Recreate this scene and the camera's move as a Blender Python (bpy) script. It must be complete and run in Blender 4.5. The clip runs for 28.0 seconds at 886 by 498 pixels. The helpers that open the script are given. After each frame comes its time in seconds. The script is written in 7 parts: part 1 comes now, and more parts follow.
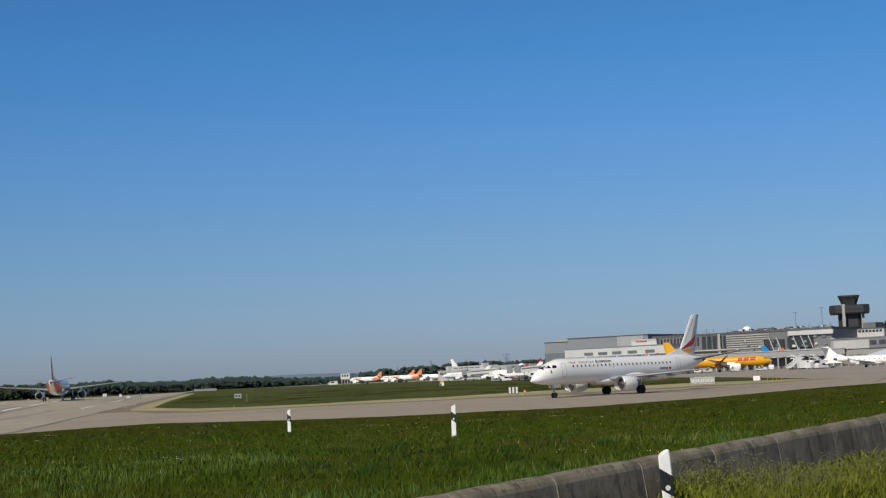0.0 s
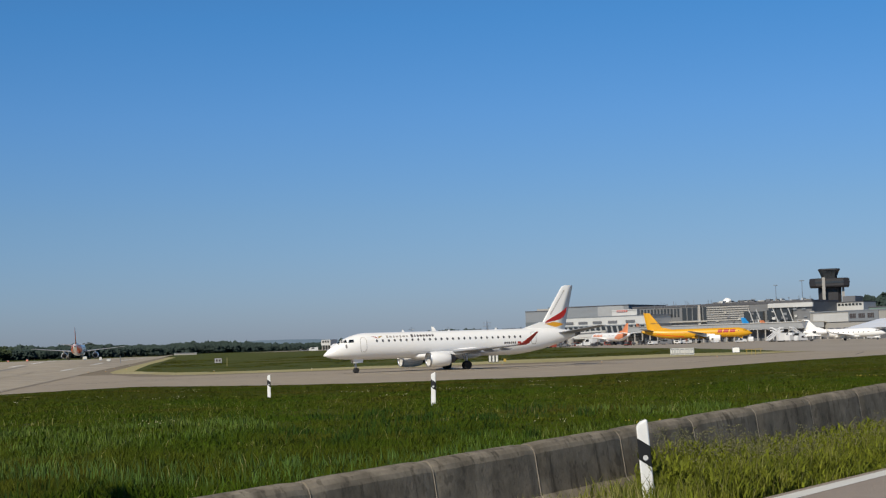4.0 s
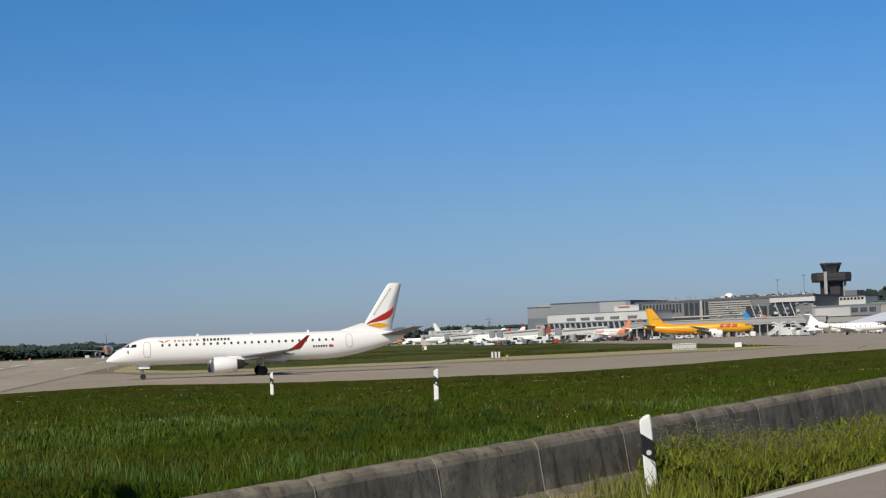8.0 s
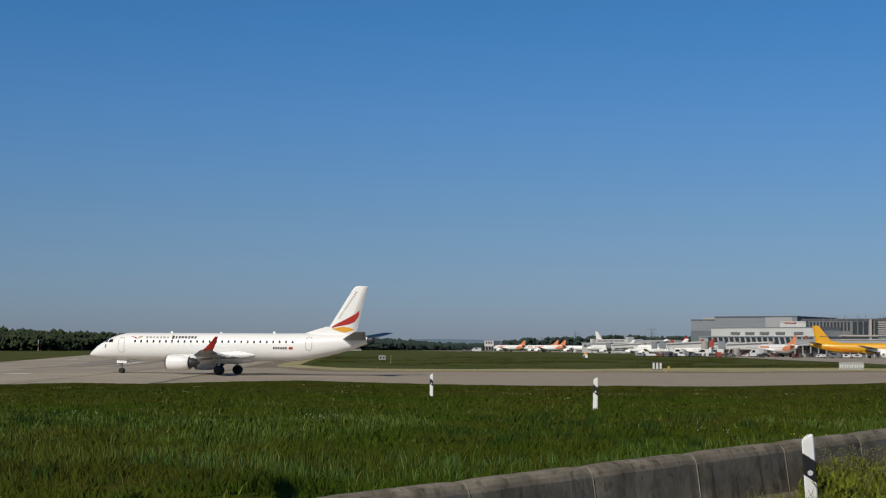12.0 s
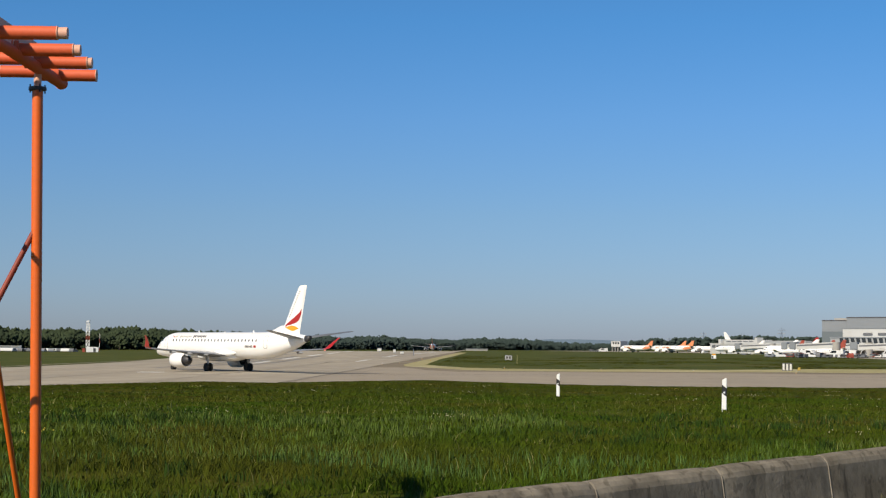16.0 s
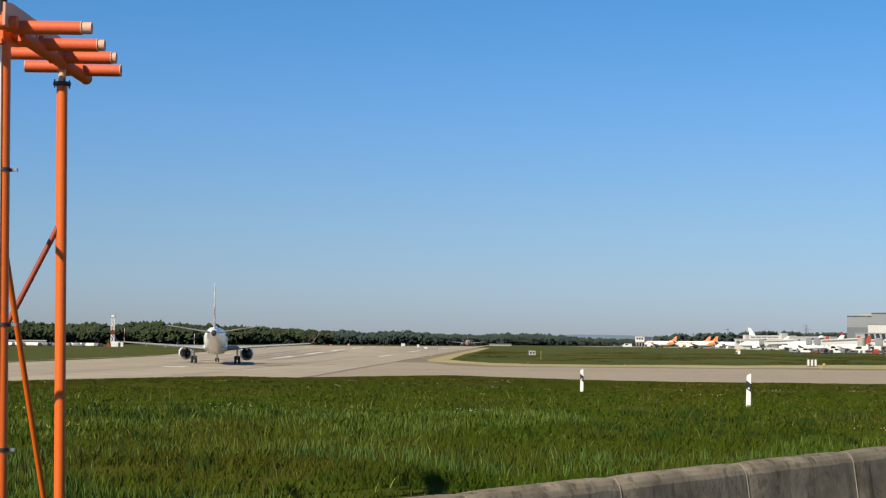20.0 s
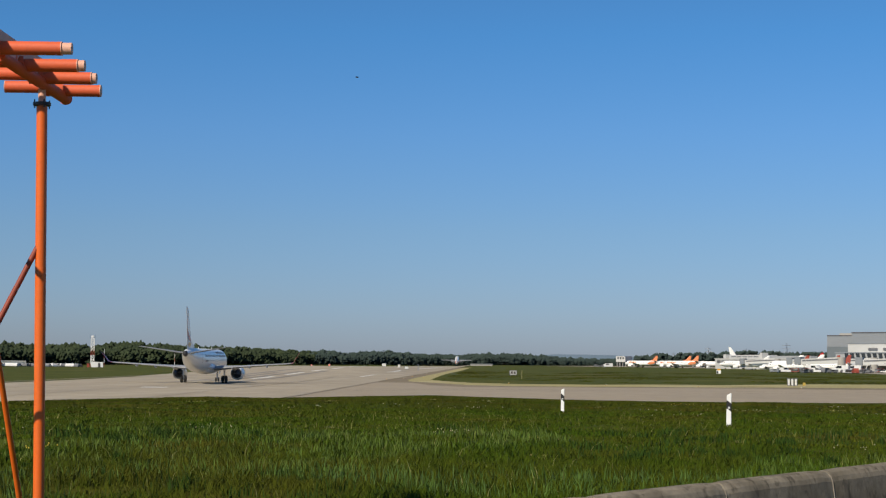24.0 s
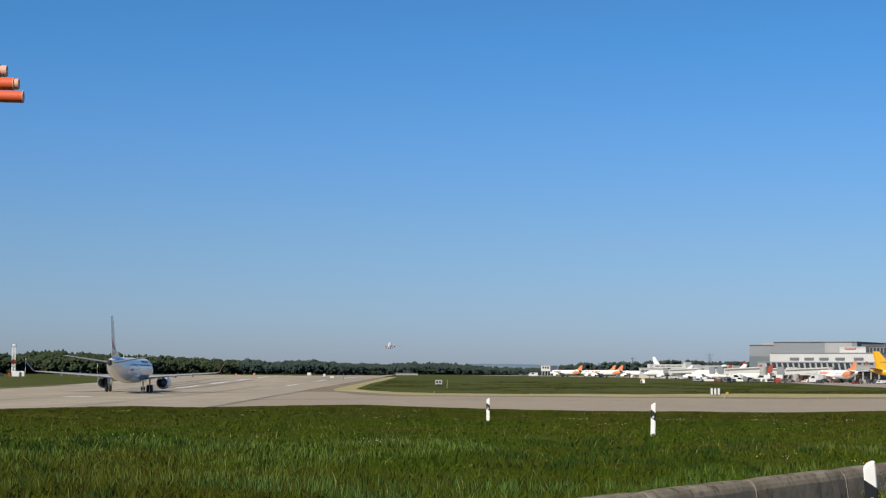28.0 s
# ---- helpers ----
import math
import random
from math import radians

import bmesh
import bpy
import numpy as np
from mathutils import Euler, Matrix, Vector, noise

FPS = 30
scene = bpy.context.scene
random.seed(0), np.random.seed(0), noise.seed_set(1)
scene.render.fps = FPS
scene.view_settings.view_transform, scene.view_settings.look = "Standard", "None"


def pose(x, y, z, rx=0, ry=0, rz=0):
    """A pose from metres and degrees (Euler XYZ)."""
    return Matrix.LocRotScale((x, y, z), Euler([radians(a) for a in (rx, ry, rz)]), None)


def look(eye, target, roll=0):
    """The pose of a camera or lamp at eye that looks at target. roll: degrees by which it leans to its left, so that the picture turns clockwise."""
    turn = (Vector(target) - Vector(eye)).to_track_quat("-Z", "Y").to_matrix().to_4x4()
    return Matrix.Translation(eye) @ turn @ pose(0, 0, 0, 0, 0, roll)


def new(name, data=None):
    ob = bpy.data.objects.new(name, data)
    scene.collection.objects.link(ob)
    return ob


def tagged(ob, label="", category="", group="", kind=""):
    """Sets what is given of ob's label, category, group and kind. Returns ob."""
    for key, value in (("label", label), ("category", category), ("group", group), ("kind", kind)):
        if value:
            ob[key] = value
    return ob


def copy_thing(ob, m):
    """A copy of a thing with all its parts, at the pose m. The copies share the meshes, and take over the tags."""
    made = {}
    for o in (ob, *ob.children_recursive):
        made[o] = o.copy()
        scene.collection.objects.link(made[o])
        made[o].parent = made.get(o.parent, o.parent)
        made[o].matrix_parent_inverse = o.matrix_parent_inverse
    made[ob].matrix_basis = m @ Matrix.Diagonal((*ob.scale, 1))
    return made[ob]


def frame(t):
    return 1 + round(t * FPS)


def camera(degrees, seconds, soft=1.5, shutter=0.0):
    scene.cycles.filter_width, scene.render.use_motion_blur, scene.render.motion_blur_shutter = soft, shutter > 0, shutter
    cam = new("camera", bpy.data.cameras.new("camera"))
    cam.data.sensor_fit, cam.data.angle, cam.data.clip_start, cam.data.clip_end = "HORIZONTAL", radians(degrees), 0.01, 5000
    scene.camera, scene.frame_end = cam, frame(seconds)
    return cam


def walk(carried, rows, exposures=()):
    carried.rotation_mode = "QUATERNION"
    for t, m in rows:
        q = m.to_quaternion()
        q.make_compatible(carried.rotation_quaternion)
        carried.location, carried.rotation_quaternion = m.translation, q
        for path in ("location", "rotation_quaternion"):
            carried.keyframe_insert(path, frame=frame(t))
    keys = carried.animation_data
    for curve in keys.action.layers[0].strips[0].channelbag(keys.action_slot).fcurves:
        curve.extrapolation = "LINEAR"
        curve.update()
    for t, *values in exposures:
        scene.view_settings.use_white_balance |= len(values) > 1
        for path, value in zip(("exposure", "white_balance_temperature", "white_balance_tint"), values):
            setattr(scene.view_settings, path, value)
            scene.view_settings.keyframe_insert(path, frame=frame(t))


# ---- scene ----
cam = camera(30.56, 28.0, soft=1.25)
# seconds, eye, yaw, pitch and roll in degrees
PATH = [
    (0, (-0.001, 0.009, 3.399), 5.05, 4.49, -2.55),
    (0.5, (0.004, 0.014, 3.402), 4.78, 4.56, -2.15),
    (1, (0.004, 0.019, 3.408), 4.89, 4.50, -1.75),
    (1.5, (0.007, 0.011, 3.403), 4.93, 4.97, -1.56),
    (2, (0.007, 0.003, 3.411), 4.76, 5.69, -1.33),
    (2.5, (0.005, 0.013, 3.404), 4.66, 4.97, -1.36),
    (3, (0.001, 0.011, 3.408), 4.60, 4.64, -1.52),
    (3.5, (0.005, 0.017, 3.404), 4.55, 3.88, -1.66),
    (5.5, (-0.001, -0.042, 3.396), 4.22, 2.92, -1.86),
    (6, (-0.001, -0.038, 3.399), 4.21, 2.88, -1.83),
    (6.5, (0.001, -0.036, 3.397), 4.04, 2.78, -1.90),
    (7, (-0.002, -0.042, 3.399), 4.17, 2.91, -1.99),
    (7.5, (-0.006, -0.039, 3.403), 4.30, 3.02, -2.00),
    (8, (-0.003, -0.037, 3.397), 4.52, 3.21, -2.10),
    (8.5, (0.010, 0.044, 3.409), 6.06, 3.32, -2.17),
    (9, (0.016, 0.044, 3.405), 6.32, 3.44, -2.16),
    (9.5, (0.013, 0.034, 3.402), 5.88, 3.47, -2.03),
    (10, (0.010, 0.040, 3.406), 5.36, 3.38, -1.44),
    (10.5, (0.010, 0.063, 3.407), 9.04, 3.34, -0.76),
    (11, (-0.006, 0.047, 3.404), 9.69, 3.49, -0.20),
    (11.5, (-0.001, -0.031, 3.400), 9.86, 3.45, 0.33),
    (12, (0.002, -0.010, 3.404), 10.33, 3.48, 0.35),
    (12.5, (0.001, -0.011, 3.402), 10.84, 3.54, 0.39),
    (14.5, (0.002, -0.023, 3.403), 10.93, 3.82, 0.35),
    (15, (0.007, -0.008, 3.398), 11.36, 3.64, 0.24),
    (15.5, (-0.003, -0.001, 3.398), 13.94, 3.47, 0.48),
    (16, (-0.002, -0.019, 3.395), 14.79, 3.45, 0.50),
    (16.5, (-0.003, -0.015, 3.400), 15.03, 3.41, 0.55),
    (17, (-0.000, -0.013, 3.399), 15.40, 3.28, 0.55),
    (17.5, (-0.002, -0.014, 3.395), 15.70, 3.16, 0.55),
    (18, (-0.008, 0.001, 3.396), 15.80, 3.20, 0.50),
    (18.5, (-0.005, -0.002, 3.397), 15.96, 3.17, 0.53),
    (19, (-0.006, -0.000, 3.397), 15.80, 3.16, 0.56),
    (19.5, (-0.006, -0.003, 3.399), 15.68, 3.25, 0.57),
    (20, (-0.007, 0.006, 3.396), 15.63, 3.27, 0.60),
    (20.5, (-0.002, -0.004, 3.397), 15.65, 3.34, 0.65),
    (22.5, (-0.004, -0.014, 3.397), 15.37, 3.72, 0.57),
    (23, (0.001, -0.020, 3.393), 15.25, 3.79, 0.53),
    (23.5, (-0.009, 0.001, 3.396), 14.99, 3.91, 0.52),
    (24, (0.010, -0.021, 3.395), 14.96, 3.98, 0.51),
    (24.5, (-0.006, -0.001, 3.397), 14.80, 4.10, 0.49),
    (25, (-0.002, -0.008, 3.397), 14.59, 4.25, 0.49),
    (25.5, (-0.011, 0.009, 3.399), 14.41, 4.37, 0.42),
    (26, (0.008, -0.016, 3.392), 13.94, 4.45, 0.42),
    (26.5, (-0.004, 0.004, 3.400), 13.68, 4.33, 0.40),
    (27, (-0.008, 0.040, 3.400), 12.87, 4.41, 0.39),
    (27.5, (-0.008, 0.016, 3.395), 12.57, 4.41, 0.41),
    (28, (-0.010, 0.026, 3.399), 12.34, 4.33, 0.54),
]

EXPOSURES = [(0, -0.31, 6500, 10), (4, -0.26, 6500, 10), (8, -0.24, 6500, 10), (9, -0.29, 6500, 10), (10.5, -0.26, 6500, 10), (11, -0.17, 6500, 10), (12, -0.54, 6450, 10), (14.5, -0.32, 6450, 10), (15, -0.25, 6450, 10), (16, 0.0, 6800, 10), (17, -0.19, 6600, 10), (18, -0.06, 6700, 10), (19, 0.2, 7000, 10), (20, 0.22, 7100, 10), (23, 0.1, 6900, 10), (24, -0.08, 6750, 10), (25, -0.15, 6620, 10), (26, -0.19, 6570, 10), (27, -0.09, 6560, 10), (28, 0.02, 6600, 10)]


def aim(eye, yaw, pitch, roll):
    a, b = radians(yaw), radians(pitch)
    way = Vector((-math.sin(a) * math.cos(b), math.cos(a) * math.cos(b), math.sin(b)))
    return look(eye, Vector(eye) + way, roll)


walk(cam, [(t, aim(eye, yaw, pitch, roll)) for t, eye, yaw, pitch, roll in PATH], EXPOSURES)

# ---- sky and sun ----
SUN_AZ, SUN_EL = 155.0, 38.0  # degrees to the left of +y, and up
world = bpy.data.worlds.new("world")
scene.world = world
world.use_nodes = True
wn, wl = world.node_tree.nodes, world.node_tree.links
sky = wn.new("ShaderNodeTexSky")
sky.sky_type, sky.sun_disc = "NISHITA", False
sky.sun_elevation, sky.sun_rotation = radians(SUN_EL), radians(-SUN_AZ)
sky.altitude, sky.air_density, sky.dust_density, sky.ozone_density = 100, 1.0, 0.4, 3.0
# the haze of the day: a tint of the sky by height
place = wn.new("ShaderNodeTexCoord")
split = wn.new("ShaderNodeSeparateXYZ")
ramp = wn.new("ShaderNodeValToRGB")
tint = wn.new("ShaderNodeMix")
tint.data_type, tint.blend_type = "RGBA", "MULTIPLY"
tint.inputs[0].default_value = 1.0
wl.new(place.outputs["Generated"], split.inputs[0])
wl.new(split.outputs["Z"], ramp.inputs[0])
for k, (height, colour) in enumerate(((0.0, (0.35, 0.428, 0.69)), (0.03, (0.353, 0.458, 0.718)), (0.08, (0.348, 0.49, 0.712)), (0.14, (0.305, 0.53, 0.80)), (0.2, (0.24, 0.545, 0.83)), (0.45, (0.26, 0.45, 0.6)), (1.0, (0.24, 0.35, 0.44)))):
    stop = ramp.color_ramp.elements[k] if k < 2 else ramp.color_ramp.elements.new(height)
    stop.position, stop.color = height, (*colour, 1)
wl.new(sky.outputs[0], tint.inputs[6])
wl.new(ramp.outputs[0], tint.inputs[7])
wl.new(tint.outputs[2], wn["Background"].inputs[0])
wn["Background"].inputs[1].default_value = 0.132
sun = new("sun", bpy.data.lights.new("sun", "SUN"))
sun.data.energy, sun.data.angle, sun.data.color = 5.0, radians(0.53), (1.0, 0.91, 0.76)
to_sun = Vector((-math.sin(radians(SUN_AZ)) * math.cos(radians(SUN_EL)), math.cos(radians(SUN_AZ)) * math.cos(radians(SUN_EL)), math.sin(radians(SUN_EL))))
sun.matrix_world = look(to_sun * 100, (0, 0, 0))


# ---- materials ----
def material(name, colour, rough=0.6, metal=0.0, vary=0.0, scale=1.0, other=None, bump=0.0, bump_scale=None, island=0.0, objvar=0.0, spec=0.5, coat=0.0, glow=0.0, stretch=None, fine=0.0, fine_scale=20.0, third=None, third_scale=0.1, shift=False, drip=0.0, soft=0.0):
    """A procedural material: a base colour, a second colour mixed in by noise at two scales, random tint by island or object, and bump."""
    m = bpy.data.materials.new(name)
    m.use_nodes = True
    nt, b = m.node_tree, m.node_tree.nodes["Principled BSDF"]
    nodes, links = nt.nodes, nt.links
    col = tuple(colour) + (1,)
    b.inputs["Base Color"].default_value = col
    b.inputs["Roughness"].default_value, b.inputs["Metallic"].default_value = rough, metal
    b.inputs["Specular IOR Level"].default_value = spec
    b.inputs["Coat Weight"].default_value = coat
    if glow:
        b.inputs["Emission Color"].default_value, b.inputs["Emission Strength"].default_value = col, glow
    source = None
    coord = nodes.new("ShaderNodeTexCoord").outputs["Object"] if (vary or bump or fine) else None
    if coord and shift:
        info, add = nodes.new("ShaderNodeObjectInfo"), nodes.new("ShaderNodeVectorMath")
        add.operation = "MULTIPLY_ADD"
        add.inputs[1].default_value = (37, 23, 5)
        links.new(info.outputs["Random"], add.inputs[0])
        links.new(coord, add.inputs[2])
        coord = add.outputs[0]
    if coord and stretch:
        mp = nodes.new("ShaderNodeMapping")
        mp.inputs["Scale"].default_value = stretch
        links.new(coord, mp.inputs[0])
        coord = mp.outputs[0]

    def noisy(s, detail=4.0):
        n = nodes.new("ShaderNodeTexNoise")
        n.inputs["Scale"].default_value, n.inputs["Detail"].default_value, n.inputs["Roughness"].default_value = s, detail, 0.6
        links.new(coord, n.inputs["Vector"])
        return n.outputs["Fac"]

    def mixed(fac, a, c, low=0.35, high=0.65, amount=1.0):
        r = nodes.new("ShaderNodeMapRange")
        r.inputs[1].default_value, r.inputs[2].default_value, r.inputs[4].default_value = low, high, amount
        links.new(fac, r.inputs[0])
        mx = nodes.new("ShaderNodeMix")
        mx.data_type = "RGBA"
        links.new(r.outputs[0], mx.inputs[0])
        if isinstance(a, tuple):
            mx.inputs[6].default_value = a
        else:
            links.new(a, mx.inputs[6])
        mx.inputs[7].default_value = c
        return mx.outputs[2]

    if vary:
        second = tuple(other or [v * 0.6 for v in colour]) + (1,)
        source = mixed(noisy(scale), col, second, amount=vary)
        source = mixed(noisy(scale * 7.3), source, tuple(v * 0.75 for v in colour) + (1,), amount=vary * 0.6)
    if third:
        source = mixed(noisy(third_scale, 3.0), source or col, tuple(third) + (1,), 0.5, 0.72, 0.7)
    if fine:
        source = mixed(noisy(fine_scale, 6.0), source or col, tuple(v * 0.5 for v in colour) + (1,), 0.45, 0.75, fine)
    if drip:
        # dark run-off streaks, long and narrow, in uneven groups
        mp = nodes.new("ShaderNodeMapping")
        mp.inputs["Scale"].default_value = (6.0, 6.0, 0.7)
        links.new(coord, mp.inputs[0])
        plain, coord = coord, mp.outputs[0]
        streak = noisy(1.0, 5.0)
        coord = plain
        source = mixed(streak, source or col, tuple(v * 0.25 for v in colour) + (1,), 0.56, 0.66, drip)
        source = mixed(noisy(5.5, 2.0), source, tuple(v * 0.3 for v in colour) + (1,), 0.6, 0.66, drip * 0.7)
    if island or objvar:
        rnd = nodes.new("ShaderNodeNewGeometry").outputs["Random Per Island"] if island else nodes.new("ShaderNodeObjectInfo").outputs["Random"]
        h = nodes.new("ShaderNodeHueSaturation")
        r = nodes.new("ShaderNodeMapRange")
        k = island or objvar
        r.inputs[3].default_value, r.inputs[4].default_value = 1 - k, 1 + k
        links.new(rnd, r.inputs[0])
        links.new(r.outputs[0], h.inputs["Value"])
        if source:
            links.new(source, h.inputs["Color"])
        else:
            h.inputs["Color"].default_value = col
        source = h.outputs[0]
    if source:
        links.new(source, b.inputs["Base Color"])
    if soft:
        # thin blades pass light on to each other: their normals lean upward
        geo, lift, size = nodes.new("ShaderNodeNewGeometry"), nodes.new("ShaderNodeVectorMath"), nodes.new("ShaderNodeVectorMath")
        lift.operation, size.operation = "MULTIPLY_ADD", "NORMALIZE"
        lift.inputs[1].default_value = (1 - soft, 1 - soft, 1 - soft)
        lift.inputs[2].default_value = (0, 0, soft)
        links.new(geo.outputs["Normal"], lift.inputs[0])
        links.new(lift.outputs[0], size.inputs[0])
        links.new(size.outputs[0], b.inputs["Normal"])
    if bump:
        bp = nodes.new("ShaderNodeBump")
        bp.inputs["Strength"].default_value = bump
        bp.inputs["Distance"].default_value = 0.05
        links.new(noisy(bump_scale or scale * 20, 6.0), bp.inputs["Height"])
        links.new(bp.outputs[0], b.inputs["Normal"])
    return m


M_GRASS = material("meadow", (0.052, 0.079, 0.005), 0.95, vary=1.0, scale=0.17, other=(0.074, 0.074, 0.009), third=(0.084, 0.064, 0.012), third_scale=0.11, spec=0.04)
M_ISLAND = material("field grass", (0.056, 0.074, 0.008), 0.95, vary=1.0, scale=0.05, other=(0.1, 0.104, 0.018), third=(0.125, 0.1, 0.025), third_scale=0.02, fine=0.6, fine_scale=0.16, spec=0.1)
M_BLADE = material("grass blade", (0.042, 0.082, 0.004), 0.7, island=0.3, spec=0.06, vary=1.0, scale=0.25, other=(0.066, 0.076, 0.006), third=(0.082, 0.065, 0.01), third_scale=0.11, fine=0.55, fine_scale=0.8, soft=0.6)
M_TUFT = material("tall tuft blade", (0.055, 0.1, 0.014), 0.65, island=0.4, spec=0.1, vary=0.8, scale=0.3, other=(0.085, 0.1, 0.022), soft=0.45)
M_TALL = material("tall blue-green blade", (0.05, 0.092, 0.016), 0.6, island=0.45, spec=0.12, soft=0.4)
M_FIELD = material("field grass blade", (0.072, 0.092, 0.01), 0.8, island=0.2, spec=0.05, vary=1.0, scale=0.05, other=(0.11, 0.108, 0.022), soft=0.92)
# blades coloured dark to give the shadowy gaps of the meadow
M_SHADET = material("shade-dark tuft blade", (0.02, 0.042, 0.006), 0.75, island=0.4, spec=0.06, soft=0.4)
M_STRAW = material("straw blade", (0.211, 0.194, 0.066), 0.7, island=0.3, spec=0.2, vary=0.6, scale=2.0, other=(0.106, 0.15, 0.0264))
M_JOINT = material("dark joint", (0.29, 0.25, 0.2), 0.9, vary=0.9, scale=0.1, other=(0.37, 0.32, 0.25))
M_STREAK = material("rubber streaks", (0.194, 0.176, 0.154), 0.9, vary=0.8, scale=0.25, other=(0.29, 0.264, 0.229), stretch=(1, 0.2, 1))
M_DRY = material("dry verge", (0.42, 0.37, 0.19), 0.95, vary=0.9, scale=0.12, other=(0.28, 0.25, 0.1), third=(0.45, 0.39, 0.24), third_scale=0.05, spec=0.1)
M_CONC = material("runway concrete", (0.425, 0.365, 0.275), 0.9, vary=0.8, scale=0.05, other=(0.33, 0.285, 0.225), third=(0.46, 0.4, 0.31), third_scale=0.12, fine=0.45, fine_scale=0.5, spec=0.2, stretch=(1, 0.3, 1))
M_TAXI = material("taxiway asphalt", (0.37, 0.31, 0.23), 0.9, vary=0.6, scale=0.04, other=(0.305, 0.262, 0.208), fine=0.35, fine_scale=0.5, spec=0.2)
M_APRON = material("apron concrete", (0.37, 0.32, 0.255), 0.9, vary=0.6, scale=0.015, other=(0.29, 0.255, 0.21), fine=0.3, fine_scale=0.2, spec=0.2)
M_ROAD = material("road asphalt", (0.35, 0.295, 0.245), 0.9, vary=0.4, scale=0.6, other=(0.29, 0.245, 0.205), fine=0.4, fine_scale=60, bump=0.4, bump_scale=120, spec=0.3)
M_LINE = material("road paint", (0.74, 0.73, 0.68), 0.7, vary=0.4, scale=3, other=(0.58, 0.56, 0.5), fine=0.3, fine_scale=40)
M_WALL = material("weathered concrete", (0.268, 0.231, 0.175), 0.95, vary=1.0, scale=2.2, other=(0.11, 0.094, 0.07), third=(0.375, 0.326, 0.25), third_scale=1.6, fine=0.5, fine_scale=9, bump=0.2, bump_scale=26, stretch=(1.1, 1.1, 0.9), shift=True, spec=0.15, drip=0.75)
M_WHITE = material("white aircraft paint", (0.9, 0.89, 0.86), 0.3, coat=0.3, vary=0.12, scale=0.5, other=(0.82, 0.81, 0.77))
M_WING = material("grey wing paint", (0.3, 0.31, 0.33), 0.4, vary=0.2, scale=0.6, other=(0.24, 0.25, 0.27))
M_STAB = material("dark grey tailplane", (0.2, 0.21, 0.225), 0.45, vary=0.2, scale=0.6)
M_POST = material("white plastic", (0.84, 0.84, 0.82), 0.5, vary=0.3, scale=6, other=(0.7, 0.69, 0.64))
M_BLACK = material("black plastic", (0.012, 0.012, 0.012), 0.5)
M_REFL = material("reflector", (0.8, 0.8, 0.78), 0.25, metal=0.3)
M_RED = material("red paint", (0.4, 0.02, 0.015), 0.35, coat=0.3)
M_YELLOW = material("yellow paint", (0.75, 0.36, 0.02), 0.35, coat=0.3)
M_GOLD = material("gold paint", (0.42, 0.3, 0.1), 0.4)
M_INK = material("dark lettering", (0.06, 0.05, 0.05), 0.5)
M_GREYINK = material("grey lettering", (0.4, 0.37, 0.33), 0.5)
M_GLASS = material("dark window", (0.015, 0.018, 0.022), 0.12, spec=0.8)
M_METAL = material("bare metal", (0.45, 0.45, 0.46), 0.35, metal=0.9, vary=0.3, scale=3)
M_DARKM = material("dark metal", (0.06, 0.06, 0.065), 0.5, metal=0.5)
M_TYRE = material("tyre rubber", (0.018, 0.018, 0.018), 0.85)
M_ORANGE = material("signal orange paint", (0.8, 0.135, 0.01), 0.45, vary=0.35, scale=2.5, other=(0.68, 0.16, 0.03), fine=0.15, fine_scale=30)
M_TUBEEND = material("pale salmon paint", (0.8, 0.43, 0.31), 0.6, vary=0.3, scale=4, other=(0.66, 0.36, 0.26))
M_LOG_OR = material("orange livery paint", (0.8, 0.13, 0.01), 0.35, coat=0.3)
M_CARGO = material("yellow livery paint", (0.748, 0.37, 0.0088), 0.35, coat=0.3, vary=0.15, scale=0.3)
M_BLUE = material("blue livery paint", (0.02, 0.25, 0.6), 0.4)
M_LEAF = material("far foliage", (0.04, 0.056, 0.032), 0.95, island=0.14, vary=1.0, scale=0.07, other=(0.068, 0.09, 0.046), third=(0.03, 0.044, 0.03), third_scale=0.03, spec=0.03, soft=0.65)
M_BARK = material("bark", (0.0704, 0.0528, 0.0396), 0.9, vary=0.6, scale=2)
M_CLADD0 = material("dark case", (0.06, 0.06, 0.065), 0.6)
M_SIGN = material("pale sign face", (0.62, 0.62, 0.58), 0.5)
M_LAMPRED = material("pale red marker", (0.8, 0.22, 0.13), 0.5, vary=0.5, scale=3, other=(0.75, 0.6, 0.52))
# leaf colour paled and blued: the haze of distance is painted in
M_LEAFH = material("haze-tinted foliage", (0.054, 0.079, 0.072), 0.95, island=0.06, vary=1.0, scale=0.04, other=(0.072, 0.101, 0.083), third=(0.05, 0.073, 0.07), third_scale=0.02, spec=0.04, soft=0.75)
M_RIDGE = material("haze-tinted ridge", (0.16, 0.22, 0.28), 0.95, vary=0.4, scale=0.004, other=(0.13, 0.19, 0.24), spec=0.0)
M_BLADEV = material("roadside grass", (0.07, 0.1, 0.006), 0.65, island=0.6, spec=0.1, vary=0.8, scale=0.8, other=(0.145, 0.145, 0.02), soft=0.4)
M_DANDE = material("dandelion petals", (0.6, 0.45, 0.05), 0.7)
M_PALEW = material("pale petals", (0.4, 0.38, 0.22), 0.8)
M_CLADT = material("grey terminal cladding", (0.165, 0.168, 0.172), 0.6, vary=0.35, scale=0.06, other=(0.106, 0.109, 0.112), stretch=(1, 1, 4))
M_SEED = material("dry seed heads", (0.135, 0.13, 0.06), 0.8, island=0.5)
M_WEED = material("weed leaves", (0.095, 0.11, 0.01), 0.65, island=0.6, spec=0.1, soft=0.35)

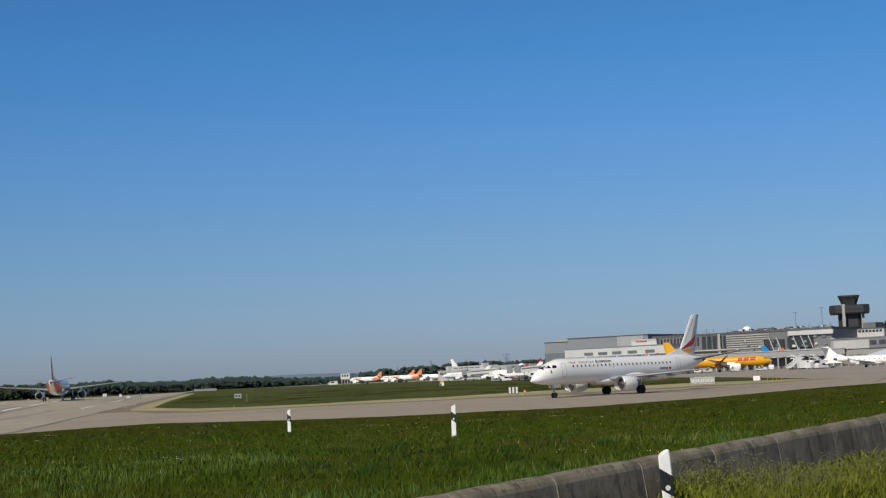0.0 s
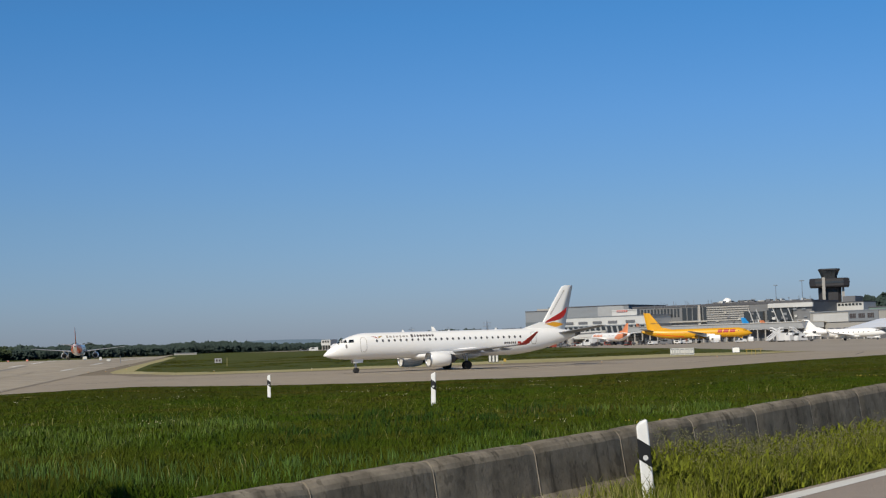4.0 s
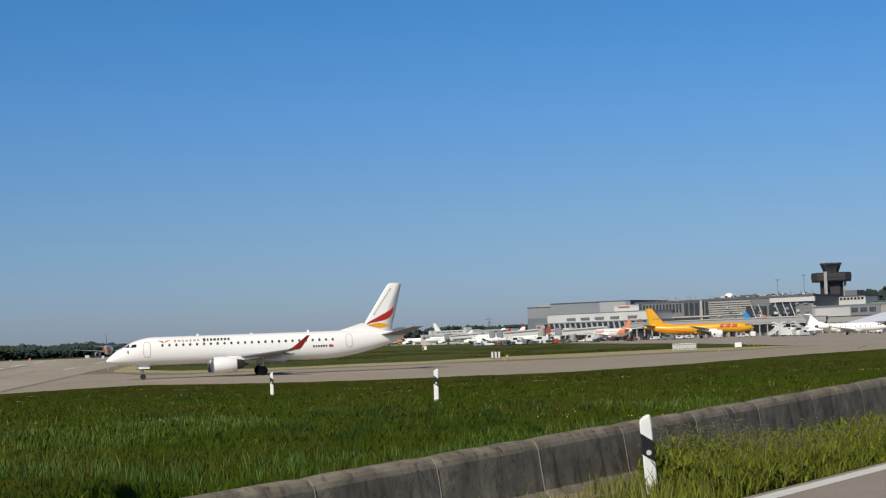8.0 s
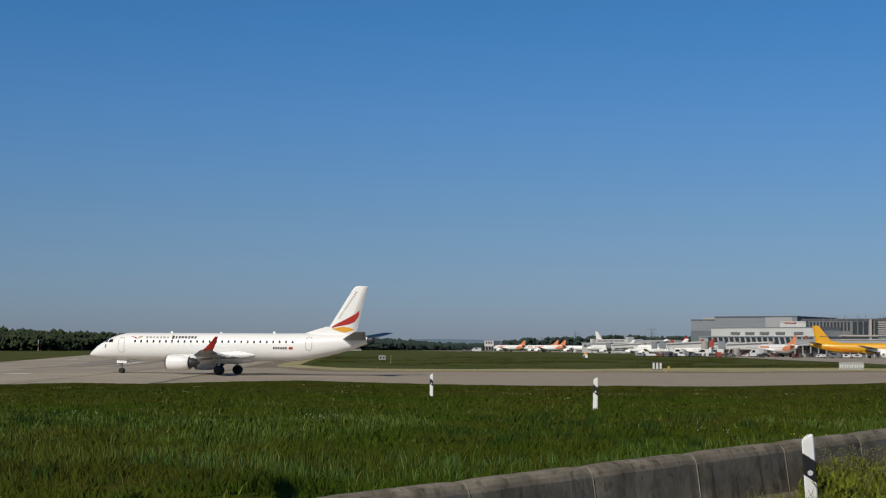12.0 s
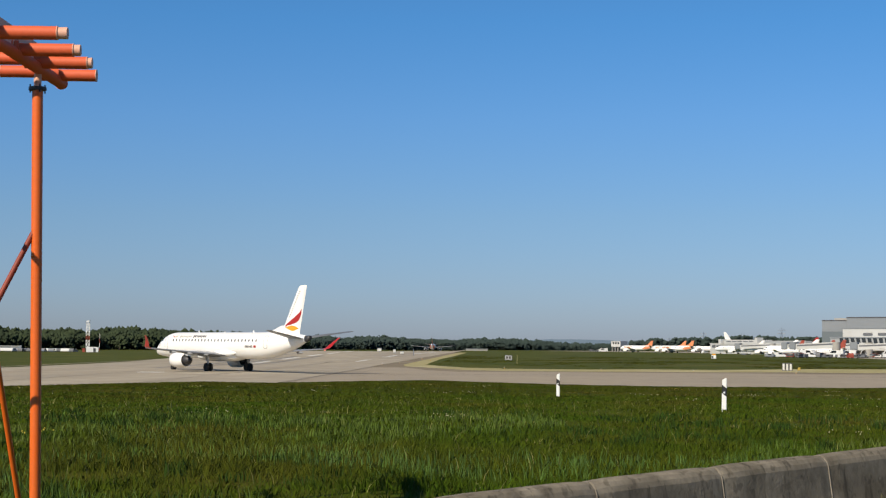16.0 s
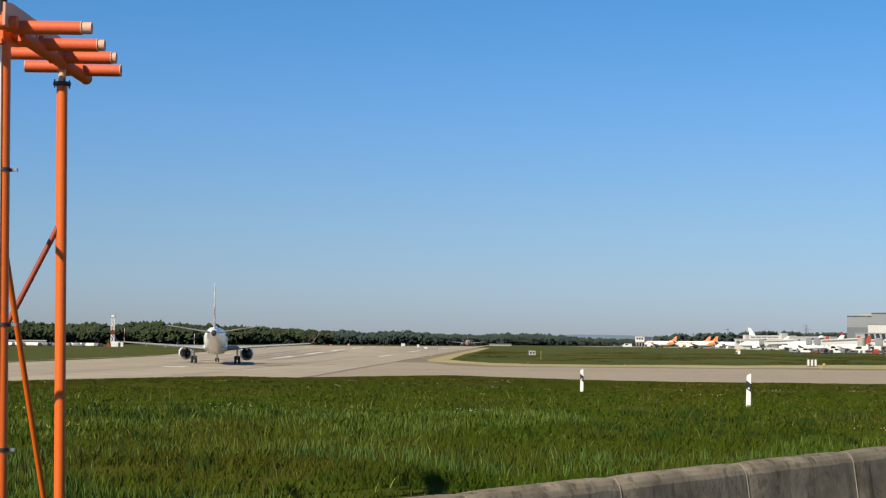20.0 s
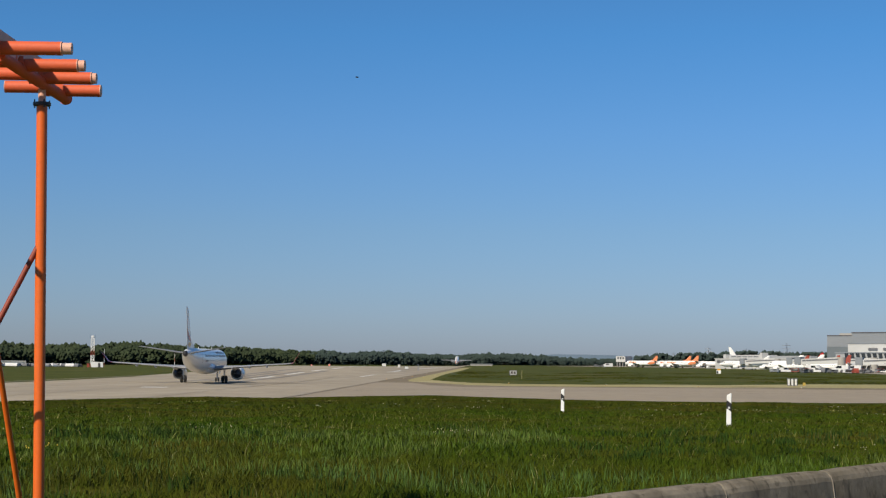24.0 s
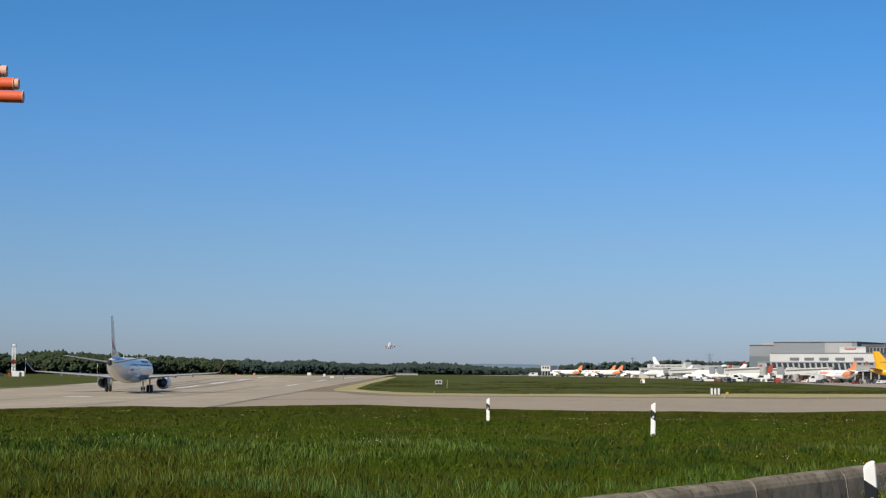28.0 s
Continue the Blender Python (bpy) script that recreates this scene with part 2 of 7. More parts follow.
M_SOIL = material("dry sandy soil", (0.36, 0.29, 0.185), 0.95, vary=0.8, scale=2.5, other=(0.22, 0.185, 0.105), fine=0.4, fine_scale=25, bump=0.6, bump_scale=40, spec=0.1)
M_PALEJOINT = material("pale joint strip", (0.36, 0.32, 0.26), 0.95, vary=0.8, scale=3, other=(0.2, 0.17, 0.14), spec=0.1)
M_BLADEF = material("far grass blade", (0.058, 0.088, 0.006), 0.75, island=0.1, spec=0.05, vary=1.0, scale=0.12, other=(0.092, 0.09, 0.012), third=(0.105, 0.078, 0.014), third_scale=0.06, fine=0.3, fine_scale=0.35, soft=0.8)
M_TITLE = material("soft grey lettering", (0.2, 0.18, 0.17), 0.5)
M_TUBE = material("salmon orange paint", (0.76, 0.125, 0.04), 0.6, vary=0.35, scale=3, other=(0.64, 0.12, 0.045), fine=0.15, fine_scale=30)
# darker than the mast's orange: the shade on one brace is in this colour
M_BRACESHADE = material("shade-darkened brace red", (0.3, 0.045, 0.018), 0.6, vary=0.4, scale=4, other=(0.2, 0.035, 0.018))
M_REDF0 = material("dark red mast paint", (0.33, 0.06, 0.035), 0.6, vary=0.3, scale=1)
M_EARTH = material("bare brown earth", (0.22, 0.18, 0.125), 0.95, vary=0.8, scale=0.08, other=(0.3, 0.25, 0.18), fine=0.4, fine_scale=0.8, spec=0.1)
M_PORT = material("cabin window", (0.06, 0.062, 0.068), 0.6, spec=0.15)
# paler copy of the livery orange, with distance haze in the colour
M_LOG_ORHAZE = material("haze-paled orange livery paint", (0.72, 0.25, 0.11), 0.4, coat=0.2)
M_SIGNP = material("weathered sign face", (0.45, 0.45, 0.43), 0.6, vary=0.3, scale=2)
M_SIGNG = material("grey sign face", (0.27, 0.275, 0.28), 0.5, vary=0.2, scale=2)
M_DULLY = material("dull yellow paint", (0.42, 0.3, 0.06), 0.6)
M_CLADL = material("light grey cladding", (0.34, 0.35, 0.355), 0.6, vary=0.35, scale=0.07, other=(0.25, 0.26, 0.27))
M_TEAL = material("blue-grey lower cladding", (0.12, 0.145, 0.16), 0.6, vary=0.25, scale=0.06)
M_CRACK = material("tarred crack", (0.13, 0.1, 0.085), 0.85, vary=0.5, scale=0.5)

# ---- building tools ----
def mesh_of(name, verts, faces, mat, smooth=False):
    me = bpy.data.meshes.new(name)
    me.from_pydata([tuple(v) for v in verts], [], faces)
    me.materials.append(mat)
    if smooth:
        me.polygons.foreach_set("use_smooth", [True] * len(me.polygons))
    me.update()
    return me


def part(name, me, parent=None, label="", at=None):
    ob = new(name, me)
    if parent is not None:
        ob.parent = parent
    if at is not None:
        ob.matrix_basis = at
    if label:
        tagged(ob, label)
    return ob


def thing(name, label, category, at, group="", kind=""):
    ob = new(name)
    ob.empty_display_size = 0.2
    ob.matrix_basis = at
    return tagged(ob, label, category, group, kind)


def lathe(name, rings, mat, caps=True, smooth=True):
    """A skin over rings of equal point count, each a list of 3D points."""
    n = len(rings[0])
    verts = [p for r in rings for p in r]
    faces = [(i * n + k, i * n + (k + 1) % n, (i + 1) * n + (k + 1) % n, (i + 1) * n + k) for i in range(len(rings) - 1) for k in range(n)]
    if caps:
        faces += [tuple(range(n))[::-1], tuple((len(rings) - 1) * n + k for k in range(n))]
    me = mesh_of(name, verts, faces, mat, smooth)
    if caps and smooth:
        for f in me.polygons[-2:]:
            f.use_smooth = False
    bm = bmesh.new()
    bm.from_mesh(me)
    bmesh.ops.recalc_face_normals(bm, faces=bm.faces)
    for f in bm.faces:
        if smooth and not f.smooth:
            for e in f.edges:
                e.smooth = False
    bm.to_mesh(me)
    bm.free()
    return me


def tube(name, a, b, r0, r1, mat, n=12):
    a, b = Vector(a), Vector(b)
    q = (b - a).to_track_quat("Z", "Y")
    rings = []
    for p, r in ((a, r0), (b, r1)):
        rings.append([p + q @ Vector((r * math.cos(2 * math.pi * k / n), r * math.sin(2 * math.pi * k / n), 0)) for k in range(n)])
    return lathe(name, rings, mat)


def box(name, size, mat, bevel=0.0, at=(0, 0, 0)):
    """A box of the given size, its base centred at at."""
    bm = bmesh.new()
    bmesh.ops.create_cube(bm, size=1)
    for v in bm.verts:
        v.co = Vector((v.co.x * size[0] + at[0], v.co.y * size[1] + at[1], (v.co.z + 0.5) * size[2] + at[2]))
    if bevel:
        bmesh.ops.bevel(bm, geom=bm.edges[:], offset=bevel, segments=2, affect="EDGES", clamp_overlap=True)
    me = bpy.data.meshes.new(name)
    bm.to_mesh(me)
    bm.free()
    me.materials.append(mat)
    return me


def slab(name, outline, z0, z1, mat):
    """An upright prism over a plan outline."""
    n = len(outline)
    verts = [(x, y, z0) for x, y in outline] + [(x, y, z1) for x, y in outline]
    faces = [tuple(range(n))[::-1], tuple(range(n, 2 * n))] + [(k, (k + 1) % n, n + (k + 1) % n, n + k) for k in range(n)]
    me = mesh_of(name, verts, faces, mat)
    bm = bmesh.new()
    bm.from_mesh(me)
    bmesh.ops.recalc_face_normals(bm, faces=bm.faces)
    bm.to_mesh(me)
    bm.free()
    return me


def prism(name, outline, y0, y1, mat, axis="y"):
    """A plate: an outline in (x, z) made thick along y, or in (x, y) along z."""
    n = len(outline)
    if axis == "y":
        verts = [(a, y0, b) for a, b in outline] + [(a, y1, b) for a, b in outline]
    else:
        verts = [(a, b, y0) for a, b in outline] + [(a, b, y1) for a, b in outline]
    faces = [tuple(range(n))[::-1], tuple(range(n, 2 * n))] + [(k, (k + 1) % n, n + (k + 1) % n, n + k) for k in range(n)]
    me = mesh_of(name, verts, faces, mat)
    bm = bmesh.new()
    bm.from_mesh(me)
    bmesh.ops.recalc_face_normals(bm, faces=bm.faces)
    bm.to_mesh(me)
    bm.free()
    return me


def polar(az, d, z=0.0):
    """A place d metres off in plan, az degrees to the left of +y."""
    return Vector((-d * math.sin(radians(az)), d * math.cos(radians(az)), z))


def lerp(t, xs, ys):
    return float(np.interp(t, xs, ys))


# ---- ground: one sheet, raised round the road and falling to the taxiway ----
NEAR = 1.5  # height of the road and the meadow above the taxiway
EDGE_AZ = [-180, -40, -20, -14, -10.9, -9.7, -7.8, -5.8, -3.9, -1.9, 0.1, 3.5, 7.4, 11.3, 13.5, 15.3, 17.3, 20.2, 23.2, 27.1, 30.4, 36, 60, 180]
EDGE_R = [300, 300, 280, 255, 232, 217, 203, 184, 168, 160, 151, 149, 147, 152, 158, 165, 159, 149, 152, 141, 132, 124, 140, 300]


def edge_of(az):
    return lerp(az, EDGE_AZ, EDGE_R) + 1.2 * noise.noise((az * 1.7, 0.3, 0.0)) + 0.8 * noise.noise((az * 5.1, 7.3, 0.0))


RWY = 13.3  # the runway's heading, degrees left of +y
U = Vector((-math.sin(radians(RWY)), math.cos(radians(RWY)), 0))
V = Vector((U.y, -U.x, 0))


RIGHT, LEFT = -18.6, -66.0


def rise(x, y, sunk=False):
    """The low crest over which the runway goes; sunk: the bed under its slab."""
    along, across = x * U.x + y * U.y, x * V.x + y * V.y
    k = min(1.0, max(0.0, (-19.5 - across) / 14))
    return (-0.6 if sunk and LEFT + 2 < across < RIGHT - 2 else 0.0) + k * k * (3 - 2 * k) * lerp(along, (255, 300, 400, 480, 540, 700, 1000, 1600, 2400, 3400), (0, 0.12, 1.0, 1.55, 1.65, 1.15, 0.2, -1.0, -3.0, -6.0)) * lerp(across, (-105, -66), (0.1, 1.0))


def ground_z(x, y):
    r = math.hypot(x, y)
    if r < 50:
        return NEAR
    e = edge_of(math.degrees(math.atan2(-x, y)))
    if r >= e:
        return rise(x, y)
    k = (r - 50) / (e - 50)
    return NEAR * (1 - k) + 0.1 * math.sin(math.pi * k)


def build_ground():
    azs = [-180 + 4 * k for k in range(41)] + [-18 + 0.4 * k for k in range(140)] + [40 + 4 * k for k in range(35)]
    radii = [0.5, 6, 12, 18, 25, 32, 40, 50, 60, 70, 80, 90, 100, 110, 120]
    verts, faces, mats = [(0, 0, NEAR)], [], []
    cols = []
    for az in azs:
        e = edge_of(az)
        rs = [r * 0.999 for r in radii] + [120 + (e - 120) * k for k in (0.25, 0.5, 0.75, 1.0)] + [e + 0.5, e + 60, 330, 400, 440, 480, 510, 540, 580, 640, 700, 850, 1000, 1300, 1600, 2400, 4800]
        col = []
        for r in rs:
            p = polar(az, r)
            col.append(len(verts))
            verts.append((p.x, p.y, ground_z(p.x, p.y) if r < e else rise(p.x, p.y, r > e + 1)))
        cols.append(col)
    n = len(cols)
    for i in range(n):
        a, b = cols[i], cols[(i + 1) % n]
        faces.append((0, b[0], a[0]))
        mats.append(0)
        for k in range(len(a) - 1):
            faces.append((a[k], b[k], b[k + 1], a[k + 1]))
            mats.append(0 if k < len(radii) + 3 else 1)
    me = mesh_of("ground", verts, faces, M_GRASS, True)
    me.materials.append(M_ISLAND)
    me.polygons.foreach_set("material_index", mats)
    bm = bmesh.new()
    bm.from_mesh(me)
    bmesh.ops.recalc_face_normals(bm, faces=bm.faces)
    if sum(f.normal.z for f in bm.faces) < 0:
        bmesh.ops.reverse_faces(bm, faces=bm.faces)
    bm.to_mesh(me)
    bm.free()
    return tagged(new("ground", me), "mown and long green meadow of an airfield", "ground", kind="structure")


build_ground()

def on_runway(along, across, z=0.0):
    p = U * along + V * across
    return (p.x, p.y, z)


def sheet(name, outline, z, mat, label, category="pavement"):
    """A flat pavement sheet with a little thickness."""
    bm = bmesh.new()
    f = bm.faces.new([bm.verts.new((x, y, z)) for x, y in outline])
    if f.normal.z < 0:
        f.normal_flip()
    f.normal_update()
    bm.normal_update()
    if f.normal.z < 0:
        bmesh.ops.reverse_faces(bm, faces=[f])
    bmesh.ops.triangulate(bm, faces=bm.faces[:])
    me = bpy.data.meshes.new(name)
    bm.to_mesh(me)
    bm.free()
    me.materials.append(mat)
    return tagged(new(name, me), label, category, kind="structure")


near_edge = [(polar(az, edge_of(az) + 0.3).x, polar(az, edge_of(az) + 0.3).y) for az in [34 - 0.5 * k for k in range(97)]]
FAR_EDGE = [(60, 330), (38, 280), (27, 261), (18, 255), (8, 245), (0, 236), (-8, 231), (-16, 232), (-29, 226), (-44, 221), (-54, 214), (-62, 226), (-72, 250), (-84, 290), (-100, 300)]
taxiway = sheet("taxiway", near_edge + [(75, 330)] + FAR_EDGE[:-2] + [(-118, 250), (-112, 195), (-96, 130)], 0.02, M_TAXI, "pale worn asphalt taxiway")
def cracks():
    """Tarred cracks and seams in the taxiway's asphalt."""
    lines = (((-3, 207), (8, 216), (19, 226), (30, 240)), ((-20, 186), (-8, 200), (2, 212)), ((-44, 196), (-30, 200), (-12, 208), (2, 221)), ((14, 205), (22, 224)), ((-58, 178), (-50, 201)), ((20, 232), (34, 246), (48, 268)), ((-70, 170), (-52, 186), (-40, 206)), ((40, 235), (46, 262)))
    for pts in lines:
        verts = []
        for i, (x, y) in enumerate(pts):
            a, b = pts[max(0, i - 1)], pts[min(len(pts) - 1, i + 1)]
            d = Vector((b[0] - a[0], b[1] - a[1])).normalized() * (0.16 + 0.08 * noise.noise((x, y, 0)))
            x += 0.8 * noise.noise((x, y, 3.0))
            verts += [(x - d.y, y + d.x, 0.026), (x + d.y, y - d.x, 0.026)]
        me = mesh_of("seam", verts, [(2 * i, 2 * i + 1, 2 * i + 3, 2 * i + 2) for i in range(len(pts) - 1)], M_CRACK)
        me.flip_normals()
        part("seam", me, taxiway, "dark tarred seam")


cracks()


def build_runway():
    cols, rows_ = 9, [110 + 12 * k for k in range(50)] + [720, 780, 850, 950, 1100, 1300, 1600, 2000, 2600, 3300]
    verts, faces = [], []
    for a in rows_:
        for k in range(cols):
            x, y, _ = on_runway(a, LEFT + (RIGHT - LEFT) * k / (cols - 1))
            verts.append((x, y, rise(x, y) + 0.05))
    for i in range(len(rows_) - 1):
        for k in range(cols - 1):
            faces.append((i * cols + k, i * cols + k + 1, (i + 1) * cols + k + 1, (i + 1) * cols + k))
    me = mesh_of("runway", verts, faces, M_CONC)
    runway = tagged(new("runway", me), "pale beige concrete runway with worn joints", "runway", kind="structure")

    def mark(name, a0, a1, c0, c1, mat, label=""):
        pts = []
        for k in range(5):
            for c in (c0, c1):
                x, y, _ = on_runway(a0 + (a1 - a0) * k / 4, c)
                pts.append((x, y, rise(x, y) + 0.06))
        part(name, mesh_of(name, pts, [(2 * k, 2 * k + 1, 2 * k + 3, 2 * k + 2) for k in range(4)], mat), runway, label)

    mark("joint", 150, 270, RIGHT + 0.1, RIGHT + 0.4, M_JOINT)
    mark("shoulder", 120, 900, LEFT - 0.4, LEFT + 0.4, M_JOINT)
    for c in (-54, -42.6, -30):
        mark("joint", 120, 900, c - 0.13, c + 0.13, M_JOINT)
    for a in (285, 335, 385, 435, 485, 535, 585):
        mark("centre_line", a, a + 30, -42.4, -41.2, M_LINE, "white centre line dash")
    mark("touchdown_mark", 192, 196, -41.5, -38.5, M_LINE, "small white mark on concrete")
    for c in (-58, -26):
        mark("side_line", 330, 900, c - 0.3, c + 0.3, M_LINE)
    for c, a in ((-44, 250), (-47, 230), (-39, 262), (-50, 300)):
        mark("tyre_streak", a, a + 130, c - 0.7, c + 0.7, M_STREAK, "dark tyre streak")


build_runway()
PALE_EDGE = [(46, 300), (38, 288), (28, 275), (19, 272), (9, 264), (0, 252), (-9, 250), (-15, 247), (-23, 239), (-31, 237), (-38, 231), (-50, 228), (-58, 232), (-66, 248), (-77, 267)]
GRASS_EDGE = [(30, 312), (18, 318), (10, 308), (0, 301), (-10, 295), (-16, 283), (-25, 266), (-35, 264), (-43, 254), (-55, 252), (-64, 258), (-73, 275), (-82, 298)]


def ragged(edge, seed):
    """An edge line with small uneven steps between its corners."""
    pts = []
    for (x0, y0), (x1, y1) in zip(edge, edge[1:]):
        for k in range(5):
            w = 1.6 * noise.noise((x0 + k * 3.3, seed, 0.0))
            pts.append((x0 + (x1 - x0) * k / 5, y0 + (y1 - y0) * k / 5 + w))
    return pts + [edge[-1]]


PALE_EDGE, GRASS_EDGE = ragged(PALE_EDGE, 1.0), ragged(GRASS_EDGE, 5.0)
def beside(pairs):
    return [on_runway(a, c)[:2] for a, c in pairs]


sheet("verge", PALE_EDGE + beside(((300, -15), (380, -15.2), (600, -15), (980, -15), (980, -10.5), (600, -11), (455, -12), (380, -11.6), (310, -11))) + GRASS_EDGE[::-1], 0.016, M_DRY, "strip of dry yellow grass beside the taxiway", "verge")
sheet("shoulder", FAR_EDGE[1:-3] + beside(((252, -19), (300, -18.7), (600, -18.6), (980, -18.6), (980, -15), (600, -15), (380, -15.2), (300, -15))) + PALE_EDGE[::-1], 0.011, M_EARTH, "bare brown earth beside the runway and taxiway", "verge")
APRON = [(40, 299), (37, 365), (31, 451), (18, 528), (0, 682), (-31, 877), (-73, 1195), (-196, 1520), (-330, 1620), (-330, 2000), (600, 2000), (600, 200), (75, 228)]
sheet("apron", APRON, 0.028, M_APRON, "wide pale concrete apron")

# ---- road beside the camera, its edge line and the concrete barrier ----
ROAD_DIR = Vector((0.49, 0.872, 0)).normalized()
ROAD_OUT = Vector((-ROAD_DIR.y, ROAD_DIR.x, 0))
LINE_AT = Vector((2.0, 18.5, 0))


def strip(name, off0, off1, z, mat, label, category, s0=-60, s1=120):
    pts = [LINE_AT + ROAD_DIR * s + ROAD_OUT * o for s, o in ((s0, off0), (s0, off1), (s1, off1), (s1, off0))]
    return sheet(name, [(p.x, p.y) for p in pts], z, mat, label, category)


strip("road", -9.0, 0.12, NEAR + 0.02, M_ROAD, "grey asphalt road along the airfield", "road", -40, 60)
strip("road_line", -0.26, 0.0, NEAR + 0.024, M_LINE, "white painted edge line on asphalt", "road marking", -40, 60)

WALL_AT, WALL_STEP = Vector((-2.57, 15.63, 2.107)), Vector((1.046, 1.738, 0.0445))


def barrier_block():
    """One precast block: a steep face with a flared foot and a rounded top, its front towards the road."""
    length = WALL_STEP.length - 0.028
    prof = [(0.0, -1.1), (0.02, -0.72), (0.14, -0.6), (0.2, -0.115), (0.222, -0.065), (0.262, -0.02), (0.32, 0.0), (0.42, 0.0), (0.47, -0.012), (0.5, -0.05), (0.55, -0.5), (0.7, -0.72), (0.7, -1.1)]
    rings = []
    for s in np.linspace(0, 1, 11):
        inset = 0.012 if s in (0.0, 1.0) else 0.0
        ring = []
        for k, (a, b) in enumerate(prof):
            w = 0.009 * noise.noise((s * 5.0, k * 1.3, 2.0))
            ring.append(((s - 0.5) * (length - 0), a - 0.21 + (inset if a < 0.3 else -inset) + w, b - (inset if b > -0.3 else 0) + w))
        rings.append(ring)
    return lathe("block", rings, M_WALL, smooth=False)


def joint_seal():
    """A thin strip, paler than the blocks, added in each joint."""
    prof = [(0.0, -1.1), (0.02, -0.72), (0.14, -0.6), (0.2, -0.115), (0.222, -0.065), (0.27, -0.03), (0.42, -0.02), (0.46, -0.1), (0.46, -1.1)]
    rings = [[(x, a - 0.204 + 0.004 * noise.noise((k * 2.7, x * 90, 5.0)), b) for k, (a, b) in enumerate(prof)] for x in (-0.012, -0.007, -0.003)]
    return lathe("joint_seal", rings, M_PALEJOINT, smooth=False)


def build_wall():
    wall = thing("barrier_wall", "weathered grey concrete barrier of precast blocks", "barrier", Matrix.Identity(4))
    wall["kind"] = "structure"
    me = barrier_block()
    yaw = math.atan2(WALL_STEP.y, WALL_STEP.x)
    strip_mesh = joint_seal()
    for k in range(-16, 26):
        p = WALL_AT + WALL_STEP * (k + 0.5)
        wob = 0.008 * noise.noise((k * 3.1, 0, 0))
        q = WALL_AT + WALL_STEP * k
        part("joint_seal", strip_mesh, wall, at=Matrix.LocRotScale((q.x, q.y, q.z - 0.004), Euler((0, -0.0219, yaw)), None))
        part("block", me, wall, at=Matrix.LocRotScale((p.x, p.y, p.z), Euler((wob, -0.0219, yaw + wob)), None))
    return wall


build_wall()


def delineator():
    """A white roadside post with a slanted black band and a reflector."""
    post = thing("delineator_post", "white plastic roadside post with slanted black band", "roadside post", Matrix.Identity(4), "roadside posts")

    def ring(z, grow=0.0, slant=0.0):
        pts = [(-0.075, -0.045), (-0.06, -0.06), (0.06, -0.06), (0.075, -0.045), (0.04, 0.055), (0.0, 0.07), (-0.04, 0.055)]
        return [(x * (1 + grow), y * (1 + grow), z + slant * (x + 0.0)) for x, y in pts]

    part("body", lathe("body", [ring(-0.1), ring(0.0), ring(0.93, -0.04), ring(0.985, -0.1, 0.35), ring(1.0, -0.35, 0.35)], M_POST, smooth=False), post)
    part("band", lathe("band", [ring(0.51, 0.02, -0.75), ring(0.76, 0.02, -0.75)], M_BLACK, smooth=False), post, "slanted black band")
    n = 10
    rings = [[(0.032 * math.cos(2 * math.pi * k / n), y, 0.58 + 0.032 * math.sin(2 * math.pi * k / n)) for k in range(n)] for y in (-0.055, -0.068)]
    part("reflector", lathe("reflector", rings, M_REFL), post, "round white reflector")
    return post


def build_posts():
    first = delineator()
    first.matrix_basis = pose(0.83, 19.3, NEAR - 0.09, 0, -3.5, 12)
    for az, d, lean, turn in ((4.95, 50.5, 1.0, -4), (10.7, 72.0, 0.0, -10)):
        p = polar(az, d)
        copy_thing(first, pose(p.x, p.y, ground_z(p.x, p.y), 0, lean, turn + az))


build_posts()

# ---- aircraft ----
def superellipse(cy, cz, hw, hh, n=28, power=2.15):
    pts = []
    for k in range(n):
        a = 2 * math.pi * k / n
        c, s = math.cos(a), math.sin(a)
        pts.append((cy + hw * math.copysign(abs(c) ** (2 / power), c), cz + hh * math.copysign(abs(s) ** (2 / power), s)))
    return pts


def draped(name, outline, lay, mat, step=0.35):
    """A painted shape: an outline in (x, z), cut fine enough to follow the skin that lay() gives."""
    bm = bmesh.new()
    bm.faces.new([bm.verts.new((x, 0, z)) for x, z in outline])
    bmesh.ops.triangulate(bm, faces=bm.faces[:])
    for _ in range(5):
        far = [e for e in bm.edges if e.calc_length() > step]
        if not far:
            break
        bmesh.ops.subdivide_edges(bm, edges=far, cuts=1)
        bmesh.ops.triangulate(bm, faces=[f for f in bm.faces if len(f.verts) > 3])
    for v in bm.verts:
        v.co = Vector(lay(v.co.x, v.co.z))
    me = bpy.data.meshes.new(name)
    bm.to_mesh(me)
    bm.free()
    me.materials.append(mat)
    return me


class Hull:
    """A fuselage's skin: half width, half height and middle height along x, from the tail (low x) to the nose."""

    def __init__(self, xs, hw, hh, cz):
        self.xs, self.hw, self.hh, self.cz = xs, hw, hh, cz

    def at(self, x):
        return lerp(x, self.xs, self.hw), lerp(x, self.xs, self.hh), lerp(x, self.xs, self.cz)

    def side(self, x, z, out=0.012):
        """The skin's half width at x and height z, a little outside."""
        hw, hh, cz = self.at(x)
        k = max(0.0, 1 - abs((z - cz) / hh) ** 2.15)
        return hw * k ** (1 / 2.15) + out

    def mesh(self, mat, extra=()):
        xs = sorted(set(list(self.xs) + list(extra)))
        rings = []
        for x in xs:
            hw, hh, cz = self.at(x)
            rings.append([(x, y, z) for y, z in superellipse(0, cz, hw, hh)])
        return lathe("fuselage", rings, mat)

    def patch(self, name, outline, side, mat, out=0.015):
        """A flat-drawn shape in (x, z) painted on the skin of one side."""
        return draped(name, outline, lambda x, z: (x, side * self.side(x, z, out), z), mat)


